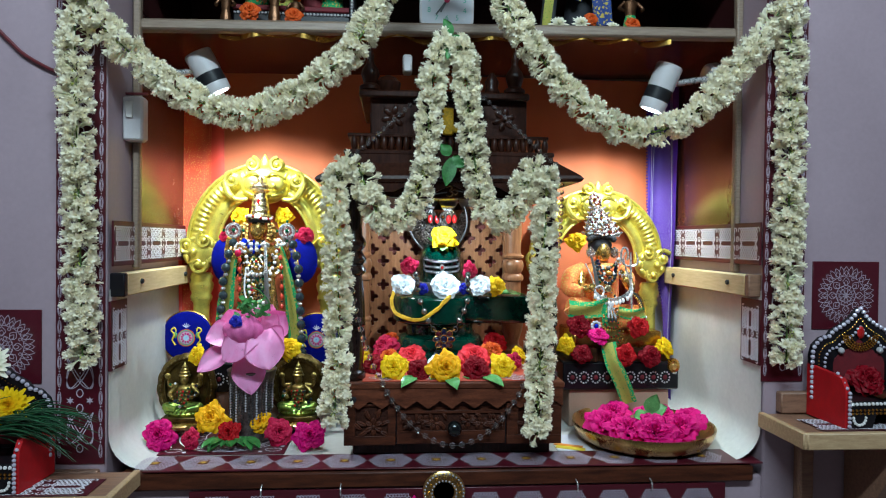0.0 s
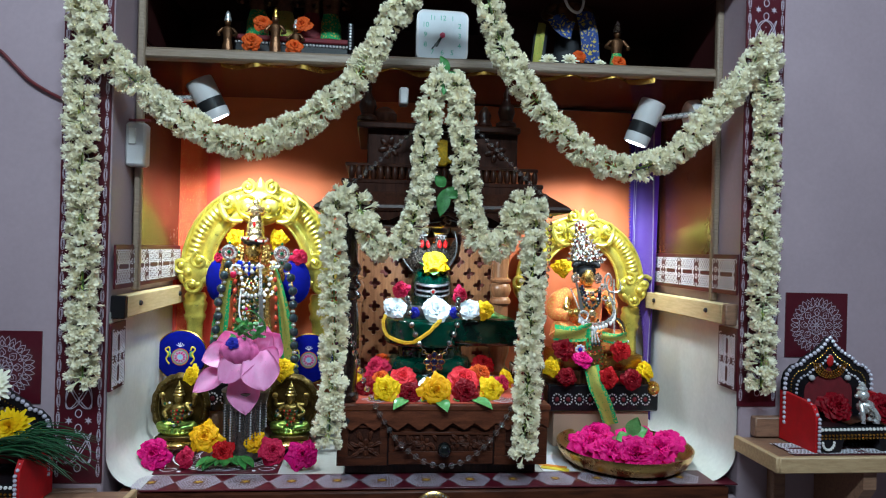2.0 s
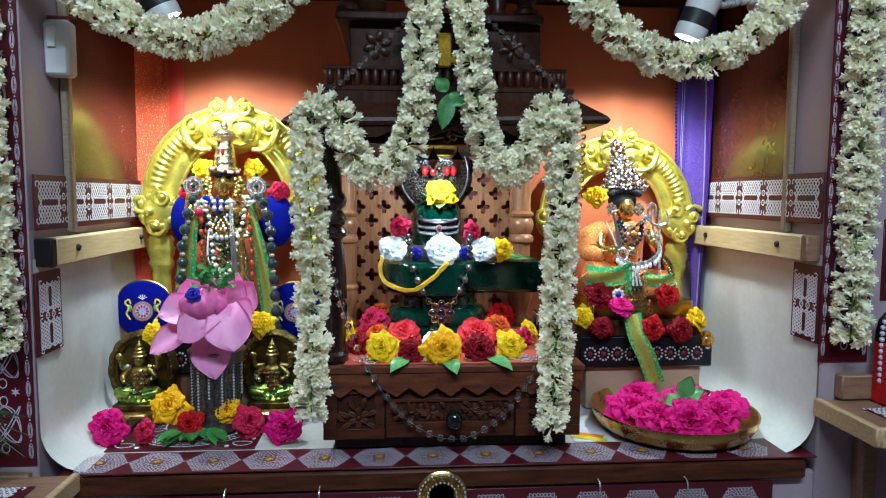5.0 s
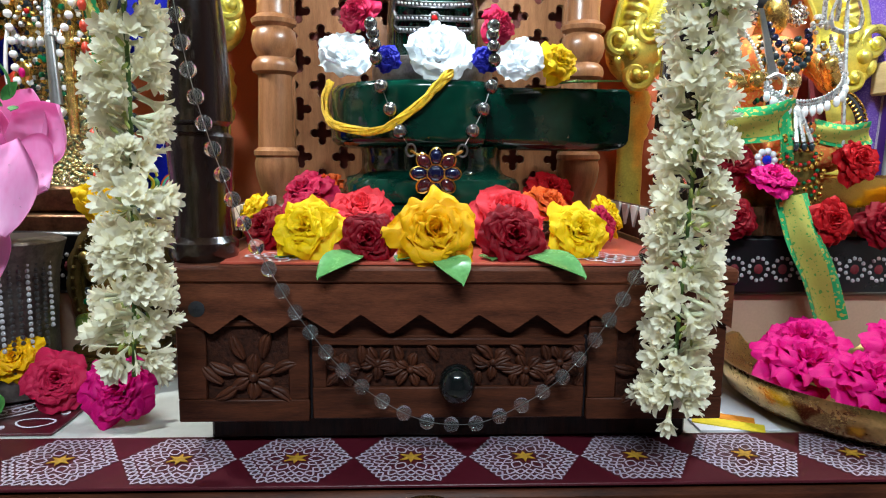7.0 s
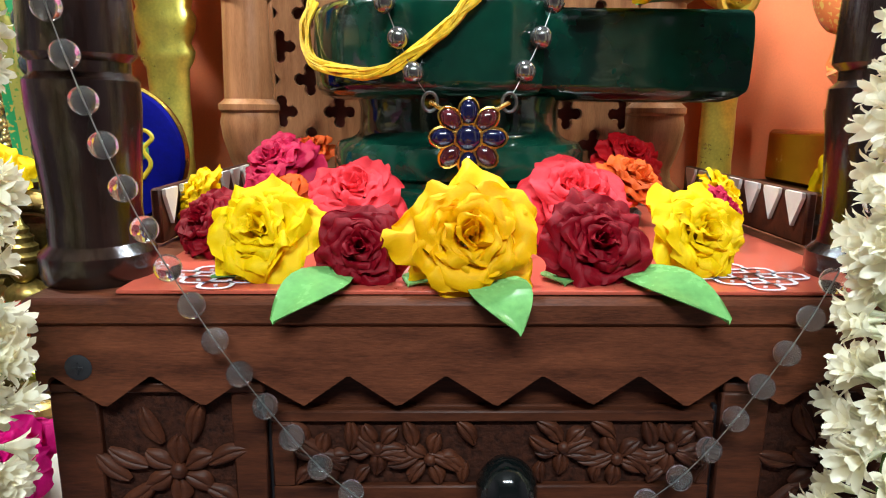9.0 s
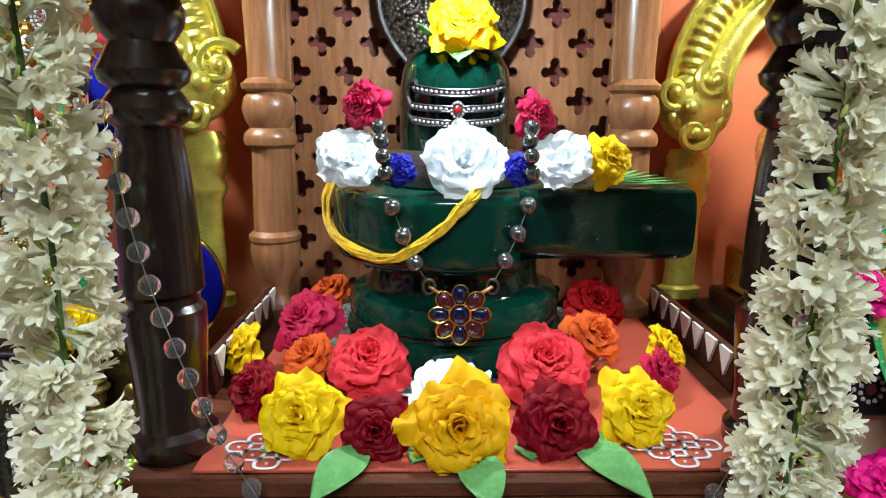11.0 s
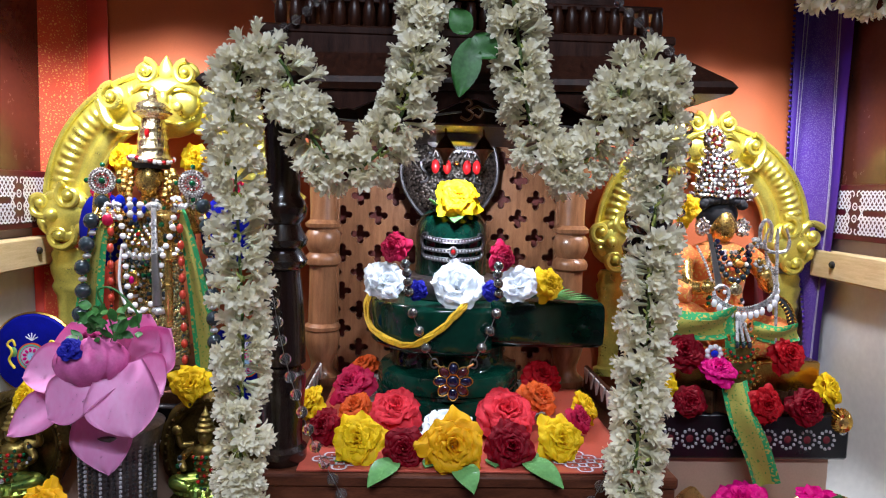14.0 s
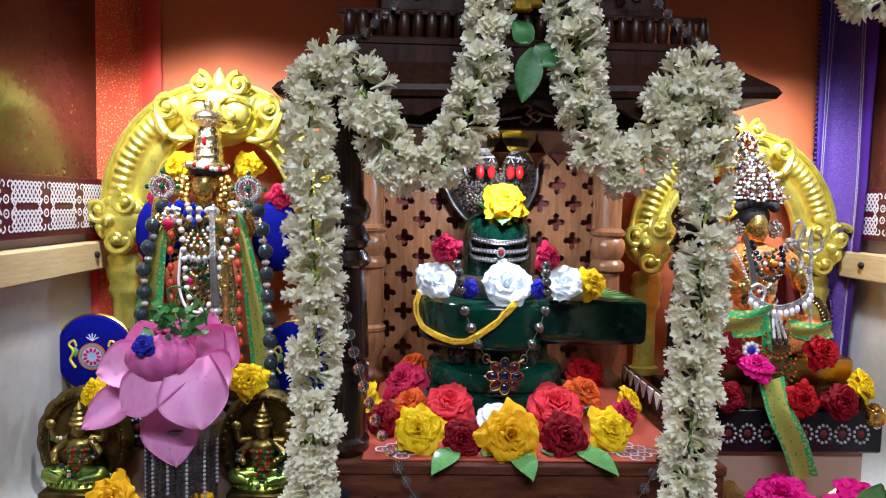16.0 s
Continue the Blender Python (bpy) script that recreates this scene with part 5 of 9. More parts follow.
Mesh().grid(hood_fn, 48, 11, True).make("hood", "hood", hood)
Mesh().tube([Vector(hood_fn(i / 48, 1.0)) for i in range(48)], 0.0026, 8, True).make("rim", "darksilver", hood)
for sg in (-1, 1):
    Mesh().tube(curve([(LX + sg * 0.030, HY - 0.013, 1.412), (LX + sg * 0.036, HY - 0.012, 1.408), (LX + sg * 0.034, HY - 0.012, 1.400), (LX + sg * 0.027, HY - 0.014, 1.394), (LX + sg * 0.029, HY - 0.014, 1.386), (LX + sg * 0.036, HY - 0.012, 1.384)], 5), 0.0014, 6).make("curl", "darksilver", hood)
Mesh().ball((LX, HY - 0.026, 1.440), 0.030, 20, (1.0, 0.45, 0.62)).make("crest", "silver", hood, "bright silver serpent head")
for sg in (-1, 1):
    Mesh().ball((LX + sg * 0.018, HY - 0.034, 1.436), 0.0125, 14, (1.1, 0.6, 1)).make("brow", "silver", hood, "bright rounded silver brow")
DY = 1.266
for k, (x, z) in enumerate(((0.1675, 1.4025), (0.1808, 1.402), (0.1918, 1.4065), (0.2037, 1.4022), (0.2150, 1.4025))):
    Mesh().tube([(x - 0.003, DY, z + 0.0115), (x, DY - 0.001, z + 0.0185), (x + 0.003, DY, z + 0.0115)], 0.0010, 5).make("hook", "silver", hood)
    if k != 2:
        Mesh().ball((x, DY - 0.001, z), 0.0061, 14, (0.85, 0.85, 1.38)).make("red_drop", "redbead", hood, "red bead drop")
    else:
        Mesh().ball((x, DY - 0.001, z), 0.0032, 8).make("gold_drop", "goldbead", hood)
Mesh().tube(curve([(0.1605, DY + 0.012, 1.418), (0.1720, DY + 0.001, 1.4195), (0.1918, DY - 0.001, 1.4205), (0.2110, DY + 0.001, 1.4195), (0.2230, DY + 0.012, 1.418)], 6), 0.0014, 6).make("wire", "silver", hood)
for x in (LX - 0.015, LX + 0.019):
    bell = Mesh().tube([(x, 1.10, 1.432), (x, 1.10, 1.458)], 0.0008, 5).lathe((x, 1.10, 1.4065), [(0.0010, -0.009), (0.0030, -0.003), (0.0060, 0.002), (0.0100, 0.0055), (0.0075, 0.0080), (0.0056, 0.0120), (0.0026, 0.0155), (0.0010, 0.018), (0.0008, 0.028)], 16)
    bell.make("hanging_bell", "bronze", shrine, "small dark metal bell under the eave")

# ---- strings of beads ----
def bead_string(name, pts, r, step, bead, label, link="greywire", every=None, seg=10):
    line = curve(pts, 14)
    ob = thing(name, line[0], label, "bead string")
    Mesh().tube(spaced(line, 0.004), r * 0.045, 5).make("cord", link, ob)
    base = None
    for i, p in enumerate(spaced(line, step)):
        mt = bead if not every or i % every[0] else every[1]
        if base is None:
            b = Mesh().ball((0, 0, 0), r, seg, (1, 1, 1)).make("bead", mt, at=(0, 0, 0))
            base = {mt: b.data}
            b.parent = ob
            b.location = p - ORIGIN[ob]
        else:
            if mt not in base:
                b = Mesh().ball((0, 0, 0), r, seg).make("bead", mt, at=(0, 0, 0))
                base[mt] = b.data
            else:
                b = new("bead", base[mt])
            b.parent = ob
            b.location = p - ORIGIN[ob]
    return ob


bead_string("crystal_bead_string", [(0.0, 1.052, 1.476), (0.05, 1.058, 1.512), (0.10, 1.062, 1.56), (0.15, 1.062, 1.605)], 0.0042, 0.0115, "glass", "clear crystal beads on a wire across the shrine roof", seg=16)
bead_string("crystal_bead_string", [(0.243, 1.062, 1.595), (0.29, 1.062, 1.553), (0.34, 1.056, 1.505), (0.368, 1.048, 1.482)], 0.0042, 0.0115, "glass", "clear crystal beads on a wire across the shrine roof", seg=16)
bead_string("crystal_bead_string", [(0.027, 1.048, 1.31), (0.040, 1.046, 1.24), (0.060, 1.047, 1.175), (0.080, 1.046, 1.134), (0.100, 1.049, 1.098), (0.13, 1.046, 1.062), (0.165, 1.044, 1.038), (0.195, 1.044, 1.030), (0.225, 1.044, 1.035), (0.265, 1.045, 1.06), (0.296, 1.048, 1.098), (0.316, 1.046, 1.138), (0.340, 1.046, 1.20), (0.36, 1.046, 1.28)],
            0.0050, 0.0158, "glass", "clear crystal beads hanging in a loop before the drawer", seg=16)
bead_string("crystal_bead_string", [(0.372, 1.052, 1.465), (0.371, 1.052, 1.40), (0.367, 1.052, 1.33)], 0.004, 0.0115, "glass", "clear crystal beads hanging from the eave", seg=16)
pend = bead_string("pendant_necklace", [(0.1458, 1.1580, 1.2517), (0.1531, 1.1545, 1.2333), (0.1610, 1.1515, 1.2163), (0.1678, 1.1490, 1.2060)], 0.0056, 0.0186, "steelbead", "smoky glass bead necklace with a dark flower pendant", seg=16)
bead_string("pendant_necklace", [(0.2296, 1.1580, 1.2529), (0.2225, 1.1545, 1.2335), (0.2144, 1.1515, 1.2172), (0.2083, 1.1490, 1.2060)], 0.0056, 0.0186, "steelbead", "smoky glass bead necklace over the basin edge", seg=16)
bead_string("bead_necklace", [(0.1370, 1.1700, 1.3000), (0.1401, 1.1610, 1.2867), (0.1406, 1.1605, 1.2780), (0.1432, 1.1590, 1.2660)], 0.0052, 0.0102, "steelbead", "dark glass beads between the white flowers", seg=14)
bead_string("bead_necklace", [(0.2320, 1.1690, 1.3000), (0.2301, 1.1600, 1.2887), (0.2317, 1.1600, 1.2800), (0.2320, 1.1595, 1.2665)], 0.0052, 0.0102, "steelbead", "dark glass beads between the white flowers", seg=14)
for a, b in (((0.1684, 1.1478, 1.2040), (0.1765, 1.1455, 1.1990)), ((0.2077, 1.1478, 1.2040), (0.1985, 1.1455, 1.1990))):
    Mesh().tube([a, b], 0.0012, 6).make("link", "brass", pend)
    Mesh().tube([(a[0] + 0.0036 * math.cos(t), a[1], a[2] + 0.0046 * math.sin(t)) for t in np.linspace(0, 6.28, 17)[:-1]], 0.0009, 6, True).make("link_ring", "darksilver", pend)
fl = Mesh()
rim = Mesh()
px, py, pz = 0.1875, 1.1445, 1.1868
for k in range(8):
    a = math.pi / 4 * k
    c = (px + 0.0125 * math.cos(a), py, pz + 0.0125 * math.sin(a))
    mm = Matrix.Rotation(-a, 4, "Y")
    fl.use(k % 2).ball(c, 0.0062, 10, (1, 0.5, 0.72), mm)
    rim.tube([(c[0] + 0.0068 * math.cos(t) * math.cos(a) - 0.005 * math.sin(t) * math.sin(a), py, c[2] + 0.0068 * math.cos(t) * math.sin(a) + 0.005 * math.sin(t) * math.cos(a)) for t in np.linspace(0, 6.28, 15)[:-1]], 0.0008, 5, True)
fl.use(0).ball((px, py, pz), 0.0065, 10, (1, 0.5, 1))
rim.tube([(px + 0.007 * math.cos(t), py, pz + 0.007 * math.sin(t)) for t in np.linspace(0, 6.28, 15)[:-1]], 0.0008, 5, True)
pp = fl.make("flower_pendant", ["bluestone", "garnet"], pend, "dark blue and garnet stone flower pendant")
rim.make("setting", "goldbead", pp)

# yellow sacred thread looped on the basin
thread = thing("sacred_thread", (0.1, 1.15, 1.21), "skein of yellow thread looped round the stone basin", "thread")
rnd = random.Random(5)
for k in range(14):
    o = [rnd.uniform(-0.0026, 0.0026) for _ in range(6)]
    base_line = [(0.0985, 1.232, 1.262), (0.0945, 1.222, 1.246), (0.1020, 1.205, 1.2275), (0.1205, 1.178, 1.2200), (0.1404, 1.1622, 1.2185), (0.1550, 1.1552, 1.2235), (0.1760, 1.1500, 1.2385), (0.1872, 1.1495, 1.2515), (0.1961, 1.1510, 1.2610), (0.199, 1.163, 1.264)]
    Mesh().tube(curve([(x + o[i % 6], y + o[(i + 2) % 6] * 0.5, z + o[(i + 4) % 6]) for i, (x, y, z) in enumerate(base_line)], 6), 0.0011, 5).make("strand", "yellowthread", thread)

# ---- flowers ----
def petal(mesh, phi, r_top, h_top, half, curl, r0=0.06, tip=0.0, crumple=0.03, nu=9, nv=7, lean=0.0, drop=0.0):
    """One curved petal of a unit rose, standing at the angle phi; tip draws its rim out to a point."""
    seed = Vector((phi * 3.1, phi * 1.7, r_top * 9))
    def fn(u, v):
        s = 2 * u - 1
        r = r0 + (r_top - r0) * v ** (0.9 - 0.25 * curl) + 0.10 * curl * max(0, v - 0.7) / 0.3
        r += tip * v ** 3 * max(0, 1 - abs(s) * 1.25) ** 1.4
        z = h_top * math.sin(v * math.pi / 2) ** 0.9 - (0.16 * curl + drop) * (max(0, v - 0.6) / 0.4) ** 1.6
        a = phi + half * s * math.sin(math.pi * (0.18 + 0.60 * v)) * (1 - 0.25 * max(0, v - 0.8) / 0.2)
        r *= 1 - 0.07 * s ** 4 * v + lean * s
        p = Vector((r * math.cos(a), r * math.sin(a), z * (1 - 0.10 * s * s * v)))
        w = crumple * (0.3 + v)
        p += Vector((noise.noise(p * 4.5 + seed), noise.noise(p * 4.5 - seed), noise.noise(p * 5.5 + seed * 2))) * w * 1.6
        p += Vector((0, 0, 1)) * crumple * 0.7 * math.sin(s * 8 + phi * 5) * v * v
        return p
    mesh.grid(fn, nu, nv)


ROSES = {}


def rose(colour, at, r, way, spin=0.0, label="", group="", ruffle=False):
    """A rose of the given petal colour; the first of a colour is built, later ones copied."""
    names = {"yellow": "bright yellow", "golden": "golden yellow", "darkred": "dark crimson", "red": "red", "coral": "coral red", "orange": "orange", "pink": "deep pink", "magenta": "magenta pink", "white": "white", "blue": "deep blue"}
    label = label or f"{names[colour]} rose bloom with open layered petals"
    m = facing(at, way, spin, r)
    key = (colour, ruffle)
    if key in ROSES:
        ob = copy_thing(ROSES[key][0], m @ Matrix.Scale(1 / ROSES[key][1], 4))
        ob["label"] = label
        if group:
            ob["group"] = group
        return ob
    ob = thing("rose", (0, 0, 0), label, "flower", group or "fresh roses")
    rnd = random.Random(sum(map(ord, colour)) + ruffle)
    soft = colour == "white"
    spiky = 0.26 if colour in ("yellow", "golden") else 0.10
    n, k = (6, 7) if soft else (22, 9) if not ruffle else (24, 11)
    for i in range(n):
        s = i / (n - 1)
        one = Mesh()
        if soft:
            petal(one, i * 2.4 + rnd.uniform(-0.4, 0.4), 0.14 + 0.52 * s, 0.84 - 0.10 * s + rnd.uniform(-0.06, 0.06), 1.6 - 0.40 * s, 0.15 + 0.35 * s, 0.03, 0.0, 0.065, 15, 10, rnd.uniform(-0.10, 0.10))
        elif ruffle:
            petal(one, i * 2.4 + rnd.uniform(-0.4, 0.4), 0.12 + 0.58 * s, 0.80 - 0.20 * s + rnd.uniform(-0.06, 0.06), 1.3 - 0.55 * s, 0.2 + 0.5 * s, 0.03, 0.03, 0.07, 11, 8, rnd.uniform(-0.12, 0.12))
        else:
            petal(one, i * 2.4 + rnd.uniform(-0.35, 0.35), 0.09 + 0.58 * s, 0.80 - 0.16 * s + rnd.uniform(-0.05, 0.05), 1.9 - 0.85 * s, 0.20 + 0.6 * s, 0.03 + 0.05 * s, 0.03 * s, 0.060, 13, 9, rnd.uniform(-0.15, 0.15))
        one.make("inner_petal", "petal_" + colour, ob, smooth=70, at=(0, 0, 0))
    for i in range(k):
        s = i / (k - 1)
        one = Mesh()
        if soft:
            petal(one, i * 2.4 + 1.1, 0.76 + 0.20 * s, 0.70 - 0.36 * s, 1.30 - 0.2 * s, 0.35 + 0.3 * s, 0.07, 0.0, 0.070, 17, 11, rnd.uniform(-0.10, 0.10))
        elif ruffle:
            petal(one, i * 2.4 + 1.1 + rnd.uniform(-0.3, 0.3), 0.74 + 0.24 * s, 0.60 - 0.36 * s, 0.85 - 0.2 * s, 0.6 + 0.5 * s, 0.07, 0.06, 0.075, 13, 9, rnd.uniform(-0.08, 0.08))
        else:
            petal(one, i * 2.4 + 1.1 + rnd.uniform(-0.25, 0.25), 0.72 + 0.14 * s * rnd.uniform(0.8, 1.2), 0.66 - 0.46 * s + rnd.uniform(-0.06, 0.06), 1.18 - 0.20 * s, 0.55 + 0.35 * s, 0.07, 0.03 + (spiky * s * rnd.uniform(0.4, 1.3)), 0.062, 15, 10, rnd.uniform(-0.12, 0.12), rnd.uniform(0.0, 0.10))
        one.make("petal", "petal_" + colour, ob, smooth=70, at=(0, 0, 0))
    ob.matrix_basis = m
    ROSES[key] = (ob, r)
    return ob


rs = random.Random(11)
UP = (0.0, -0.62, 0.78)
# ring of roses round the stone base, nearest row first
for col, x, y, z, r, w in (
        ("golden", 0.184, 1.078, 1.157, 0.0305, (0.02, -0.92, 0.40)), ("yellow", 0.102, 1.089, 1.155, 0.0265, (-0.15, -0.85, 0.5)), ("darkred", 0.1405, 1.082, 1.150, 0.0215, (0.0, -0.95, 0.35)),
        ("darkred", 0.236, 1.086, 1.152, 0.0255, (0.1, -0.9, 0.45)), ("yellow", 0.282, 1.098, 1.153, 0.0250, (0.25, -0.85, 0.45)), ("darkred", 0.068, 1.128, 1.151, 0.0215, (-0.5, -0.7, 0.5)),
        ("yellow", 0.047, 1.180, 1.156, 0.0205, (-0.7, -0.4, 0.5)), ("coral", 0.132, 1.150, 1.160, 0.0285, (-0.05, -0.60, 0.75)), ("orange", 0.092, 1.165, 1.156, 0.0200, (-0.3, -0.5, 0.8)),
        ("coral", 0.240, 1.148, 1.160, 0.0330, (0.1, -0.60, 0.75)), ("orange", 0.278, 1.180, 1.164, 0.0230, (0.4, -0.5, 0.75)), ("yellow", 0.322, 1.170, 1.158, 0.0200, (0.7, -0.4, 0.5)),
        ("pink", 0.312, 1.144, 1.154, 0.0170, (0.7, -0.5, 0.5)), ("pink", 0.086, 1.195, 1.172, 0.0265, (-0.4, -0.5, 0.75)), ("orange", 0.093, 1.255, 1.174, 0.0200, (-0.4, -0.3, 0.9)),
        ("red", 0.288, 1.225, 1.174, 0.0255, (0.3, -0.5, 0.75))):
    rose(col, (x, y, z - r * 0.35), r, w, rs.uniform(0, 6), group="roses round the stone base")
rose("white", (0.182, 1.128, 1.136), 0.027, (0, -0.45, 0.88), 1.0, "flat white flower lying behind the roses", ruffle=True)
# roses on the basin and on top
rose("yellow", (0.190, 1.222, 1.3620), 0.0272, (0.05, -0.75, 0.66), 0.7, "bright yellow rose resting on the stone top")
for x, y, z, r in ((0.1140, 1.200, 1.2745, 0.0240), (0.1895, 1.178, 1.2740, 0.0285), (0.2580, 1.200, 1.2740, 0.0225)):
    rose("white", (x, y, z), r, (rs.uniform(-0.2, 0.2), -0.85, 0.5), rs.uniform(0, 6), "ruffled white flower set on the stone basin", "white flowers on the basin", True)
for x, y, z, r in ((0.1500, 1.170, 1.2735, 0.0115), (0.2250, 1.170, 1.2735, 0.0115)):
    rose("blue", (x, y, z), r, (0, -1, 0.2), rs.uniform(0, 6), "small deep blue flower between white ones", "blue flowers")
rose("pink", (0.1275, 1.205, 1.3120), 0.0185, (-0.5, -0.8, 0.2), 1.2, "pink rosebud beside the stone shaft", "side rosebuds")
rose("pink", (0.2370, 1.205, 1.3060), 0.0175, (0.5, -0.8, 0.2), 2.2, "pink rosebud beside the stone shaft", "side rosebuds")
rose("yellow", (0.2880, 1.205, 1.2760), 0.0190, (0.4, -0.8, 0.4), 2.9, "yellow rose on the basin spout")

# roses round the lotus vessel
for col, x, y, z, r, w, lb in (
        ("golden", -0.212, 1.150, 1.047, 0.0290, (-0.1, -0.9, 0.5), "golden yellow rose leaning on the silver vessel"), ("red", -0.178, 1.128, 1.030, 0.0215, (0, -0.9, 0.4), ""),
        ("golden", -0.132, 1.150, 1.042, 0.0200, (0.1, -0.9, 0.4), ""), ("pink", -0.098, 1.140, 1.026, 0.0260, (0.3, -0.85, 0.4), ""), ("pink", -0.237, 1.120, 1.022, 0.0185, (-0.3, -0.9, 0.3), ""),
        ("magenta", -0.292, 1.130, 1.024, 0.0290, (-0.1, -0.85, 0.5), "ruffled magenta rose lying on the niche floor"), ("magenta", -0.042, 1.120, 1.026, 0.0270, (0.1, -0.9, 0.4), "")):
    rose(col, (x, y, z), r, w, rs.uniform(0, 6), lb, "roses round the vessel", col == "magenta")
rose("yellow", (-0.248, 1.19, 1.150), 0.0185, (-0.4, -0.8, 0.3), 0.4, "yellow rose behind the lotus")
rose("yellow", (-0.094, 1.22, 1.157), 0.0225, (0.2, -0.9, 0.3), 1.4, "yellow rose above the small brass figure")
# roses by the standing and the seated figure
for col, x, y, z, r, w in (("yellow", -0.206, 1.325, 1.404, 0.020, (-0.3, -0.9, 0.3)), ("yellow", -0.122, 1.325, 1.404, 0.020, (0.3, -0.9, 0.3)), ("pink", -0.080, 1.325, 1.368, 0.019, (0.4, -0.9, 0.2)), ("pink", -0.232, 1.325, 1.364, 0.017, (-0.5, -0.9, 0.2)),
                           ("yellow", 0.456, 1.262, 1.360, 0.0200, (-0.2, -0.9, 0.2)), ("darkred", 0.455, 1.236, 1.198, 0.0250, (-0.2, -0.9, 0.4)), ("magenta", 0.488, 1.220, 1.178, 0.0230, (0, -0.6, 0.8)),
                           ("red", 0.570, 1.232, 1.198, 0.0245, (0.1, -0.9, 0.3)), ("darkred", 0.457, 1.218, 1.147, 0.0205, (-0.2, -0.95, 0.3)), ("red", 0.538, 1.212, 1.146, 0.0235, (0, -0.95, 0.25)),
                           ("darkred", 0.588, 1.216, 1.142, 0.0235, (0.1, -0.95, 0.25)), ("yellow", 0.622, 1.236, 1.155, 0.0225, (0.6, -0.7, 0.4)), ("yellow", 0.430, 1.228, 1.162, 0.0190, (-0.4, -0.9, 0.2))):
    rose(col, (x, y, z), r, w, rs.uniform(0, 6), group="roses by the figures")

# ---- leaves ----
def leaf(at, tip, width, bend=0.0, mat="leaf", label="glossy oval green leaf", parent=None, up=(0, 0, 1), name="leaf", hump=0.0):
    a, b = Vector(at), Vector(tip)
    d = b - a
    s = d.cross(Vector(up)).normalized()
    n = s.cross(d).normalized()
    def fn(u, v):
        q = 2 * u - 1
        w = width * math.sin(math.pi * (0.04 + 0.94 * v)) ** 0.8 * (1.12 - 0.35 * v)
        return a + d * v + s * q * w / 2 + n * (abs(q) * width * 0.05 - bend * v * v + hump * math.sin(math.pi * v) + 0.02 * width * math.sin(q * 3 + v * 5))
    m = Mesh().slab(fn, 7, 9, n * -0.0004)
    ob = m.make(name, mat, parent, "" if parent else label, 70, at=None if parent else a)
    if not parent:
        tagged(ob, label, "leaf", "single leaves")
    return ob


for a, b, w in (((0.136, 1.074, 1.1355), (0.112, 1.042, 1.1245), 0.023), ((0.190, 1.070, 1.1350), (0.201, 1.038, 1.1215), 0.025), ((0.248, 1.082, 1.1350), (0.277, 1.040, 1.1255), 0.024),
                ((0.110, 1.09, 1.1335), (0.080, 1.075, 1.134), 0.016), ((0.15, 1.085, 1.1335), (0.128, 1.068, 1.134), 0.020), ((0.17, 1.08, 1.134), (0.160, 1.064, 1.134), 0.018), ((0.225, 1.085, 1.134), (0.222, 1.066, 1.134), 0.02),
                ((0.255, 1.10, 1.1335), (0.262, 1.072, 1.134), 0.02)):
    if b[1] < 1.05:
        leaf(a, b, w, 0.0, up=(0, -0.35, 0.94), hump=0.0055)
    else:
        leaf(a, b, w, 0.0015)
leaf((0.191, 1.212, 1.3560), (0.187, 1.198, 1.3430), 0.020, 0.002)
leaf((0.172, 1.215, 1.3570), (0.160, 1.208, 1.3660), 0.010, 0.0)
for k in range(7):
    leaf((0.290, 1.204 + 0.003 * k, 1.262), (0.342 - 0.004 * k, 1.192 + 0.009 * k, 1.263 + 0.001 * k), 0.008, 0.0, label="narrow green leaf on the basin spout")
sprig = thing("leaf_sprig", (0.187, 1.02, 1.468), "sprig of three green leaves hung between the garlands", "leaves", "hanging sprigs")
for a, b, w in (((0.187, 1.018, 1.490), (0.178, 1.012, 1.446), 0.024), ((0.188, 1.018, 1.492), (0.206, 1.014, 1.476), 0.022), ((0.185, 1.020, 1.495), (0.170, 1.018, 1.512), 0.020)):
    leaf(a, b, w, 0.002, "tulsi", parent=sprig, up=(0, -1, 0))
sprig = thing("leaf_sprig", (0.185, 1.02, 1.67), "sprig of three green leaves above the garland top", "leaves", "hanging sprigs")
for a, b, w in (((0.186, 1.018, 1.683), (0.172, 1.014, 1.706), 0.016), ((0.187, 1.018, 1.682), (0.212, 1.014, 1.660), 0.017), ((0.184, 1.018, 1.680), (0.178, 1.008, 1.642), 0.019)):
    leaf(a, b, w, 0.002, "tulsi", parent=sprig, up=(0, -1, 0))
bunch = thing("tulsi_bunch", (-0.17, 1.12, SILL + 0.005), "small bunch of green leaves below the roses", "leaves")
rl = random.Random(3)
for k in range(12):
    x = -0.215 + 0.0085 * k + rl.uniform(-0.006, 0.006)
    leaf((x * 0.6 - 0.07, 1.125, 1.024), (x, 1.098 + rl.uniform(-0.006, 0.01), 1.012 + rl.uniform(0, 0.01)), rl.uniform(0.014, 0.022), 0.004, "tulsi", parent=bunch)

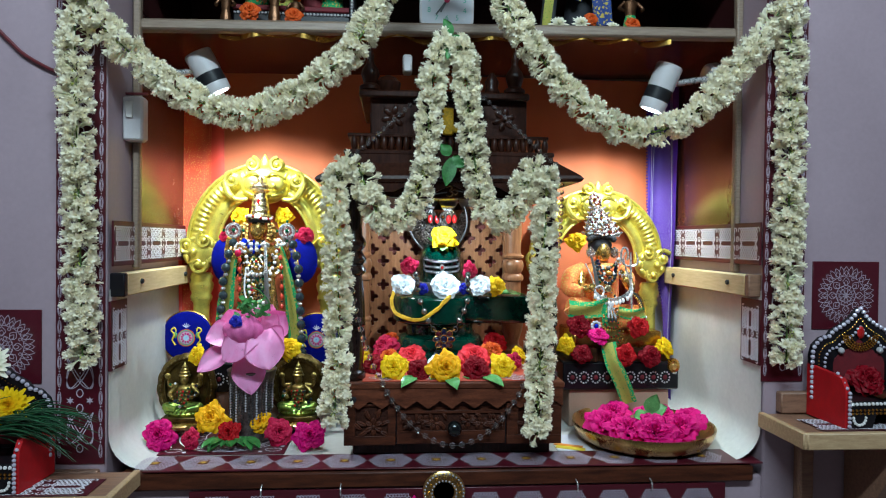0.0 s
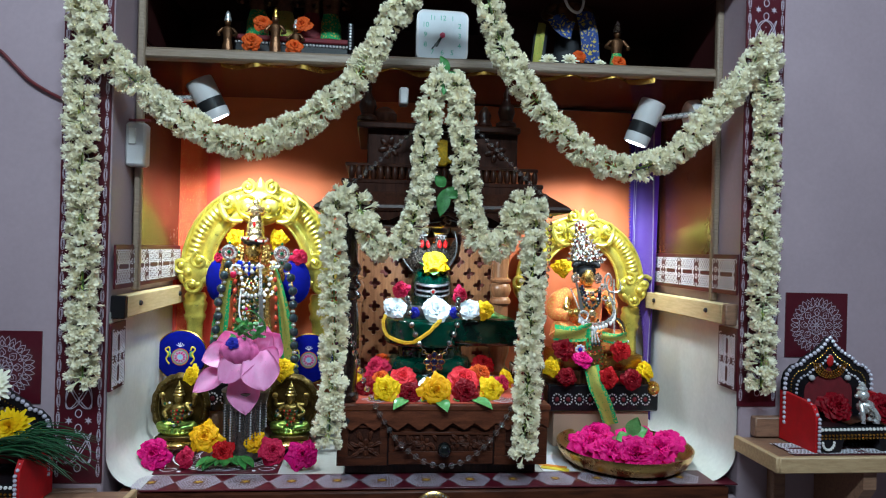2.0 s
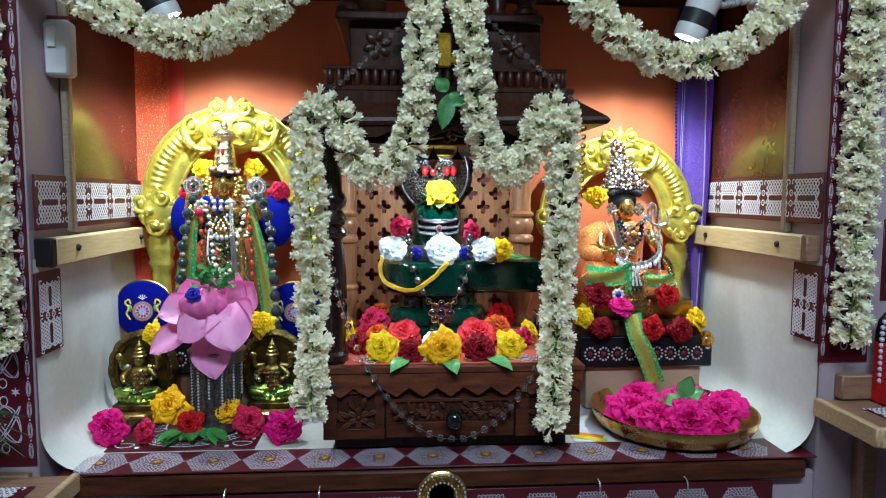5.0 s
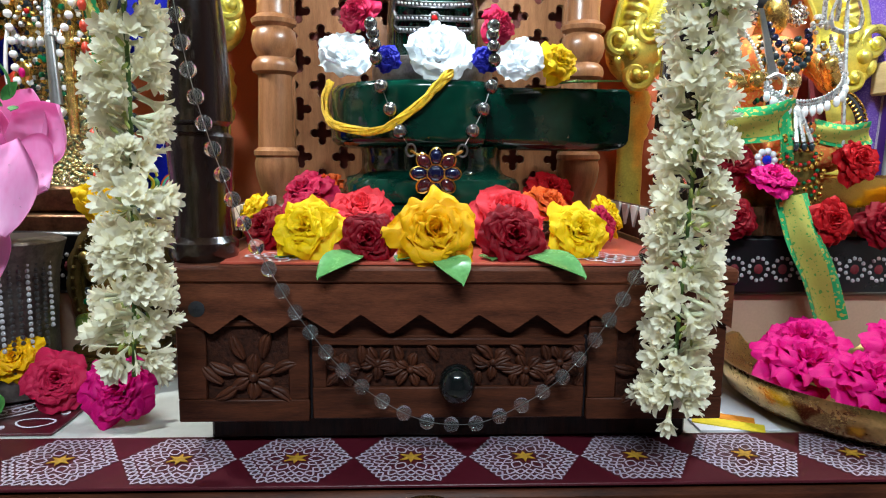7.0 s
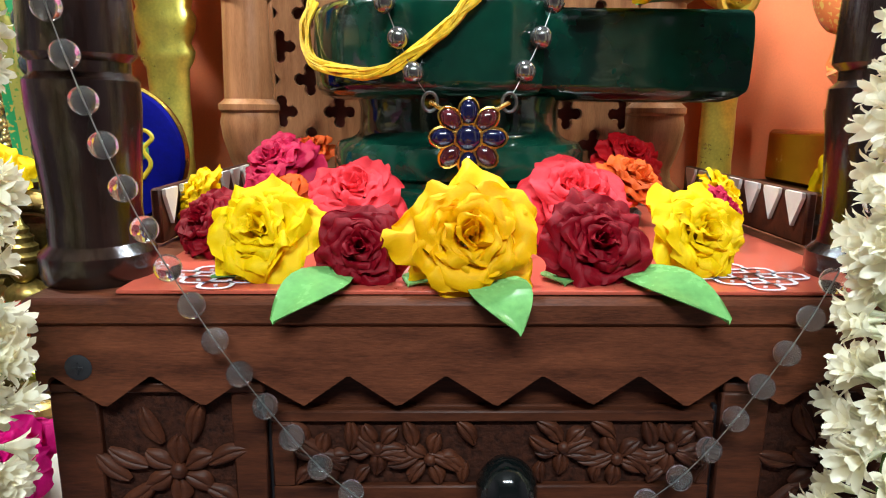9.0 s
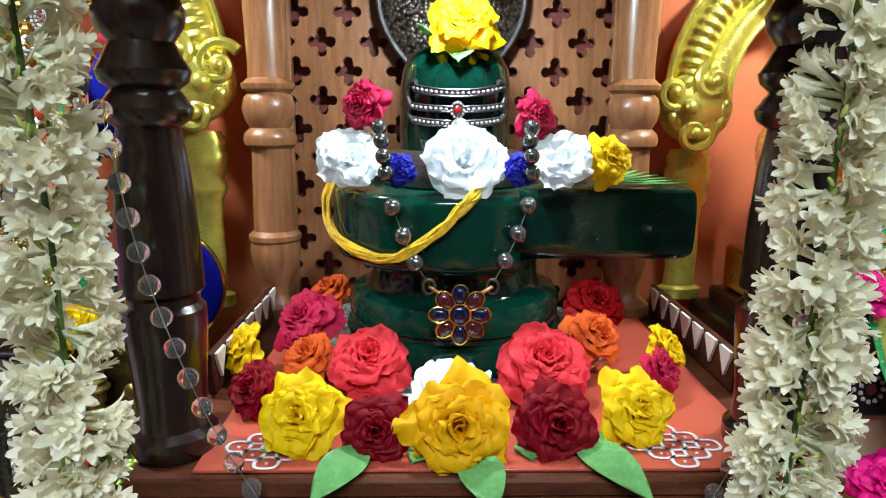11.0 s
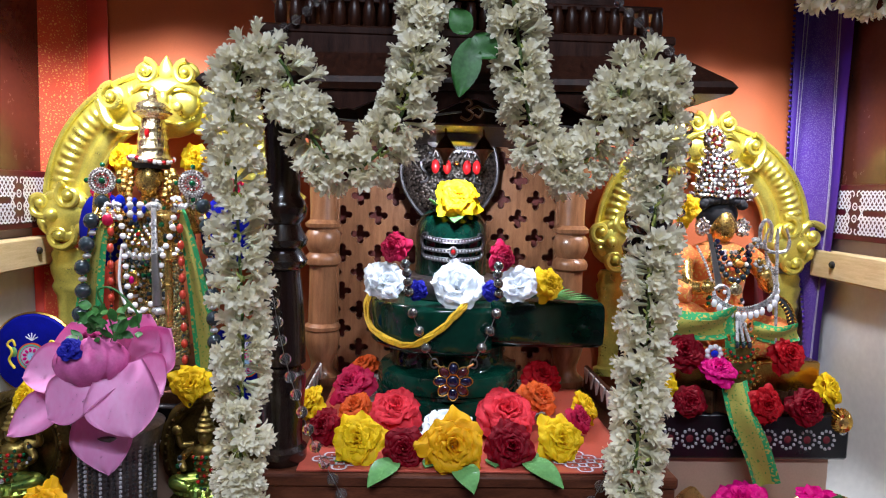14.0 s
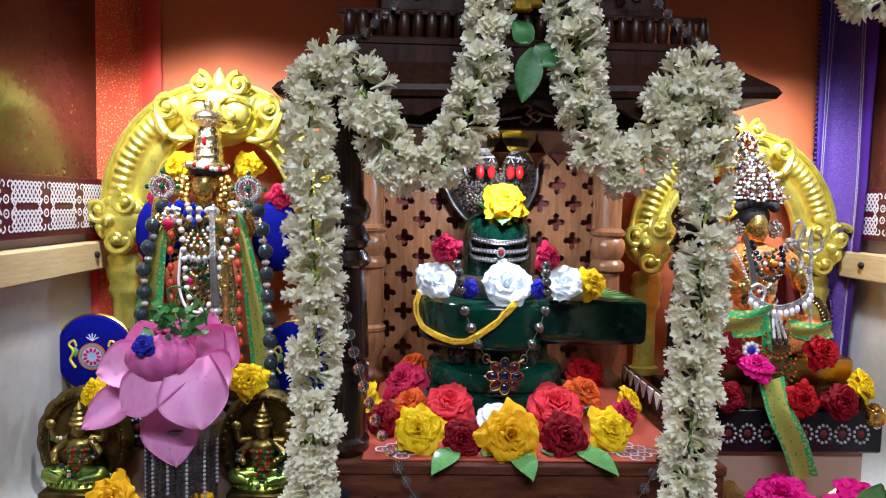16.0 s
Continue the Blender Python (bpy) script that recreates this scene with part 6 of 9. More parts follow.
# ---- jasmine garlands ----
def flower_template():
    """One long-throated blossom along z: narrow tube, six pointed petals flaring out, five shorter inner ones."""
    vs, fs = [], []
    def add(n, r, h0, h, w, turn):
        for k in range(n):
            a = 2 * math.pi * (k + turn) / n
            c, s = math.cos(a), math.sin(a)
            b = len(vs)
            for t, q, lift in ((0.10, 0.40, 0.0), (0.32, 0.84, 0.46), (0.55, 1.0, 0.74), (0.80, 0.66, 0.96), (1.0, 0.06, 1.04)):
                for e in (-1, 0, 1):
                    x, y, z = r * t, e * q * w / 2, h0 + h * lift + abs(e) * 0.16 * w * q
                    vs.append((x * c - y * s, x * s + y * c, z))
            for j in range(4):
                for i in range(2):
                    fs.append((b + 3 * j + i, b + 3 * j + 3 + i, b + 3 * j + 4 + i, b + 3 * j + 1 + i))
    add(6, 0.0094, 0.0, 0.0088, 0.0052, 0)
    add(5, 0.0056, 0.001, 0.0112, 0.0046, 0.4)
    b = len(vs)
    for z, r in ((-0.009, 0.0012), (0.0012, 0.0022)):
        vs.extend([(r * math.cos(a), r * math.sin(a), z) for a in (0, 1.57, 3.14, 4.71)])
    fs.extend([(b + i, b + (i + 1) % 4, b + 4 + (i + 1) % 4, b + 4 + i) for i in range(4)])
    return np.array(vs), fs


TV, TF = flower_template()
Y = Vector((0, -1, 0))


def garland(name, lines, radius, label, seed, per_metre=1120):
    """Blossoms tied on both sides of a string, throats inward, so that the string and calyxes show between them."""
    rnd = np.random.RandomState(seed)
    ob = thing(name, lines[0][0], label, "garland", "jasmine garlands")
    core, bits = Mesh(), Mesh()
    verts, faces, n = [], [], 0
    for pts in lines:
        line = spaced(curve(pts, 14), 0.004)
        core.tube(line[::2], radius * 0.06, 7)
        for k in range(int(len(line) * 0.004 * 190)):
            q = rnd.rand() * (len(line) - 2)
            p = line[int(q)] + Vector((rnd.normal(0, 0.3), -0.55 - 0.3 * rnd.rand(), rnd.normal(0, 0.3))) * radius * 0.50
            bits.ball(p, rnd.uniform(0.0008, 0.0014), 6, (1, 0.8, 2.6), Matrix.Rotation(rnd.uniform(-1.2, 1.2), 4, "Y"))
        count = int(len(line) * 0.004 * per_metre)
        for k in range(count):
            q = rnd.rand() * (len(line) - 2)
            i = int(q)
            p = line[i].lerp(line[i + 1], q - i)
            d = (line[i + 1] - line[i]).normalized()
            side = d.cross(Y).normalized() * (1 if k % 2 else -1)
            lump = 0.92 + 0.26 * noise.noise((p * 45) + Vector((seed, 0, 0)))
            b = rnd.uniform(-1.15, 1.55)
            w = (side * math.cos(b) + Y * math.sin(b) + d * rnd.normal(-0.15, 0.45)).normalized()
            size = rnd.uniform(0.76, 1.08)
            e = w.orthogonal().normalized()
            f = w.cross(e)
            sp = rnd.rand() * 6.28
            e, f = e * math.cos(sp) + f * math.sin(sp), f * math.cos(sp) - e * math.sin(sp)
            c = p + w * (radius * lump * rnd.uniform(0.46, 0.74))
            opened = rnd.uniform(0.72, 1.08) if k % 7 else 0.30
            R = np.array((np.array(e) * opened, np.array(f) * opened, np.array(w) * rnd.uniform(0.8, 1.2)))
            verts.append((TV * size) @ R + np.array(c))
            faces.append(n)
            n += len(TV)
    allv = np.concatenate(verts)
    fl = Mesh()
    fl.v = [tuple(p) for p in allv]
    fl.f = [tuple(i + o for i in q) for o in faces for q in TF]
    fl.k = ([0] * (len(TF) - 4) + [1] * 4) * len(faces)
    tagged(fl.make("blossoms", ["jasmine", "throat"], ob, "dense creamy white jasmine blossoms", smooth=179), kind="stuff")
    core.make("stem_core", "stem", ob, "dark green stems and string")
    tagged(bits.make("calyx", "calyx", ob, "yellow-green calyxes between the blossoms"), kind="stuff")
    return ob


GY = 0.998
garland("jasmine_garland", [[(-0.374, GY, 1.752), (-0.372, GY, 1.60), (-0.366, GY, 1.40), (-0.362, GY, 1.25), (-0.360, GY, 1.172)],
                            [(-0.374, GY, 1.752), (-0.350, GY - 0.006, 1.705), (-0.325, GY, 1.663), (-0.257, GY, 1.604), (-0.192, GY, 1.563), (-0.127, GY, 1.548), (-0.040, GY, 1.584), (0.038, GY, 1.660), (0.090, GY, 1.753), (0.121, GY, 1.800), (0.165, GY, 1.86)]],
        0.0242, "thick white jasmine garland hung down and in a swag", 1)
garland("jasmine_garland", [[(0.724, GY, 1.755), (0.727, GY, 1.60), (0.727, GY, 1.35), (0.727, GY, 1.165)],
                            [(0.20, GY, 1.86), (0.240, GY, 1.806), (0.273, GY, 1.715), (0.330, GY, 1.635), (0.388, GY, 1.574), (0.473, GY, 1.533), (0.559, GY, 1.559), (0.646, GY, 1.646), (0.69, GY - 0.006, 1.71), (0.724, GY, 1.757)]],
        0.0236, "thick white jasmine garland hung down and in a swag", 2)
TY = 1.024
garland("jasmine_garland", [[(0.180, TY, 1.675), (0.162, TY, 1.645), (0.152, TY, 1.570), (0.147, TY, 1.486), (0.129, TY, 1.420), (0.094, TY, 1.388), (0.062, TY, 1.419), (0.045, TY, 1.466), (0.022, TY, 1.476), (0.006, TY, 1.440), (0.009, TY, 1.35), (0.013, TY, 1.253), (0.011, TY, 1.15), (0.007, TY, 1.066)],
                            [(0.186, TY, 1.675), (0.207, TY, 1.642), (0.213, TY, 1.562), (0.224, TY, 1.488), (0.238, TY, 1.422), (0.270, TY, 1.394), (0.295, TY, 1.428), (0.313, TY, 1.470), (0.338, TY, 1.470), (0.338, TY, 1.396), (0.334, TY, 1.208), (0.331, TY, 1.12), (0.329, TY, 1.045)]],
        0.0218, "white jasmine garland draped over the shrine front", 3)

# ---- gilded arches behind the figures ----
def scroll(mesh, c, r, turns, start, y, thick, sign=1):
    """A raised spiral scroll."""
    n = int(18 * turns)
    pts, rad = [], []
    for i in range(n + 1):
        t = i / n
        a = start + sign * turns * 2 * math.pi * t
        q = r * (1 - 0.85 * t)
        pts.append((c[0] + q * math.cos(a), y - 0.004 * t, c[1] + q * math.sin(a)))
        rad.append(thick * (1 - 0.35 * t))
    mesh.tube(pts, rad, 8)
    mesh.ball((c[0], y - 0.004, c[1]), thick * 1.2, 8)


def arch(cx, y, zc, rx, rz, band, foot, crest, label):
    ob = thing("gilded_arch", (cx, y, foot), label, "arch", "gilded arches")
    ridges = 46
    def fn(u, v):
        a = math.pi * (1.03 - 1.06 * u)
        k = 1 - v
        w = band * k
        relief = 0.010 * math.sin(math.pi * min(1, max(0, (v - 0.02) / 0.6))) if v < 0.62 else 0.006 * math.sin(math.pi * (v - 0.62) / 0.38) + 0.001
        if 0.10 < v < 0.52:
            relief += 0.0030 * (0.5 + 0.5 * math.sin(u * ridges * 2 * math.pi))
        if 0.66 < v < 0.74:
            relief += 0.0012 * (0.5 + 0.5 * math.sin(u * 110 * 2 * math.pi))
        rr = 1 - (band / rx) * v
        return (cx + rx * rr * math.cos(a), y - relief, zc + (rz - band * v) * math.sin(a))
    Mesh().grid(fn, 281, 24).make("arch_band", "gold", ob, smooth=80)
    Mesh().slab(lambda u, v: (cx + (rx - band * v) * math.cos(math.pi * (1.03 - 1.06 * u)), y + 0.001, zc + (rz - band * v) * math.sin(math.pi * (1.03 - 1.06 * u))), 61, 2, (0, 0.006, 0)).make("arch_back", "gold", ob)
    Mesh().tube([(cx + (rx + 0.002) * math.cos(math.pi * (1.03 - 1.06 * i / 60)), y - 0.002, zc + (rz + 0.002) * math.sin(math.pi * (1.03 - 1.06 * i / 60))) for i in range(61)], 0.0035, 8).make("outer_rim", "gold", ob)
    Mesh().tube([(cx + (rx - band) * math.cos(math.pi * (1.03 - 1.06 * i / 60)), y - 0.002, zc + (rz - band) * math.sin(math.pi * (1.03 - 1.06 * i / 60))) for i in range(61)], 0.003, 8).make("inner_rim", "gold", ob)
    # crest: a broad mask-like boss under two scrolls and a pointed bud, with a scroll and tail on each side
    s, top = crest, zc + rz + 0.0195
    zf = top - 1.24 * s
    cr = Mesh()
    cr.ball((cx, y - 0.006, zf), s, 22, (1.02, 0.34, 0.80))
    cr.ball((cx, y - 0.004, zf + 0.62 * s), 0.66 * s, 16, (1.05, 0.26, 0.62))
    cr.ball((cx, y - 0.020, zf + 0.12 * s), 0.20 * s, 12, (0.75, 0.7, 1.3))
    for sg in (-1, 1):
        cr.ball((cx + sg * 0.46 * s, y - 0.016, zf + 0.05 * s), 0.40 * s, 16, (1, 0.45, 0.95))
        cr.ball((cx + sg * 0.42 * s, y - 0.032, zf - 0.06 * s), 0.13 * s, 10, (1, 0.6, 1))
        cr.tube(curve([(cx + sg * 0.10 * s, y - 0.022, zf + 0.30 * s), (cx + sg * 0.42 * s, y - 0.027, zf + 0.46 * s), (cx + sg * 0.80 * s, y - 0.018, zf + 0.28 * s)], 6), 0.055 * s, 8)
        cr.tube(curve([(cx + sg * 0.05 * s, y - 0.020, zf - 0.42 * s), (cx + sg * 0.38 * s, y - 0.024, zf - 0.48 * s), (cx + sg * 0.74 * s, y - 0.016, zf - 0.30 * s)], 6), 0.06 * s, 8)
        cr.ball((cx + sg * 0.50 * s, y - 0.006, zf + 0.82 * s), 0.30 * s, 14, (1, 0.4, 1))
        scroll(cr, (cx + sg * 0.50 * s, zf + 0.82 * s), 0.30 * s, 1.5, math.pi / 2, y - 0.013, 0.085 * s, sg)
        cr.ball((cx + sg * 1.30 * s, y - 0.008, zf + 0.16 * s), 0.34 * s, 14, (1, 0.4, 1))
        scroll(cr, (cx + sg * 1.30 * s, zf + 0.16 * s), 0.34 * s, 1.4, math.pi / 2, y - 0.016, 0.095 * s, -sg)
        cr.tube(curve([(cx + sg * 1.62 * s, y - 0.014, zf + 0.10 * s), (cx + sg * 1.42 * s, y - 0.018, zf - 0.40 * s), (cx + sg * 1.10 * s, y - 0.016, zf - 0.62 * s), (cx + sg * 0.72 * s, y - 0.010, zf - 0.60 * s)], 7), [0.14 * s] * 11 + [0.09 * s] * 11, 8)
    cr.lathe((cx, y - 0.010, zf + 0.50 * s), [(0.05 * s, 0), (0.19 * s, 0.16 * s), (0.22 * s, 0.32 * s), (0.15 * s, 0.54 * s), (0.05 * s, 0.70 * s), (0.0005, 0.75 * s)], 14, None, (1, 0.55))
    cr.make("crest", "gold", ob, "embossed scrolled crest")
    for sg in (-1, 1):
        bx = cx + sg * (rx - band * 0.42)
        b = Mesh().ball((bx, y - 0.006, zc - 0.012), band * 0.62, 18, (1.0, 0.42, 0.95))
        b.ball((bx + sg * band * 0.18, y - 0.020, zc - 0.012), band * 0.15, 8)
        boss = b.make("side_boss", "gold", ob, "embossed side boss with scrolls")
        for ox, oz, rr, st0, dy, th, tw in ((0.42, 0.002, 0.34, 0.6, 0.014, 0.09, 1), (-0.18, 0.012, 0.28, 2.0, 0.018, 0.08, -1), (0.05, -band * 0.62, 0.34, 1.0, 0.014, 0.09, 1)):
            sc = Mesh()
            scroll(sc, (bx + sg * band * ox, zc + oz), band * rr, 1.3, st0, y - dy, band * th, sg * tw)
            sc.make("scroll", "gold", boss)
        for k in range(9):
            a = math.pi * (0.15 + 1.7 * k / 8)
            Mesh().ball((bx + sg * band * 0.44 * math.cos(a), y - 0.016, zc - 0.012 + band * 0.44 * math.sin(a)), band * 0.11, 8, (1, 0.5, 1.5), Matrix.Rotation(-a * sg, 4, "Y")).make("leaf_relief", "gold", boss)
        lz = zc - band * 0.9
        h = lz - foot
        prof = [(0.55, 0), (0.62, 0.02), (0.62, 0.07), (0.46, 0.09), (0.42, 0.2), (0.44, 0.3), (0.42, 0.5), (0.45, 0.62), (0.56, 0.66), (0.60, 0.70), (0.52, 0.74), (0.62, 0.80), (0.66, 0.86), (0.56, 0.90), (0.62, 0.95), (0.50, 1.0)]
        Mesh().lathe((bx, y, foot), [(r * band * 0.62, z * h) for r, z in prof], 20, None, (1, 0.5)).make("column", "gold", ob, "embossed gilt column")
    return ob


arch(-0.163, 1.352, 1.345, 0.152, 0.166, 0.060, 1.13, 0.049, "tall gilded arch embossed with ridges behind the standing figure")
arch(0.532, 1.380, 1.325, 0.142, 0.146, 0.056, 1.13, 0.043, "gilded arch embossed with ridges behind the seated figure")

# ---- plinths with pearl work ----
for cx, w in ((-0.170, 0.232), (0.537, 0.228)):
    pl = thing("pearl_plinth", (cx, 1.30, SILL + 0.004), "black plinth with pearl-worked arches on a tan block", "plinth", "pearl plinths")
    Mesh().box((cx, 1.305, SILL + 0.040), (w - 0.03, 0.14, 0.072), 0.002).make("block", "tan", pl, "plain tan wooden block")
    Mesh().box((cx, 1.300, 1.104), (w, 0.152, 0.054), 0.003).make("body", "black", pl)
    Mesh().box((cx, 1.302, 1.137), (w - 0.035, 0.14, 0.016), 0.002).make("upper_step", "bronze", pl, "dark bronze upper step")
    for k in range(9):
        px = cx - w * 0.42 + w * 0.8 * k / 8
        ring = Mesh()
        for i in range(11):
            a = 2 * math.pi * i / 11
            ring.ball((px + 0.0088 * math.cos(a), 1.2238, 1.101 + 0.0105 * math.sin(a)), 0.0020, 6)
        tagged(ring.make("pearl_ring", "greypearl", pl, "ring of small pearls"), kind="stuff")
        Mesh().ball((px, 1.2245, 1.101), 0.0050, 8, (1, 0.35, 1)).make("red_boss", "darkred", pl)
    Mesh().lathe((cx + w * 0.46, 1.2245, 1.112), [(0.005, 0), (0.005, 0.001), (0.002, 0.002)], 10, Matrix.Rotation(radians(90), 4, "X")).make("screw", "silver", pl)
Mesh().box((0.537, 1.305, 1.166), (0.175, 0.12, 0.042), 0.003).make("seat_block", "goldbead", at=(0.537, 1.305, 1.145))
tagged(bpy.data.objects["seat_block"], "gilt stepped seat block under the seated figure", "block")
drape = Mesh()
drape.slab(lambda u, v: (0.455 + 0.165 * u, 1.2235 + 0.004 * math.sin(u * 60), 1.132 + 0.026 * v), 80, 3, (0, 0.002, 0))
tagged(drape.make("pleated_cloth", "bronze", at=(0.53, 1.23, 1.132)), "pleated bronze cloth round the plinth step", "cloth")
Mesh().box((-0.170, 1.305, 1.157), (0.15, 0.11, 0.024), 0.003).make("foot_block", "bronze", at=(-0.17, 1.305, 1.145))
tagged(bpy.data.objects["foot_block"], "dark bronze base block under the standing figure", "block")

# ---- the standing figure: one plain statue ----
def limb(mesh, pts, radii, n=10):
    line = curve(pts, 6)
    rad = []
    for i in range(len(line)):
        q = i / (len(line) - 1) * (len(radii) - 1)
        k = min(int(q), len(radii) - 2)
        rad.append(radii[k] + (radii[k + 1] - radii[k]) * (q - k))
    mesh.tube(line, rad, n)


SXL, SYL = -0.166, 1.298
st = Mesh()
st.use(1).lathe((SXL, SYL, 1.168), [(0.044, 0), (0.043, 0.03), (0.038, 0.07), (0.034, 0.10), (0.031, 0.118)], 28, None, (1, 0.6))
st.use(0).lathe((SXL, SYL, 1.284), [(0.031, 0), (0.030, 0.018), (0.035, 0.038), (0.038, 0.052), (0.030, 0.064), (0.013, 0.070), (0.012, 0.080)], 28, None, (1, 0.6))
st.ball((SXL, SYL - 0.002, 1.378), 0.0185, 18, (0.88, 0.95, 1.12))
st.use(3).lathe((SXL + 0.001, SYL, 1.389), [(0.0190, 0.003), (0.0215, 0.006), (0.0215, 0.012)], 24)
CROWN = [(0.0225, 0), (0.0235, 0.005), (0.0205, 0.009), (0.0185, 0.011), (0.0180, 0.016), (0.0190, 0.0175), (0.0178, 0.019), (0.0168, 0.026), (0.0178, 0.0275), (0.0166, 0.029), (0.0152, 0.038), (0.0160, 0.0395), (0.0146, 0.041), (0.0132, 0.048), (0.0125, 0.051), (0.0165, 0.054), (0.0195, 0.058), (0.0190, 0.062), (0.0202, 0.064), (0.0170, 0.069), (0.0100, 0.073), (0.0055, 0.075), (0.0070, 0.079), (0.0040, 0.083), (0.0008, 0.088)]
st.use(2).lathe((SXL + 0.003, SYL, 1.398), CROWN, 26)
for k in range(30):
    a = 2 * math.pi * k / 30
    st.use(4 if k % 3 == 0 else 5).ball((SXL + 0.001 + 0.0240 * math.cos(a), SYL + 0.0240 * math.sin(a), 1.4015 + 0.003 * math.sin(a * 2)), 0.0030, 7)
    st.use(2).ball((SXL + 0.003 + 0.0200 * math.cos(a), SYL + 0.0200 * math.sin(a), 1.4565), 0.0016, 5)
st.use(4).ball((SXL + 0.003, SYL - 0.0172, 1.432), 0.0036, 9, (0.8, 0.6, 1.5))
for sg in (-1, 1):
    st.use(0)
    limb(st, [(SXL + sg * 0.034, SYL, 1.334), (SXL + sg * 0.054, SYL - 0.004, 1.326), (SXL + sg * 0.052, SYL - 0.016, 1.346), (SXL + sg * 0.048, SYL - 0.022, 1.362)], [0.011, 0.010, 0.008, 0.007])
    limb(st, [(SXL + sg * 0.032, SYL - 0.006, 1.330), (SXL + sg * 0.048, SYL - 0.016, 1.306), (SXL + sg * 0.032, SYL - 0.040, 1.328 if sg < 0 else 1.296)], [0.011, 0.009, 0.007])
    for k in range(16):
        st.use(0).ball((SXL + sg * (0.026 + 0.006 * math.sin(k * 2.1)), SYL - 0.008 + 0.004 * math.cos(k * 1.7), 1.356 + 0.0022 * k), 0.0046, 7)
    st.ball((SXL + sg * 0.030, SYL - 0.004, 1.372), 0.010, 10, (0.8, 0.7, 1.5))
    st.use(2).lathe((SXL + sg * 0.014, SYL - 0.012, 1.163), [(0.012, 0), (0.011, 0.012), (0.008, 0.02)], 12, None, (0.8, 1.6))
ob = st.make("standing_statue", ["statuegold", "goldjewel", "crown", "darkhair", "redbead", "whitestone"], at=(SXL, SYL, 1.165))
tagged(ob, "gilt standing statue in a tall jewelled crown", "statue")

# emblems and blue cushions beside the standing figure
for x, z, r0 in ((-0.2055, 1.376, 0.0150), (-0.1055, 1.3755, 0.0155)):
    em = thing("disc_emblem", (x, 1.264, z - 0.026), "round silver emblem set with stones", "ornament", "disc emblems")
    rot = Matrix.Rotation(radians(90), 4, "X")
    Mesh().lathe((x, 1.264, z), [(r0, 0), (r0, 0.002), (r0 * 0.86, 0.003), (0.001, 0.0032)], 24, rot).make("disc", "jewel", em)
    if x > -0.15:
        Mesh().prism([(-r0 * 0.8, -r0 * 0.6), (r0 * 0.8, -r0 * 0.6), (r0 * 0.30, -r0 * 1.6), (0.0, -r0 * 1.9), (-r0 * 0.30, -r0 * 1.6)], lambda u, v, d: (x + u, 1.2625 + d, z + v), 0.003).make("shell_point", "jewel", em)
    for rr, cnt, mt, sz in ((r0 * 0.95, 30, "silver", 0.0012), (r0 * 0.74, 24, "whitestone", 0.0011), (r0 * 0.50, 14, "redbead", 0.0010)):
        for i in range(cnt):
            a = 2 * math.pi * i / cnt
            Mesh().ball((x + rr * math.cos(a), 1.2602, z + rr * math.sin(a)), sz, 6).make("stone", mt, em)
    Mesh().ball((x, 1.2600, z), 0.0036, 8, (1, 0.6, 1)).make("centre_stone", "emerald", em)
    for a in (0.0, math.pi / 2, math.pi, 1.5 * math.pi):
        Mesh().ball((x + (r0 + 0.0030) * math.cos(a), 1.263, z + (r0 + 0.0030) * math.sin(a)), 0.0030, 8).make("drop", "emerald", em)
    Mesh().tube([(x, 1.266, z - r0), (x * 0.97 - 0.005, 1.272, z - 0.034)], 0.004, 8).make("handle", "statuegold", em)
for x, w in ((-0.234, 0.042), (-0.086, 0.046)):
    m = Mesh().ball((x, 1.324, 1.318), 0.034, 16, (w / 0.034 / 2 + 0.25, 0.38, 1.35))
    tagged(m.make("blue_cushion", "blue", at=(x, 1.324, 1.27)), "royal blue velvet cushion behind the statue's shoulder", "cushion", "blue cushions")


def sash(pts, width, label, mats=("zari", "green"), normal=(0, -1, 0), taper=1.0):
    """A long cloth with a middle field and two borders."""
    line = spaced(curve(pts, 10), 0.004)
    ob = thing("sash", line[0], label, "sash", "silk sashes")
    n = Vector(normal)
    def strip(a, b, lift):
        def fn(u, v):
            i = min(int(v * (len(line) - 1)), len(line) - 2)
            p = line[i].lerp(line[i + 1], v * (len(line) - 1) - i)
            d = (line[i + 1] - line[i]).normalized()
            s = d.cross(n).normalized()
            q = a + (b - a) * u
            w = width * (taper + (1 - taper) * min(1, v * 1.5))
            return p + s * w * q + n * (lift + 0.14 * w * math.cos(q * 6 + v * 3))
        return fn
    k = max(8, len(line) // 2)
    Mesh().slab(strip(-0.24, 0.34, 0.0006), 6, k, n * -0.0010).make("field", mats[0], ob)
    Mesh().slab(strip(-0.5, -0.24, 0), 4, k, n * -0.0010).make("border", mats[1], ob)
    Mesh().slab(strip(0.34, 0.5, 0), 3, k, n * -0.0010).make("border", mats[1], ob)
    return ob


sash([(-0.196, 1.262, 1.342), (-0.204, 1.254, 1.320), (-0.211, 1.252, 1.28), (-0.217, 1.252, 1.234), (-0.220, 1.252, 1.19)], 0.030, "green silk sash with a gold field over the statue's arm", taper=0.30)
sash([(-0.122, 1.262, 1.350), (-0.113, 1.254, 1.330), (-0.101, 1.250, 1.28), (-0.090, 1.250, 1.215), (-0.082, 1.248, 1.150)], 0.027, "green silk sash with a gold field over the statue's arm", taper=0.35)


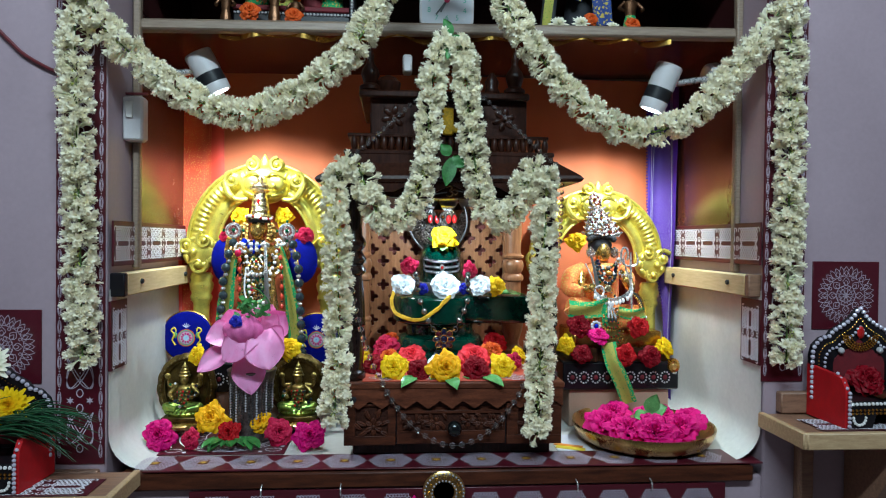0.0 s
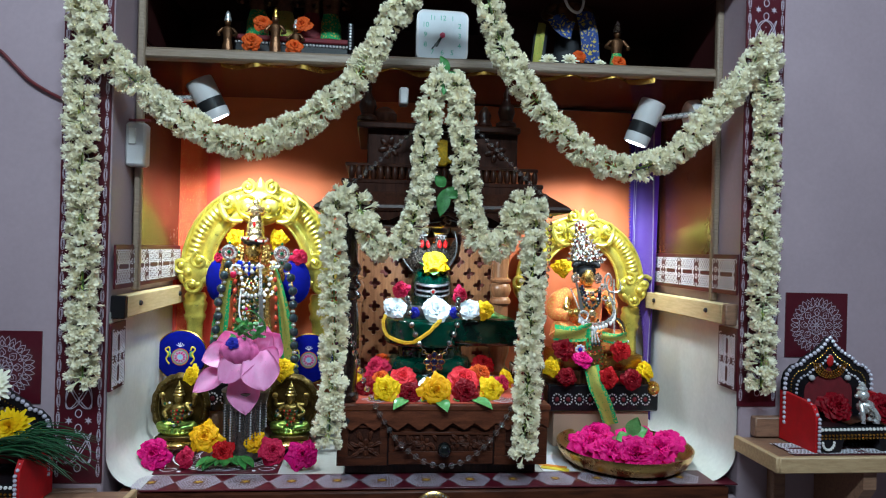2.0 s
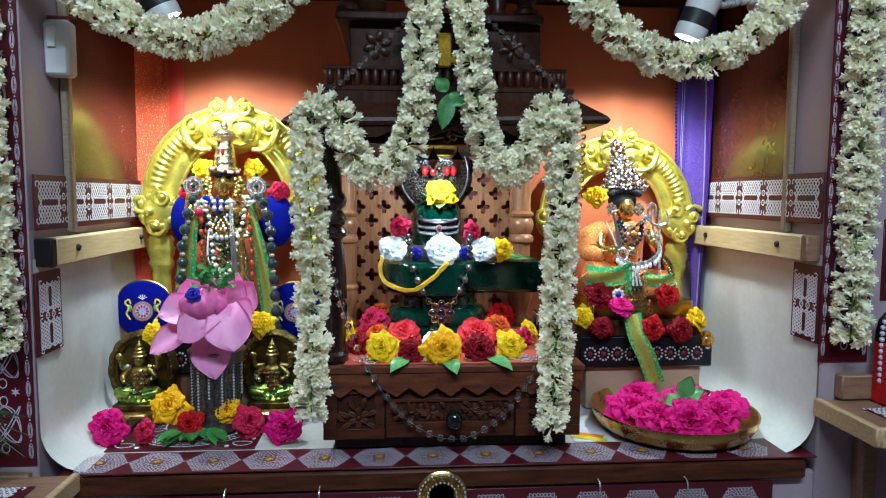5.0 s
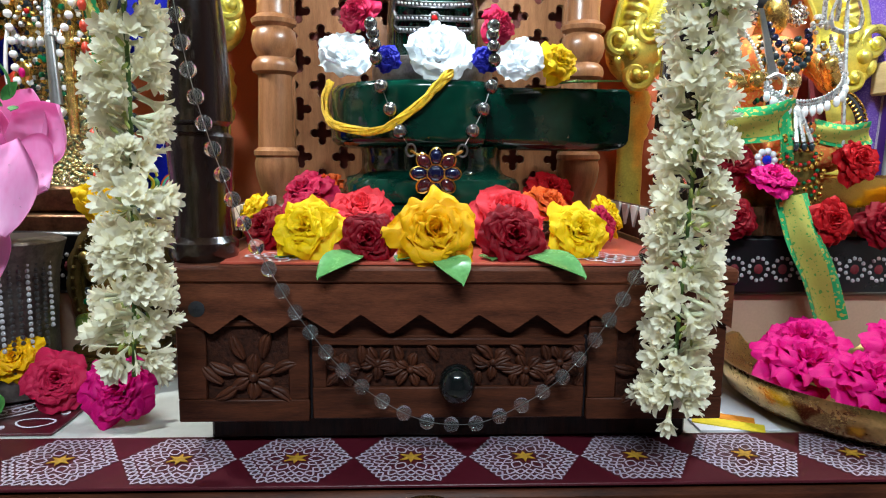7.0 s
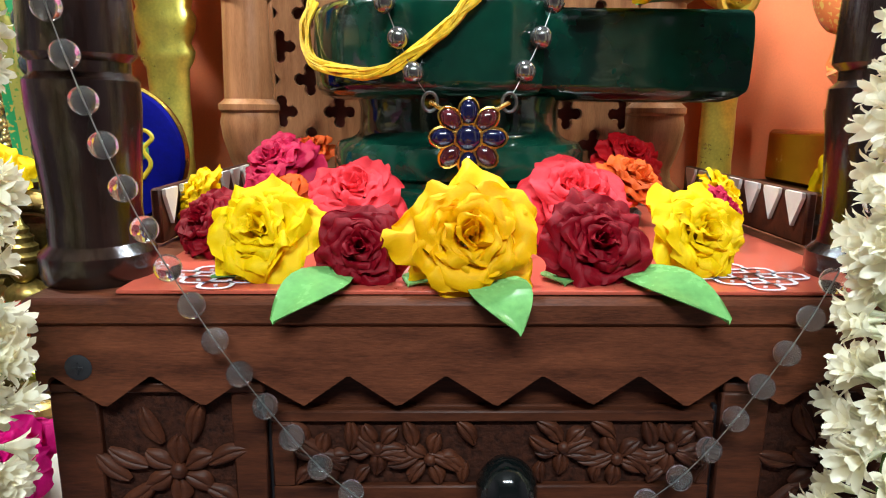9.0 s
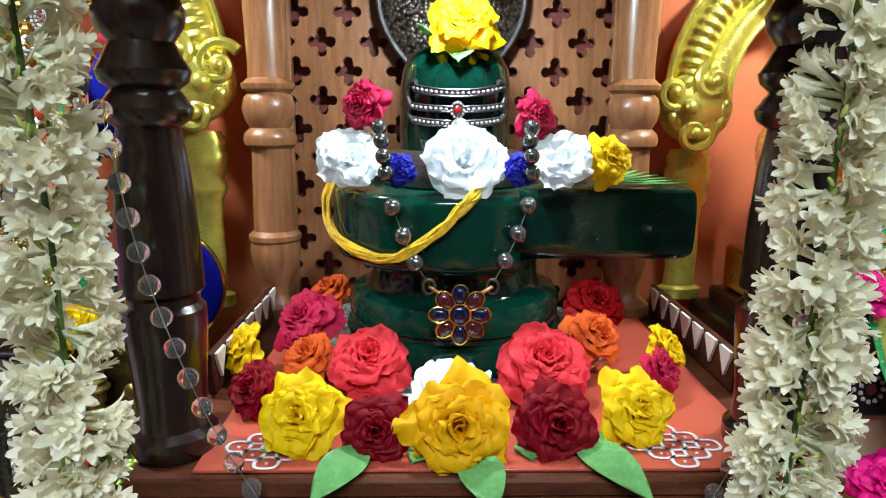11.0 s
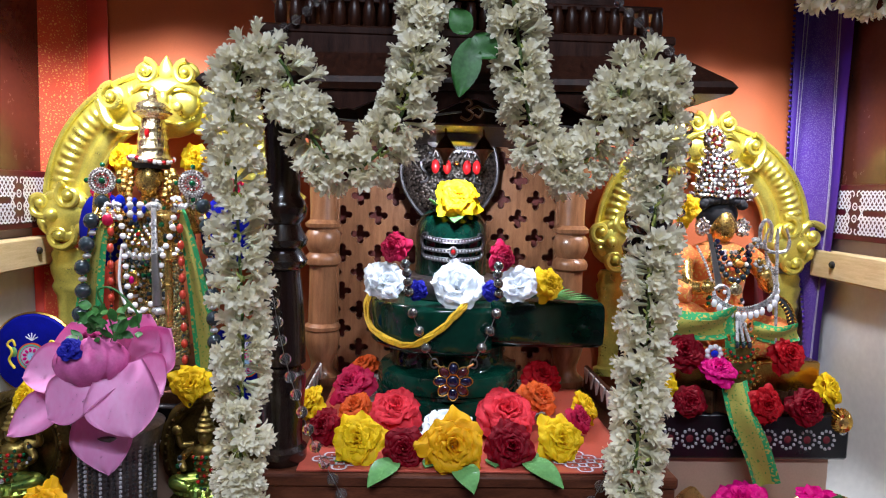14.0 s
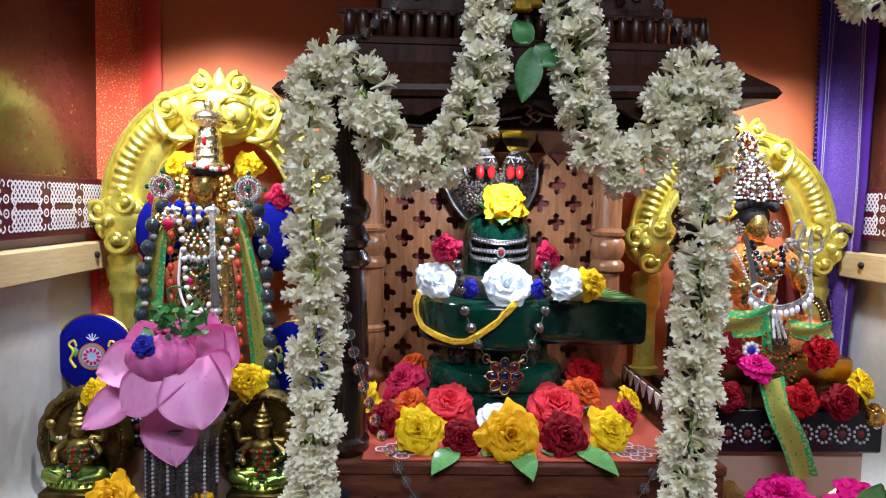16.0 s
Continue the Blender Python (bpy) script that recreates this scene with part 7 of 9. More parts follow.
def big_beads(pts, r, step, mat, label, stretch=1.0, spacer=None):
    ob = thing("bead_string", pts[0], label, "bead string", "statue bead strings")
    line = curve(pts, 12)
    Mesh().tube(spaced(line, 0.006), r * 0.16, 5).make("cord", "goldbead", ob)
    def one(name, mt, rad, st, p, cache={}):
        key = (mt, rad, st)
        if key not in cache:
            b = Mesh().ball((0, 0, 0), rad, 12, (1, 1, st)).make(name, mt, at=(0, 0, 0))
            cache[key] = b.data
        else:
            b = new(name, cache[key])
        b.parent = ob
        b.location = p - Vector(pts[0])
    for p in spaced(line, step):
        one("bead", mat, r, stretch, p)
    if spacer:
        for p in spaced(line, step)[:-1]:
            one("spacer_bead", spacer, r * 0.55, 0.7, p + Vector((0, 0, -step * 0.5)))
    return ob


big_beads([(-0.206, 1.262, 1.352), (-0.211, 1.245, 1.329), (-0.215, 1.243, 1.304), (-0.220, 1.242, 1.274), (-0.219, 1.242, 1.245), (-0.224, 1.242, 1.22), (-0.226, 1.242, 1.165)], 0.0086, 0.0262, "blackbead", "large dark banded glass beads hanging beside the statue", 1.05, "silver")
big_beads([(-0.094, 1.262, 1.350), (-0.083, 1.245, 1.320), (-0.080, 1.243, 1.294), (-0.079, 1.242, 1.267), (-0.077, 1.242, 1.239), (-0.074, 1.240, 1.18), (-0.072, 1.240, 1.135)], 0.0086, 0.0262, "blackbead", "large dark banded glass beads hanging beside the statue", 1.05, "silver")
big_beads([(-0.188, 1.256, 1.336), (-0.190, 1.246, 1.319), (-0.190, 1.245, 1.275), (-0.190, 1.245, 1.21)], 0.0038, 0.0185, "barrelred", "red barrel beads with dark spacers on the statue's front", 1.45, "blackbead")
big_beads([(-0.120, 1.258, 1.340), (-0.114, 1.246, 1.319), (-0.112, 1.245, 1.273), (-0.111, 1.245, 1.229), (-0.108, 1.243, 1.155)], 0.0038, 0.0185, "barrelred", "red barrel beads with dark spacers on the statue's front", 1.45, "blackbead")
big_beads([(-0.192, 1.262, 1.352), (-0.178, 1.246, 1.328), (-0.175, 1.244, 1.305), (-0.173, 1.244, 1.280), (-0.170, 1.243, 1.255), (-0.160, 1.242, 1.236), (-0.147, 1.242, 1.238), (-0.138, 1.244, 1.263), (-0.133, 1.245, 1.295), (-0.123, 1.247, 1.326), (-0.126, 1.262, 1.355)], 0.0035, 0.0112, "pearl", "long strand of white pearls on the statue")
big_beads([(-0.180, 1.256, 1.303), (-0.172, 1.248, 1.296), (-0.158, 1.246, 1.293), (-0.144, 1.248, 1.296), (-0.138, 1.256, 1.303)], 0.0034, 0.0070, "silver", "row of small silver bells at the statue's waist", 1.3)
big_beads([(-0.178, 1.258, 1.300), (-0.170, 1.249, 1.290), (-0.158, 1.247, 1.286), (-0.146, 1.249, 1.290), (-0.140, 1.258, 1.300)], 0.0028, 0.0060, "blackbead", "black bead necklace on the statue")
cord = Mesh().tube(curve([(-0.178, 1.247, 1.305), (-0.180, 1.245, 1.285), (-0.180, 1.244, 1.26), (-0.172, 1.242, 1.238), (-0.158, 1.240, 1.232), (-0.148, 1.241, 1.236)], 8), 0.0016, 8).make("satin_cord", "pearl", at=(-0.178, 1.247, 1.24))
tagged(cord, "white satin cord looped below the pearls", "cord")
# blue collar, gold chest piece, oval pendant
o = thing("collar_ornament", (-0.165, 1.252, 1.335), "white stone collar set with blue drops", "ornament")
for i, (dx, dz) in enumerate(((-0.010, 0), (0.010, 0), (0, 0.0095), (0, -0.0095), (0, 0), (-0.0055, 0.005), (0.0055, 0.005), (-0.0055, -0.005), (0.0055, -0.005))):
    if i < 5:
        Mesh().ball((-0.165 + dx, 1.2500, 1.345 + dz), 0.0036, 9, (0.72, 0.6, 1.25)).make("blue_drop", "sapphire", o)
    else:
        Mesh().ball((-0.165 + dx, 1.2510, 1.345 + dz), 0.0044, 8, (1, 0.6, 1)).make("pearl_setting", "whitestone", o)
Mesh().ball((-0.184, 1.256, 1.352), 0.0085, 10, (0.75, 0.4, 1.1)).make("side_drop", "sapphire", o)
Mesh().ball((-0.145, 1.252, 1.349), 0.0095, 12, (1, 0.7, 0.6)).make("silver_cup", "silver", o)
o = thing("chest_ornament", (-0.160, 1.250, 1.305), "domed gold chest ornament of small globes with a red stone", "ornament")
m = Mesh()
for j in range(5):
    cnt = (2, 3, 4, 4, 5)[j]
    for i in range(cnt):
        q = (2 * i / (cnt - 1) - 1) * (0.0060 + 0.0021 * j)
        m.use((i + j) % 2).ball((-0.160 + q, 1.2480 + 12 * q * q, 1.3255 - 0.0045 * j + 12 * q * q), 0.0019 + 0.0002 * j, 7)
tagged(m.make("globe_cluster", ["goldbead", "silver"], o), kind="stuff")
Mesh().ball((-0.159, 1.2430, 1.318), 0.0024, 8).make("centre_stone", "redbead", o)
o = thing("oval_pendant", (-0.166, 1.248, 1.256), "oval gold pendant with a pink stone", "ornament")
Mesh().ball((-0.166, 1.2465, 1.268), 0.0075, 12, (0.85, 0.35, 1.35)).make("plate", "goldbead", o)
Mesh().ball((-0.1672, 1.2440, 1.267), 0.0034, 9, (0.85, 0.6, 1.3)).make("stone", "petal_magenta", o)
for i in range(11):
    a = 2 * math.pi * i / 11
    Mesh().ball((-0.166 + 0.0068 * math.cos(a), 1.2450, 1.268 + 0.0098 * math.sin(a)), 0.0015, 6).make("bead", "whitestone" if i % 2 else "goldbead", o)
for x, z in ((-0.196, 1.338), (-0.190, 1.345), (-0.118, 1.352), (-0.128, 1.300)):
    o = thing("silver_armlet", (x, 1.252, z - 0.008), "bumpy silver armlet set with small stones", "ornament", "armlets")
    m = Mesh()
    rnd = random.Random(int(z * 1000))
    for k in range(26):
        a, q = rnd.uniform(0, 6.28), rnd.uniform(0, 1) ** 0.5
        m.use(rnd.choice((0, 0, 1, 2))).ball((x + 0.0095 * q * math.cos(a), 1.252 - 0.004 * (1 - q), z + 0.0085 * q * math.sin(a)), rnd.uniform(0.0018, 0.0030), 7)
    tagged(m.make("bump_cluster", ["silver", "goldbead", "whitestone"], o), kind="stuff")
Mesh().ball((-0.1935, 1.2465, 1.333), 0.0062, 10, (1, 0.7, 1.1)).make("pink_stone", "petal_pink", at=(-0.1935, 1.2465, 1.327))
tagged(bpy.data.objects["pink_stone"], "rosy stone held at the statue's hand", "stone")
mace = thing("silver_mace", (-0.138, 1.242, 1.226), "slender silver mace with a dark steel foot leaning on the statue", "ornament")
Mesh().tube([(-0.1430, 1.246, 1.347), (-0.1405, 1.241, 1.298)], [0.0028, 0.0036], 10).make("upper_shaft", "silver", mace)
Mesh().tube([(-0.1405, 1.241, 1.297), (-0.1375, 1.240, 1.240)], [0.0036, 0.0052], 10).make("lower_shaft", "greywire", mace)
Mesh().ball((-0.137, 1.240, 1.234), 0.0066, 10, (1.1, 1, 0.8)).make("foot", "silver", mace)
rod = Mesh().tube([(-0.1290, 1.250, 1.308), (-0.1270, 1.246, 1.215)], 0.0042, 10)
for z in (1.29, 1.262, 1.235):
    rod.ball((-0.128, 1.248, z), 0.0058, 8, (1, 1, 0.5))
tagged(rod.make("gilt_rod", "statuegold", at=(-0.128, 1.248, 1.215)), "gilt ringed rod beside the silver mace", "ornament")

# ---- the seated figure: one plain statue ----
RX, RY = 0.518, 1.300
st = Mesh()
st.use(1).lathe((RX, RY, 1.186), [(0.055, 0), (0.058, 0.015), (0.052, 0.03), (0.040, 0.045), (0.034, 0.06)], 22, None, (1, 0.7))
st.lathe((RX, RY, 1.240), [(0.034, 0), (0.033, 0.02), (0.038, 0.05), (0.040, 0.064), (0.030, 0.076), (0.014, 0.082), (0.012, 0.090)], 22, None, (1, 0.62))
for sg in (-1, 1):
    st.use(1)
    ky = 1.236 if sg < 0 else 1.222
    limb(st, [(RX + sg * 0.018, RY - 0.01, 1.208), (RX + sg * 0.050, RY - 0.034, ky - 0.008), (RX + sg * (0.074 if sg < 0 else 0.062), RY - 0.044, ky)], [0.026, 0.025, 0.018])
    if sg < 0:
        limb(st, [(RX - 0.074, RY - 0.044, 1.236), (RX - 0.050, RY - 0.050, 1.208), (RX - 0.026, RY - 0.056, 1.186)], [0.018, 0.017, 0.012])
        limb(st, [(RX - 0.036, RY, 1.306), (RX - 0.062, RY - 0.010, 1.290), (RX - 0.070, RY - 0.026, 1.268), (RX - 0.050, RY - 0.046, 1.262)], [0.016, 0.020, 0.017, 0.010])
    else:
        limb(st, [(RX + 0.062, RY - 0.044, 1.222), (RX + 0.030, RY - 0.058, 1.208), (RX - 0.006, RY - 0.056, 1.203)], [0.018, 0.015, 0.011])
        limb(st, [(RX + 0.036, RY, 1.306), (RX + 0.056, RY - 0.006, 1.288), (RX + 0.050, RY - 0.026, 1.272)], [0.014, 0.013, 0.009])
    st.use(0)
    limb(st, [(RX + sg * 0.046, RY - 0.012, 1.296), (RX + sg * 0.050, RY - 0.034, 1.272), (RX + sg * 0.034, RY - 0.050, 1.270 if sg < 0 else 1.286)], [0.011, 0.009, 0.008])
    st.ball((RX + sg * 0.034, RY - 0.052, 1.272 if sg < 0 else 1.288), 0.0095, 10)
    st.use(2)
    for k in range(22):
        a, q = k * 2.4, (k / 22) ** 0.5
        st.ball((RX + sg * 0.0245 + 0.0085 * q * math.cos(a), RY - 0.012, 1.3395 + 0.0115 * q * math.sin(a)), 0.0021, 6)
    st.ball((RX + sg * 0.0245, RY - 0.006, 1.3395), 0.010, 10, (0.85, 0.5, 1.15))
st.use(0).ball((RX + 0.002, RY - 0.004, 1.340), 0.0180, 16, (0.85, 0.95, 1.18))
st.use(3).ball((RX - 0.001, RY + 0.006, 1.354), 0.0245, 18, (1.02, 0.80, 0.92))
for k in range(9):
    a = math.pi * (0.02 + 0.96 * k / 8)
    st.ball((RX - 0.002 + 0.024 * math.cos(a), RY - 0.010, 1.366 + 0.007 * math.sin(a)), 0.0075, 10, (1.0, 0.8, 0.8))
def crown_at(x, z):
    """Crown's own frame, leaning a little to one side."""
    return (RX + x - 0.26 * (z - 1.375), RY - 0.016 + 5 * x * x, z)


st.use(2).prism([(-0.036, 1.372), (0.036, 1.372), (0.030, 1.395), (0.020, 1.415), (0.010, 1.430), (-0.010, 1.430), (-0.020, 1.415), (-0.030, 1.395)], lambda u, v, d: tuple(Vector(crown_at(u, v)) + Vector((0, 0.0015 + d, 0))), 0.006)
rnd = random.Random(44)
for j in range(11):
    z = 1.376 + 0.0050 * j
    half = 0.034 - 0.0024 * j
    n = max(3, int(half / 0.0023))
    for i in range(-n, n + 1):
        st.use(rnd.choice((2, 2, 2, 5, 5, 2, 6, 4))).ball(crown_at(half * (i + 0.5 * (j % 2)) / n, z + rnd.uniform(-0.0012, 0.0012) + 0.0012 * abs(i) / n * (3 if j < 2 else 1)), 0.0021, 7)
    for sg in (-1, 1):
        if j % 2 == 0:
            p = crown_at(sg * (half + 0.0035), z + 0.003)
            st.use(2).ball(p, 0.0042, 8, (1.5, 0.6, 0.62), Matrix.Rotation(-sg * 0.55, 4, "Y"))
for i in range(46):
    q, a = (i / 46) ** 0.5, i * 2.4
    st.use((6, 4, 5)[i % 3] if q < 0.72 else 2).ball(crown_at(0.0125 * q * math.cos(a), 1.4435 + 0.0160 * q * math.sin(a)), 0.0024, 6)
st.use(0).ball(Vector(crown_at(0, 1.4435)) + Vector((0, 0.0042, 0)), 0.0135, 12, (1, 0.3, 1.2))
ob = st.make("seated_statue", ["statuegold", "orangesilk", "jewel", "darkhair", "garnetstone", "whitestone", "goldbead"], at=(RX, RY, 1.187))
tagged(ob, "gilt seated statue dressed in orange silk with a jewelled crown", "statue")
big_beads([(0.496, 1.262, 1.320), (0.498, 1.248, 1.296), (0.512, 1.240, 1.281), (0.528, 1.244, 1.292), (0.538, 1.262, 1.320)], 0.0036, 0.0078, "blackbead", "black bead necklace on the seated statue", 1.0, "goldbead")
big_beads([(0.499, 1.262, 1.324), (0.504, 1.250, 1.305), (0.516, 1.244, 1.296), (0.530, 1.250, 1.306), (0.536, 1.262, 1.324)], 0.0034, 0.0074, "bluestone", "short dark bead necklace on the seated statue")
big_beads([(0.474, 1.258, 1.318), (0.480, 1.247, 1.300), (0.487, 1.243, 1.280)], 0.0018, 0.0036, "silver", "fine silver strand over the orange silk")
o = thing("white_drop_necklace", (0.517, 1.234, 1.240), "broad silver necklace edged with white drops", "necklace")
line = curve([(0.551, 1.250, 1.310), (0.556, 1.238, 1.285), (0.553, 1.232, 1.266), (0.538, 1.229, 1.254), (0.517, 1.227, 1.249), (0.498, 1.229, 1.253), (0.484, 1.234, 1.264)], 10)
for off in (-0.0022, 0.0006, 0.0034):
    m = Mesh()
    for p in spaced(line, 0.0029):
        m.ball(p + Vector((0, -0.001, off)), 0.0016, 6)
    m.make("silver_row", "silver", o)
for p in spaced(line, 0.0074)[4:]:
    Mesh().ball(p + Vector((0.0028 if p.x > 0.545 else 0, -0.002, -0.0062)), 0.0040, 9, (0.85, 0.55, 1.25)).make("white_drop", "whitestone", o)
o = thing("jewelled_brooch", (0.516, 1.24, 1.29), "gold chest ornament with an orange stone", "ornament", "brooches")
Mesh().ball((0.516, 1.241, 1.301), 0.0062, 12, (1.15, 0.4, 0.9)).make("plate", "goldbead", o)
Mesh().ball((0.516, 1.238, 1.301), 0.0036, 8, (1.2, 0.6, 0.9)).make("centre_stone", "orangestrip", o)
for i in range(8):
    a = 2 * math.pi * i / 8
    Mesh().ball((0.516 + 0.0095 * math.cos(a), 1.242, 1.300 + 0.0085 * math.sin(a)), 0.0028, 7).make("stone", ("whitestone", "coralstone", "blackbead", "goldbead")[i % 4], o)
o = thing("chest_pendant", (0.513, 1.23, 1.262), "round silver and gold pendant below the necklace", "ornament")
Mesh().ball((0.513, 1.238, 1.271), 0.0080, 12, (1, 0.5, 1)).make("drop", "crown", o)
peac = thing("peacock_pendant", (0.515, 1.222, 1.17), "tiered gold pendant set with green and red stones", "ornament")
for k in range(4):
    row = Mesh()
    zc, rr = 1.222 - 0.0150 * k, 0.0125 + 0.0028 * min(k, 2)
    m2 = Mesh()
    for i in range(11):
        a = math.pi * (1.02 + 0.96 * i / 10)
        row.ball((0.5155 + rr * math.cos(a) * 1.25, 1.2215, zc + rr * math.sin(a)), 0.0024, 7)
        m2.use(i % 2).ball((0.5155 + rr * 0.70 * math.cos(a) * 1.25, 1.2200, zc + rr * 0.70 * math.sin(a)), 0.0019, 7)
    tagged(row.make("tier", "goldbead", peac), kind="stuff")
    tagged(m2.make("stone_row", ["emerald", "redbead"], peac), kind="stuff")
    Mesh().ball((0.5155, 1.2235, zc - rr * 0.4), rr * 0.85, 10, (1.2, 0.2, 0.75)).make("tier_plate", "oldbrass", peac)
for dx in (-0.007, 0, 0.007):
    Mesh().tube([(0.512 + dx * 0.3, 1.226, 1.245), (0.515 + dx, 1.2165, 1.216)], 0.0019, 6).make("chain", "silver", peac)
    Mesh().ball((0.515 + dx, 1.2160, 1.212), 0.0030, 8, (0.8, 0.8, 1.4)).make("drop", "blackbead", peac)
fl = thing("jewelled_flower", (0.486, 1.222, 1.19), "small silver flower brooch with a blue centre", "ornament")
for i in range(9):
    a = 2 * math.pi * i / 9
    Mesh().ball((0.486 + 0.0078 * math.cos(a), 1.2245, 1.200 + 0.0078 * math.sin(a)), 0.0033, 8).make("petal", "whitestone", fl)
Mesh().ball((0.486, 1.2225, 1.200), 0.0046, 8, (1, 0.6, 1)).make("centre_stone", "sapphire", fl)
tri = thing("silver_trident", (0.5575, 1.228, 1.19), "slim silver trident standing before the statue", "trident")
Mesh().tube([(0.5570, 1.225, 1.192), (0.5572, 1.238, 1.335)], 0.0019, 8).make("shaft", "silver", tri)
for sg in (-1, 0, 1):
    Mesh().tube(curve([(0.5572, 1.238, 1.314), (0.5572 + sg * 0.012, 1.238, 1.318), (0.5572 + sg * 0.014, 1.238, 1.330), (0.5572 + sg * 0.010, 1.238, 1.342)], 5), [0.0022] * 10 + [0.0014] * 6, 6).make("prong", "silver", tri)
Mesh().tube(curve([(0.542, 1.246, 1.322), (0.5415, 1.246, 1.342), (0.547, 1.246, 1.351), (0.553, 1.246, 1.346), (0.555, 1.247, 1.336), (0.554, 1.248, 1.326)], 8), 0.0022, 8).make("hook_staff", "silver", at=(0.548, 1.24, 1.318))
tagged(bpy.data.objects["hook_staff"], "silver hooked staff held by the statue", "ornament")
for x, z in ((0.537, 1.322), (0.556, 1.292), (0.545, 1.300), (0.487, 1.272)):
    o = thing("silver_armlet", (x, 1.246, z - 0.008), "bumpy silver armlet set with small stones", "ornament", "armlets")
    m = Mesh()
    rnd = random.Random(int(z * 1000))
    for k in range(24):
        a, q = rnd.uniform(0, 6.28), rnd.uniform(0, 1) ** 0.5
        m.use(rnd.choice((0, 0, 1, 2))).ball((x + 0.0090 * q * math.cos(a), 1.246 - 0.004 * (1 - q), z + 0.0075 * q * math.sin(a)), rnd.uniform(0.0016, 0.0028), 7)
    tagged(m.make("bump_cluster", ["silver", "goldbead", "whitestone"], o), kind="stuff")
tas = thing("plaited_tassel", (0.58, 1.232, 1.21), "black and gold plaited tassel cord", "tassel")
line = curve([(0.560, 1.252, 1.264), (0.572, 1.247, 1.257), (0.580, 1.243, 1.243), (0.583, 1.241, 1.222)], 10)
Mesh().tube(line, 0.0038, 8).make("cord", "darkhair", tas)
m = Mesh()
for k, p in enumerate(spaced(line, 0.0042)):
    for sg in (-1, 1):
        m.ball(p + Vector((0.0026 * sg + 0.001, -0.0032, 0.002 * sg)), 0.0021, 6, (1.5, 0.7, 0.6), Matrix.Rotation(sg * 0.7, 4, "Y"))
tagged(m.make("gold_plait", "goldbead", tas), kind="stuff")
for dx in (-0.006, 0.006):
    Mesh().ball((0.583 + dx * 0.8, 1.240, 1.215), 0.0048, 10, (1, 1, 0.85)).make("pearl_drop", "pearl", tas)
sword = thing("toy_sword", (0.492, 1.236, 1.25), "small steel sword with a gilt guard at the statue's chest", "sword")
Mesh().slab(lambda u, v: (0.4935 - 0.012 * v + 0.0080 * (u - 0.5) * (1 - 0.5 * v) - 0.006 * v * v * 0.3, 1.236 + 0.004 * v, 1.272 + 0.062 * v), 3, 10, (0, 0.002, 0)).make("blade", "greywire", sword)
Mesh().tube(curve([(0.486, 1.235, 1.270), (0.490, 1.232, 1.258), (0.500, 1.232, 1.258), (0.503, 1.234, 1.270), (0.496, 1.235, 1.276), (0.487, 1.235, 1.272)], 5), 0.0020, 7).make("guard", "silver", sword)
sash([(0.437, 1.240, 1.232), (0.458, 1.228, 1.230), (0.484, 1.222, 1.232), (0.512, 1.226, 1.240)], 0.032, "green and gold silk border across the statue's knee")
sash([(0.530, 1.228, 1.228), (0.556, 1.224, 1.222), (0.584, 1.230, 1.226)], 0.020, "green and gold silk border across the statue's knee")
sash([(0.501, 1.226, 1.244), (0.502, 1.220, 1.215), (0.503, 1.222, 1.196)], 0.012, "narrow green silk border hanging at the statue's lap", ("green", "green"))
sash([(0.508, 1.214, 1.170), (0.510, 1.206, 1.15), (0.514, 1.200, 1.13), (0.528, 1.199, 1.10), (0.545, 1.203, 1.055)], 0.030, "long green and gold silk sash falling over the plinth")
Mesh().slab(lambda u, v: (0.565 + 0.05 * u * (1 - v * 0.5), 1.325 - 0.01 * math.sin(u * 6), 1.20 + 0.10 * v), 8, 8, (0, 0.002, 0)).make("maroon_cloth", "darkred", at=(0.58, 1.325, 1.20))
tagged(bpy.data.objects["maroon_cloth"], "maroon cloth tucked behind the seated statue", "cloth")
ball = thing("zari_ball", (0.640, 1.228, 1.110), "gold thread ball at the plinth corner", "ornament")
m = Mesh()
for k in range(22):
    a = 2 * math.pi * k / 22
    m.tube([(0.640, 1.222, 1.122), (0.640 + 0.010 * math.cos(a), 1.221, 1.122 + 0.010 * math.sin(a)), (0.640 + 0.0145 * math.cos(a), 1.230, 1.122 + 0.0145 * math.sin(a))], 0.0016, 5)
m.make("threads", "goldbead", ball)
Mesh().ball((0.640, 1.230, 1.122), 0.012, 10).make("core", "brass", ball)

# ---- lotus in a silver vessel ----
pot = thing("silver_vessel", (-0.150, 1.172, SILL + 0.006), "filigree silver tumbler hung with pearl chains", "vessel")
Mesh().lathe((-0.150, 1.172, SILL + 0.006), [(0.030, 0), (0.036, 0.004), (0.037, 0.012), (0.034, 0.02), (0.034, 0.06), (0.037, 0.10), (0.041, 0.118), (0.043, 0.124), (0.040, 0.126)], 32).make("body", "filigree", pot)
for k in range(18):
    a = -math.pi * (0.06 + 0.88 * k / 17)
    x, y = -0.150 + 0.0375 * math.cos(a), 1.172 + 0.0375 * math.sin(a)
    ch = Mesh()
    for j in range(12 + (k * 5) % 9):
        ch.ball((x, y, 1.115 - 0.0046 * j), 0.0019, 6)
    ch.make("bead_chain", "darksilver" if k % 3 else "greypearl", pot, "hanging chain of tiny beads")

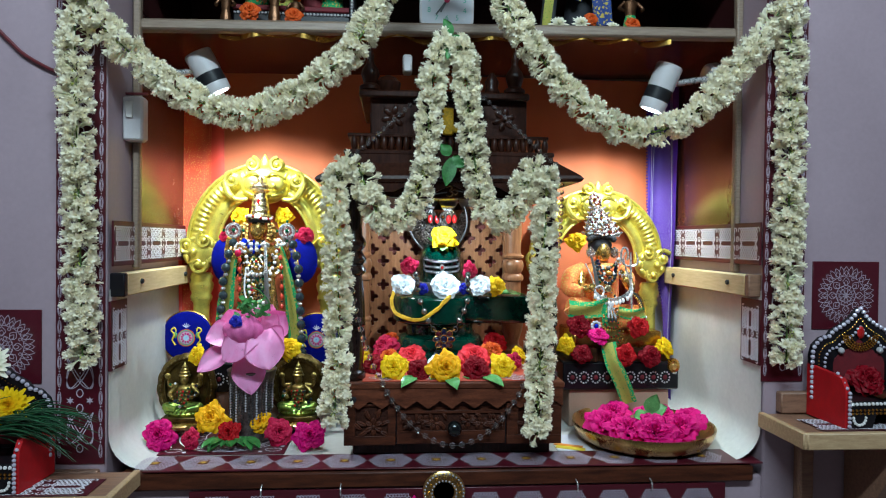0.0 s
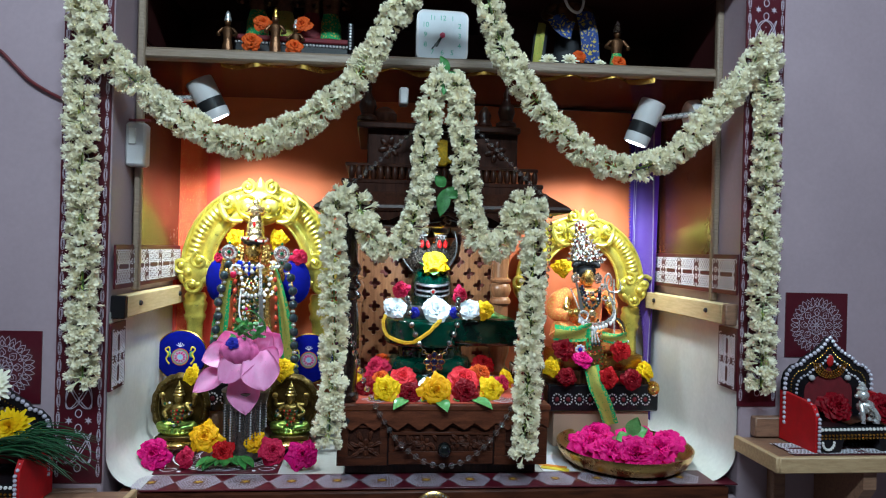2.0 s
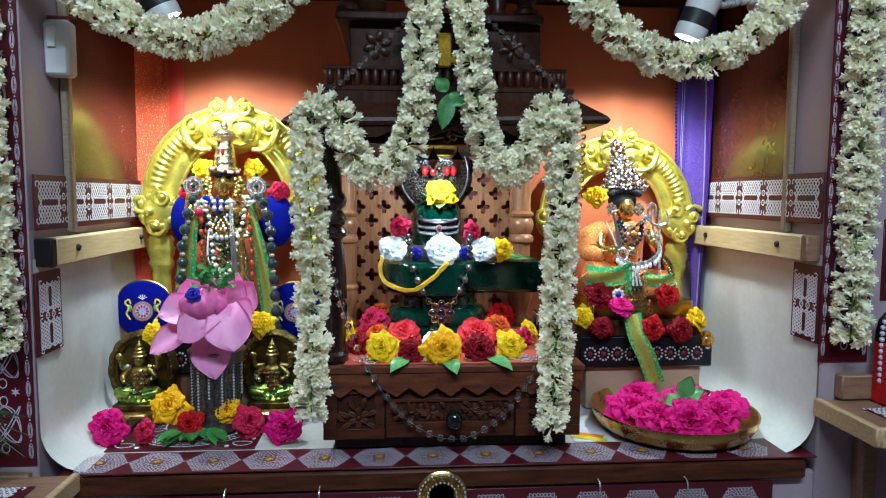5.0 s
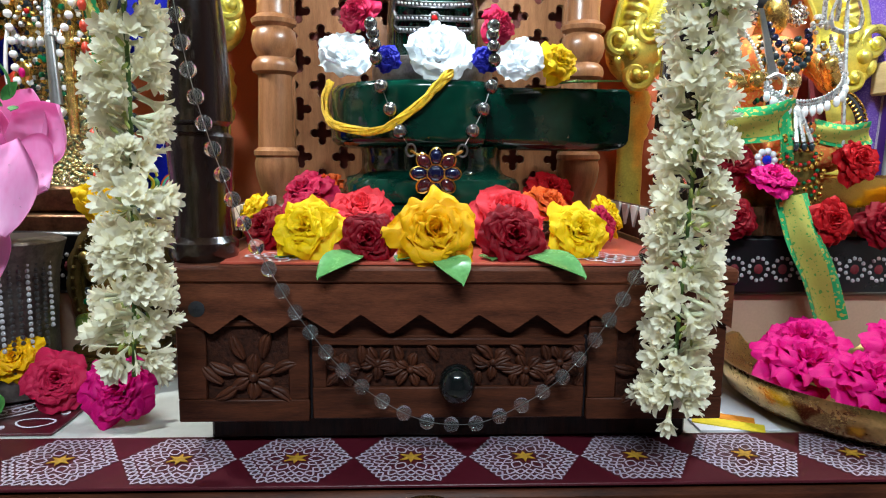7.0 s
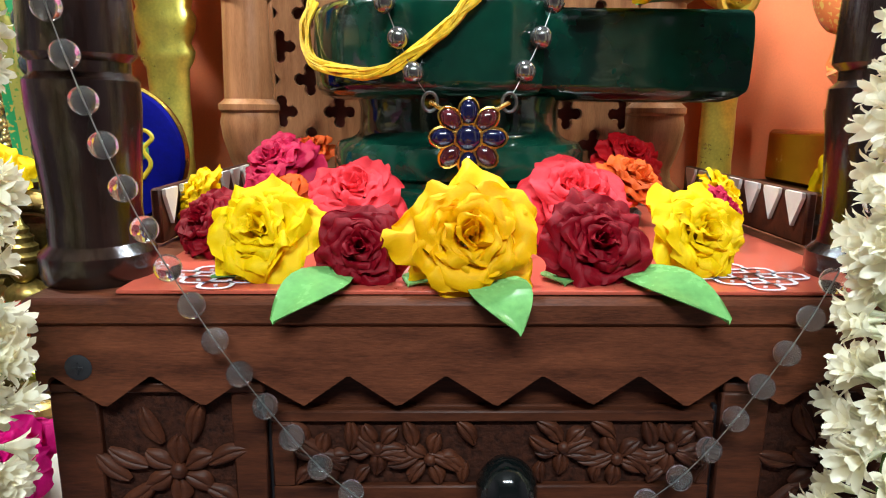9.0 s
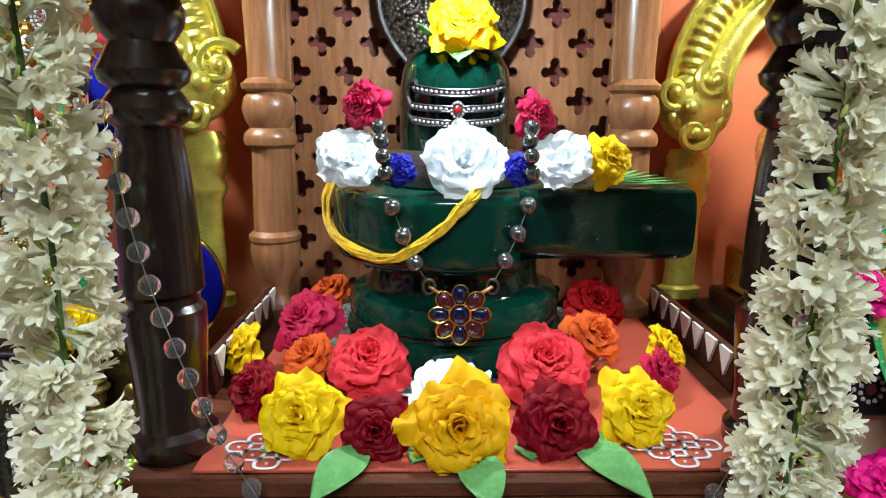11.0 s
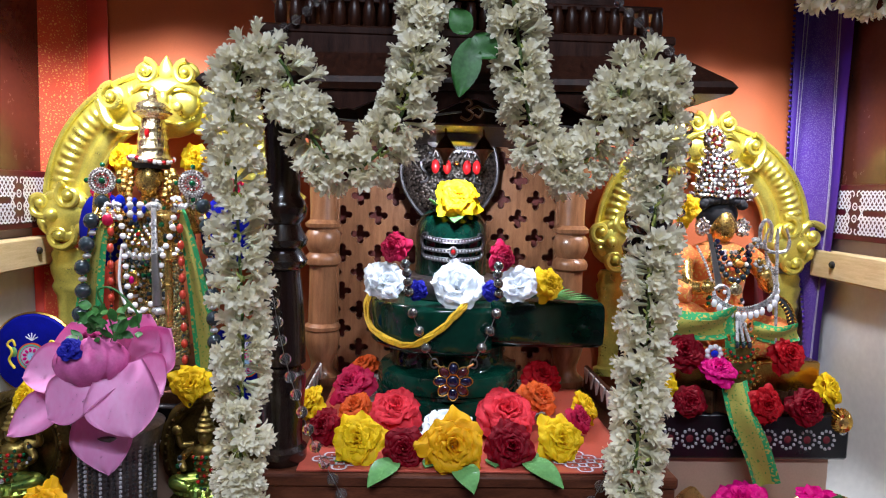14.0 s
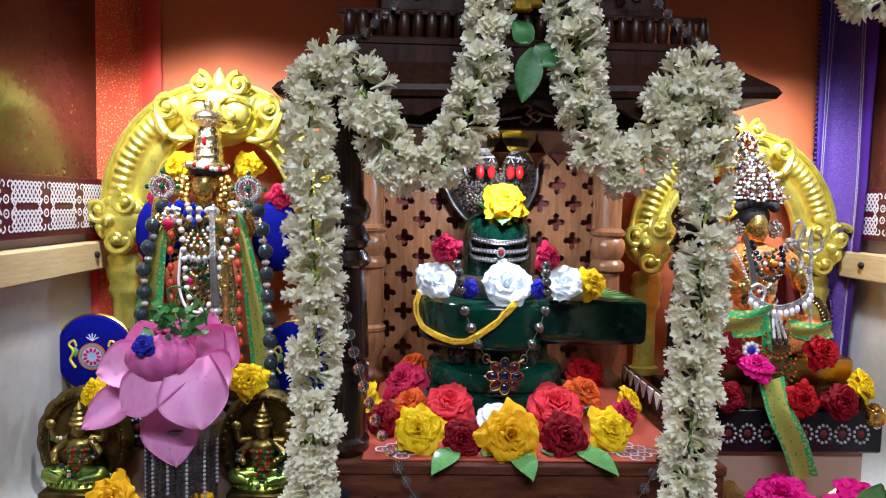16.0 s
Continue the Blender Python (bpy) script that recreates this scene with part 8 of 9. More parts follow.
lot = thing("lotus_flower", (-0.155, 1.150, 1.135), "pink lotus with folded back petals and water drops", "flower")
rl = random.Random(17)
def lotus_petal(base, tip, width, bend, cup=0.16, sharp=2.9, up=(0.05, -0.85, 0.5)):
    a, b = Vector(base), Vector(tip)
    d = b - a
    s = d.cross(Vector(up)).normalized()
    n = s.cross(d).normalized()
    ph = rl.uniform(0, 6)
    def fn(u, v):
        q = 2 * u - 1
        w = width * (0.55 + 0.45 * math.sin(math.pi * min(1, v * 1.15) * 0.60)) * (1 if v < 0.50 else max(0.012, (1 - ((v - 0.50) / 0.50) ** sharp) ** 0.80))
        return a + d * v + s * q * w / 2 + n * (cup * w * (q * q - 0.4) + bend * math.sin(math.pi * v) + 0.035 * width * math.sin(q * 3 + v * 5 + ph) * v)
    drops = [fn(rl.uniform(0.2, 0.8), rl.uniform(0.25, 0.8)) + n * 0.0004 for _ in range(9)]
    return Mesh().slab(fn, 13, 16, n * -0.0006), drops


wet = Mesh()
for base, tip, w, bend, cup, sharp in (((-0.166, 1.146, 1.196), (-0.218, 1.124, 1.190), 0.052, 0.008, 0.24, 1.8), ((-0.170, 1.140, 1.178), (-0.230, 1.118, 1.136), 0.042, 0.004, 0.20, 1.5),
                                       ((-0.152, 1.136, 1.172), (-0.142, 1.128, 1.094), 0.060, 0.004, 0.14, 1.4), ((-0.126, 1.128, 1.204), (-0.108, 1.102, 1.142), 0.068, 0.010, 0.18, 2.2),
                                       ((-0.136, 1.122, 1.192), (-0.184, 1.104, 1.158), 0.050, 0.010, 0.22, 2.4), ((-0.130, 1.142, 1.188), (-0.091, 1.128, 1.174), 0.066, 0.006, 0.20, 2.2),
                                       ((-0.124, 1.150, 1.188), (-0.090, 1.148, 1.234), 0.058, -0.008, 0.26, 1.7), ((-0.138, 1.156, 1.190), (-0.114, 1.158, 1.246), 0.056, -0.008, 0.26, 1.7),
                                       ((-0.158, 1.158, 1.190), (-0.152, 1.162, 1.240), 0.052, -0.006, 0.26, 1.8), ((-0.170, 1.154, 1.190), (-0.186, 1.152, 1.238), 0.050, -0.006, 0.26, 1.8)):
    m, drops = lotus_petal(base, tip, w, bend, cup, sharp)
    m.make("petal", "lotus", lot, smooth=80)
    for p in drops:
        wet.ball(p, rl.uniform(0.0005, 0.0011), 6)
tagged(wet.make("water_drops", "glass", lot, "clear water drops on the petals"), kind="stuff")
BC = Vector((-0.158, 1.130, 1.186))
for k in range(13):
    a = 2.4 * k
    top = 0.30 + 0.30 * (k / 12)
    def bud(u, v, a=a, top=top, k=k):
        b = a + (u - 0.5) * 1.5 * math.sin(math.pi * (0.2 + 0.75 * v))
        r = (0.0345 - 0.0007 * k) * math.sin(math.pi * (0.20 + (0.72 - 0.12 * top) * v)) * (1 + 0.04 * math.sin(b * 11 + 5 * v))
        return BC + Vector((r * math.cos(b), 0.92 * r * math.sin(b), 0.044 * v + 0.0015 * math.sin(b * 9) * v))
    Mesh().grid(bud, 11, 9).make("inner_petal", "lotusheart", lot, "closed deep pink inner petal", smooth=80)
Mesh().ball(BC + Vector((0, 0, 0.019)), 0.0275, 16, (1.05, 0.95, 0.80)).make("heart", "lotusheart", lot)
rd = random.Random(9)
rose("blue", (-0.163, 1.106, 1.221), 0.0120, (0, -0.8, 0.6), 0.5, "small deep blue flower on the lotus heart", "blue flowers")
sprig = thing("tulsi_sprig", (-0.140, 1.145, 1.22), "sprig of small green basil leaves on the lotus", "leaves")
for k in range(46):
    h = rd.uniform(0, 1)
    c = Vector((-0.140 + rd.uniform(-0.026, 0.026) * (1.1 - 0.5 * h), 1.128 + rd.uniform(-0.012, 0.014), 1.226 + 0.034 * h))
    t = c + Vector((rd.uniform(-1, 1), rd.uniform(-1, 0.2), rd.uniform(-0.4, 0.8))).normalized() * rd.uniform(0.008, 0.018)
    leaf(c, t, rd.uniform(0.005, 0.011), 0.001, "tulsi", parent=sprig, up=(0.2, -0.8, 0.5))
for k in range(3):
    Mesh().tube(curve([(-0.140 + 0.002 * k, 1.138, 1.212), (-0.150 + 0.006 * k, 1.132, 1.238), (-0.160 + 0.009 * k, 1.128, 1.258)], 5), 0.0008, 5).make("stalk", "tulsi", sprig)
m = Mesh()
m.tube(curve([(-0.140, 1.130, 1.25), (-0.150, 1.130, 1.272), (-0.135, 1.13, 1.275), (-0.115, 1.13, 1.255), (-0.112, 1.13, 1.238)], 6), 0.0011, 5)
m.make("stalk", "tulsi", sprig)

# ---- blue embroidered discs ----
for x, z, lb in ((-0.296, 1.172, "round royal blue velvet fan with gold rim and embroidered emblem"), (-0.050, 1.168, "round royal blue velvet fan with a gold band")):
    disc = thing("velvet_fan", (x, 1.285, z - 0.048), lb, "fan", "velvet fans")
    rot = Matrix.Rotation(radians(90), 4, "X")
    Mesh().lathe((x, 1.283, z), [(0.046, -0.004), (0.048, 0), (0.046, 0.004), (0.030, 0.0065), (0.001, 0.007)], 40, rot).make("pad", "blue", disc)
    Mesh().tube([(x + 0.048 * math.cos(a), 1.284, z + 0.048 * math.sin(a)) for a in np.linspace(0, 6.283, 49)[:-1]], 0.0022, 6, True).make("gold_rim", "goldbead", disc)
    for r0, r1, mt in ((0.0165, 0.0150, "orange"), (0.0150, 0.0128, "clockgreen"), (0.0128, 0.0118, "magenta"), (0.0118, 0.0046, "lilac"), (0.0046, 0.0008, "skyblue")):
        mt2 = "petal_" + mt if mt in ("coral", "orange", "magenta") else mt
        Mesh().lathe((x, 1.2765, z - 0.002), [(r0, 0), (r0, 0.0016), (r1, 0.0016), (r1, 0)], 28, rot).make("embroidered_ring", mt2, disc)
    for k in range(11):
        a = 2 * math.pi / 11 * k
        Mesh().ball((x + 0.0082 * math.cos(a), 1.2748, z - 0.002 + 0.0082 * math.sin(a)), 0.0021, 7, (1.3, 0.4, 0.8), Matrix.Rotation(-a, 4, "Y")).make("embroidered_petal", "petal_magenta", disc)
    for sg in (-1, 1):
        m = Mesh()
        m.tube(curve([(x + sg * 0.020, 1.276, z - 0.016), (x + sg * 0.026, 1.276, z - 0.006), (x + sg * 0.022, 1.276, z + 0.004), (x + sg * 0.028, 1.277, z + 0.012), (x + sg * 0.022, 1.277, z + 0.017), (x + sg * 0.019, 1.277, z + 0.010)], 6), 0.0016, 6)
        m.make("embroidered_scroll", "yellowstrip", disc)
        Mesh().ball((x + sg * 0.021, 1.2765, z + 0.003), 0.0045, 8, (1, 0.3, 1.4)).make("embroidered_leaf", "leaf", disc)
    m = Mesh()
    for k in range(5):
        a = math.pi * (0.15 + 0.175 * k)
        m.tube([(x, 1.277, z + 0.017), (x + 0.008 * math.cos(a), 1.277, z + 0.018 + 0.008 * math.sin(a))], 0.001, 5)
    m.make("embroidered_spray", "white", disc)

# ---- two small brass figures, each one plain mesh ----
def mini_statue(cx, cy, z0, h, label):
    m = Mesh()
    m.use(0).box((cx, cy, z0 + 0.005), (h * 0.66, h * 0.42, 0.010), 0.003)
    m.use(1).lathe((cx, cy, z0 + 0.010), [(h * 0.28, 0), (h * 0.33, h * 0.05), (h * 0.30, h * 0.09), (h * 0.24, h * 0.12)], 22, None, (1, 0.7))
    for k in range(13):
        a = math.pi * (1.02 + 0.96 * k / 12)
        m.ball((cx + h * 0.31 * math.cos(a), cy + h * 0.21 * math.sin(a), z0 + 0.012 + h * 0.06), h * 0.035, 8, (0.8, 0.8, 1.5))
    for sg in (-1, 1):
        m.use(1)
        limb(m, [(cx + sg * h * 0.06, cy - h * 0.05, z0 + h * 0.25), (cx + sg * h * 0.27, cy - h * 0.12, z0 + h * 0.25), (cx + sg * h * 0.09, cy - h * 0.20, z0 + h * 0.22)], [h * 0.075, h * 0.07, h * 0.045])
        m.use(2)
        limb(m, [(cx + sg * h * 0.11, cy, z0 + h * 0.57), (cx + sg * h * 0.22, cy - h * 0.06, z0 + h * 0.46), (cx + sg * h * 0.16, cy - h * 0.17, z0 + h * 0.42)], [h * 0.042, h * 0.038, h * 0.03])
        limb(m, [(cx + sg * h * 0.11, cy, z0 + h * 0.58), (cx + sg * h * 0.24, cy, z0 + h * 0.58), (cx + sg * h * 0.26, cy - h * 0.04, z0 + h * 0.70)], [h * 0.042, h * 0.036, h * 0.028])
        m.use(3).ball((cx + sg * h * 0.265, cy - h * 0.05, z0 + h * 0.745), h * 0.052, 10, (1, 0.6, 1))
        m.ball((cx + sg * h * 0.16, cy - h * 0.18, z0 + h * 0.42), h * 0.035, 8)
    m.use(2).lathe((cx, cy, z0 + h * 0.22), [(h * 0.14, 0), (h * 0.11, h * 0.13), (h * 0.13, h * 0.30), (h * 0.12, h * 0.34), (h * 0.045, h * 0.39)], 18, None, (1, 0.8))
    for row, (z, rx, n) in enumerate(((0.50, 0.105, 9), (0.44, 0.09, 8), (0.37, 0.085, 7), (0.31, 0.10, 8), (0.26, 0.12, 9))):
        for k in range(n):
            a = math.pi * (1.12 + 0.76 * k / (n - 1))
            m.use(3 + (k + row) % 3).ball((cx + h * rx * 1.15 * math.cos(a), cy + h * (rx + 0.025) * 0.8 * math.sin(a) - h * 0.01, z0 + h * z - h * 0.02 * abs(math.cos(a))), h * 0.021, 7)
    m.use(2).ball((cx, cy - h * 0.02, z0 + h * 0.68), h * 0.078, 14, (0.92, 1, 1.1))
    m.use(3).lathe((cx, cy - h * 0.01, z0 + h * 0.735), [(h * 0.095, 0), (h * 0.10, h * 0.02), (h * 0.078, h * 0.04), (h * 0.082, h * 0.07), (h * 0.060, h * 0.09), (h * 0.064, h * 0.12), (h * 0.042, h * 0.14), (h * 0.046, h * 0.165), (h * 0.024, h * 0.19), (h * 0.004, h * 0.25)], 16)
    # the arch: a flat oval band with a row of studs and a scalloped outer edge
    def band(u, v):
        a = -0.95 + u * (math.pi + 1.9)
        q = 0.355 + 0.125 * v + (0.016 * abs(math.sin(u * 40)) if v > 0.9 else 0)
        return (cx + h * q * math.cos(a), cy + h * 0.10 - h * 0.05 * math.sin(math.pi * v), z0 + h * 0.52 + h * (q + 0.085) * math.sin(a))
    m.use(0).lathe((cx, cy + h * 0.16, z0 + h * 0.52), [(h * 0.37, 0), (h * 0.37, h * 0.02), (h * 0.02, h * 0.03)], 36, Matrix.Rotation(radians(90), 4, "X"), (1, 1.22))
    m.slab(band, 90, 7, (0, h * 0.05, 0))
    for k in range(30):
        p = Vector(band(k / 29, 0.5))
        m.ball(p + Vector((0, -h * 0.005, 0)), h * 0.020, 7)
    m.tube([band(k / 60, 0.06) for k in range(61)], h * 0.016, 7)
    ob = m.make("small_brass_statue", ["dullbrass", "greenmetal", "oldbrass", "oldbrass", "redbead", "emerald"], at=(cx, cy, z0))
    return tagged(ob, label, "statue", "small brass statues")


for cx, lb in ((-0.276, "small seated brass statue in an oval brass arch"), (-0.074, "small seated brass statue beside the vessel")):
    stool = thing("brass_stool", (cx, 1.205, SILL + 0.004), "low copper stool under the small statue", "stool", "brass stools")
    Mesh().lathe((cx, 1.205, SILL + 0.022), [(0.036, 0), (0.040, 0.003), (0.040, 0.007), (0.036, 0.010)], 24).make("top", "brass", stool)
    for k in range(4):
        a = math.pi / 4 + math.pi / 2 * k
        Mesh().lathe((cx + 0.026 * math.cos(a), 1.205 + 0.026 * math.sin(a), SILL + 0.004), [(0.004, 0), (0.006, 0.006), (0.004, 0.012), (0.006, 0.020)], 10).make("leg", "brass", stool)
    mini_statue(cx, 1.205, SILL + 0.032, 0.108, lb)

# ---- brass tray of petals and roses ----
TX, TRY = 0.545, 1.135
tray = thing("brass_tray", (TX, TRY, SILL + 0.006), "round brass tray with a flared rim", "tray")
Mesh().lathe((TX, TRY, SILL + 0.006), [(0.085, 0), (0.100, 0.001), (0.114, 0.010), (0.121, 0.022), (0.124, 0.032), (0.1235, 0.034), (0.120, 0.033), (0.116, 0.024), (0.108, 0.012), (0.096, 0.005), (0.02, 0.004)], 72).make("dish", "brass", tray)
rt = random.Random(21)
for x, y, r in ((0.462, 1.128, 0.037), (0.486, 1.078, 0.036), (0.540, 1.056, 0.039), (0.604, 1.070, 0.037), (0.636, 1.122, 0.038), (0.560, 1.125, 0.034), (0.505, 1.190, 0.036), (0.600, 1.190, 0.034)):
    rose("magenta", (TX + (x - TX) * 0.86, TRY + (y - TRY) * 0.84, SILL + 0.030 + rt.uniform(0, 0.008)), r, (rt.uniform(-0.35, 0.35), rt.uniform(-0.7, -0.2), 0.8), rt.uniform(0, 6), "ruffled magenta rose heaped in the brass tray", "roses in the tray", True)
sprig = thing("leaf_sprig", (0.545, 1.10, SILL + 0.045), "sprig of light green leaves on the magenta roses", "leaves")
for a, b, w in (((0.540, 1.095, 1.066), (0.550, 1.085, 1.100), 0.029), ((0.540, 1.094, 1.064), (0.510, 1.080, 1.064), 0.026), ((0.541, 1.094, 1.064), (0.556, 1.066, 1.044), 0.024), ((0.541, 1.095, 1.066), (0.569, 1.085, 1.080), 0.027), ((0.539, 1.096, 1.064), (0.518, 1.070, 1.048), 0.024)):
    leaf(a, b, w, 0.003, parent=sprig, up=(0.1, -0.7, 0.7))
Mesh().tube([(0.540, 1.100, 1.045), (0.540, 1.094, 1.066)], 0.0014, 6).make("stalk", "leaf", sprig)

# ---- lamps, switch and cable in the niche ----
def spot_lamp(top, end, base, label):
    a, b = Vector(top), Vector(end)
    d = (b - a).normalized()
    q = d.to_track_quat("Z", "Y").to_matrix().to_4x4()
    L = (b - a).length
    ob = thing("spot_lamp", base, label, "lamp", "niche spot lamps")
    Mesh().lathe(a, [(0.0225, 0), (0.0245, 0.002), (0.0245, L * 0.52)], 28, q).make("housing", "whiteplastic", ob, "white cylindrical housing")
    Mesh().lathe(a, [(0.0242, L * 0.52), (0.0242, L * 0.78)], 28, q).make("band", "blackplastic", ob, "black ring")
    Mesh().lathe(a, [(0.0240, L * 0.78), (0.0245, L * 0.80), (0.0235, L)], 28, q).make("nose", "whiteplastic", ob)
    Mesh().lathe(a, [(0.019, L), (0.019, L + 0.001)], 20, q).make("lens", "emit", ob, "glowing lamp lens")
    mid = a.lerp(b, 0.45)
    bs = Vector(base)
    Mesh().tube([mid, bs], 0.006, 10).make("arm", "silver", ob, "short metal arm")
    w = (mid - bs).normalized()
    Mesh().lathe(bs - w * 0.010, [(0.027, -0.002), (0.028, 0.0), (0.028, 0.016), (0.024, 0.020)], 28, w.to_track_quat("Z", "Y").to_matrix().to_4x4()).make("wall_base", "whiteplastic", ob, "round white wall base")


spot_lamp((-0.252, 1.185, 1.688), (-0.218, 1.198, 1.622), (-0.325, 1.195, 1.650), "white spot lamp with a black ring on the niche side")
spot_lamp((0.606, 1.180, 1.690), (0.577, 1.196, 1.610), (0.693, 1.195, 1.672), "white spot lamp with a black ring on the niche side")
sw = thing("switch_box", (-0.322, 1.095, 1.515), "small white surface switch box on the niche post", "switch")
Mesh().box((-0.322, 1.092, 1.552), (0.033, 0.026, 0.072), 0.004).make("box", "whiteplastic", sw)
Mesh().box((-0.326, 1.078, 1.565), (0.011, 0.004, 0.026), 0.0015).make("rocker", "sheet", sw)
Mesh().box((-0.333, 1.095, 1.594), (0.06, 0.004, 0.004), 0.001).make("cable_stub", "wire", sw)
cab = Mesh().tube(curve([(-0.66, 1.020, 1.715), (-0.56, 1.020, 1.695), (-0.510, 1.020, 1.682), (-0.480, 1.020, 1.655), (-0.455, 1.020, 1.632), (-0.412, 1.0205, 1.609), (-0.372, 1.0215, 1.600)], 8), 0.0028, 8).make("cable", "wire", at=(-0.5, 1.02, 1.65))
tagged(cab, "thin dark red cable fixed along the wall", "cable")
Mesh().box((0.118, 1.12, 1.66), (0.016, 0.03, 0.03), 0.003).make("adapter", "whiteplastic", at=(0.118, 1.12, 1.645))
tagged(bpy.data.objects["adapter"], "small white plug adapter on the shrine top", "adapter")


# clusters of small stones on the figures' fronts
def jewel_cluster(cx, z0, z1, half, depth_at, count, seed, label):
    rnd = random.Random(seed)
    m = Mesh()
    for k in range(count):
        z = z0 + (z1 - z0) * rnd.random()
        x = rnd.uniform(-1, 1) * half(z)
        m.use(rnd.choice((0, 0, 0, 1, 2, 2, 3, 3, 4, 5))).ball((cx + x, depth_at(x, z), z), rnd.uniform(0.0016, 0.0036), 6, (1, 0.7, 1))
    ob = thing("stone_ornaments", (cx, depth_at(0, z0), z0), label, "ornament", "stone ornaments")
    tagged(m.make("stone_setting", ["goldbead", "silver", "blackbead", "emerald", "blackbead", "whitestone"], ob), kind="stuff")


jewel_cluster(SXL, 1.222, 1.338, lambda z: 0.026 if z < 1.29 else 0.036, lambda x, z: 1.2725 + 7.0 * x * x - (0.004 if z > 1.31 else 0.0), 210, 1, "scattered small gold and dark stones on the standing statue")
jewel_cluster(SXL, 1.345, 1.356, lambda z: 0.030, lambda x, z: 1.272 + 5 * x * x, 50, 2, "row of small stones at the standing statue's neck")
jewel_cluster(RX, 1.245, 1.318, lambda z: 0.022, lambda x, z: 1.2705 + 6.0 * x * x, 90, 3, "scattered small stones on the seated statue's chest")
jewel_cluster(RX + 0.004, 1.195, 1.235, lambda z: 0.016, lambda x, z: 1.2325 + 4.0 * x * x, 40, 4, "cluster of small stones at the seated statue's lap")
for cx in (-0.276, -0.074):
    jewel_cluster(cx, 1.050, 1.105, lambda z: 0.026, lambda x, z: 1.186 + 6 * x * x, 18, int(cx * 100) + 50, "small coloured stones on the little brass statue")

# ---- upper shelf: clock, bench with figures, framed figure, flowers ----
SHZ = 1.731
clock = thing("alarm_clock", (0.186, 1.150, SHZ), "square white clock with mint green numerals", "clock")
def rounded(w, h, r, n=6):
    return [(sx * (w / 2 - r) + r * math.cos(a), sz * (h / 2 - r) + r * math.sin(a)) for sx, sz, a0 in ((1, 1, 0), (-1, 1, math.pi / 2), (-1, -1, math.pi), (1, -1, 1.5 * math.pi)) for a in (a0 + math.pi / 2 * i / n for i in range(n + 1))]


CZ = SHZ + 0.048
Mesh().prism(rounded(0.094, 0.092, 0.014), lambda u, v, d: (0.186 + u, 1.137 + d, CZ + v), 0.030).make("case", "whiteplastic", clock)
Mesh().prism(rounded(0.086, 0.084, 0.011), lambda u, v, d: (0.186 + u, 1.1362 + d, CZ + v), 0.002).make("dial", "clockface", clock)
for hnum in range(1, 13):
    a = math.pi / 2 - hnum * math.pi / 6
    cu = bpy.data.curves.new("numeral", "FONT")
    cu.body, cu.size, cu.align_x, cu.align_y, cu.extrude = str(hnum), 0.0125, "CENTER", "CENTER", 0.0002
    tmp = bpy.data.objects.new("numeral", cu)
    scene.collection.objects.link(tmp)
    bpy.context.view_layer.update()
    me = bpy.data.meshes.new_from_object(tmp.evaluated_get(bpy.context.evaluated_depsgraph_get()))
    bpy.data.objects.remove(tmp)
    me.materials.clear()
    me.materials.append(M["clockgreen"])
    o = new("numeral", me)
    o.parent = clock
    s = 1 / max(abs(math.cos(a)), abs(math.sin(a)), 0.86)
    o.matrix_local = Matrix.Translation(Vector((0.186 + 0.031 * math.cos(a) * s, 1.1355, CZ + 0.031 * math.sin(a) * s)) - ORIGIN[clock]) @ Matrix.Rotation(radians(90), 4, "X")
for ang, L, w in ((-118, 0.024, 0.0036), (-126, 0.032, 0.0026)):
    a = radians(ang)
    Mesh().box((0.186 + L / 2 * math.cos(a), 1.1345, CZ + L / 2 * math.sin(a)), (L, 0.0008, w), 0.0003, Matrix.Rotation(-a, 4, "Y")).make("clock_arm", "blackplastic", clock)
Mesh().lathe((0.186, 1.1352, CZ), [(0.005, 0), (0.005, 0.0015), (0.003, 0.0025)], 14, Matrix.Rotation(radians(90), 4, "X")).make("hub", "pinkred", clock, "pinkish red hub")

bench = thing("doll_bench", (-0.075, 1.19, SHZ - 0.004), "small black and red bench trimmed with pearls", "bench")
Mesh().box((-0.085, 1.205, SHZ + 0.014), (0.205, 0.07, 0.034), 0.003).make("seat", "black", bench)
Mesh().box((-0.085, 1.205, SHZ + 0.036), (0.205, 0.07, 0.010), 0.003).make("cushion", "darkred", bench)
Mesh().prism([(-0.19, 0), (-0.19, 0.05), (-0.15, 0.075), (-0.09, 0.115), (-0.03, 0.075), (0.018, 0.05), (0.018, 0)], lambda u, v, d: (u, 1.235 + d, SHZ + 0.03 + v), 0.006).make("backrest", "black", bench)
for zz, mt, r in ((0.026, "greypearl", 0.0026), (0.009, "goldbead", 0.0024)):
    row = Mesh()
    for k in range(34):
        row.ball((-0.184 + 0.006 * k, 1.1685, SHZ + zz), r, 6)
    row.make("pearl_row", mt, bench, "row of small pearls")
Mesh().box((0.020, 1.195, SHZ + 0.045), (0.010, 0.06, 0.05), 0.004).make("armrest", "black", bench)
row = Mesh()
for k in range(9):
    row.ball((0.020, 1.1635, SHZ + 0.022 + 0.0055 * k), 0.0025, 6)
row.make("pearl_row", "greypearl", bench)


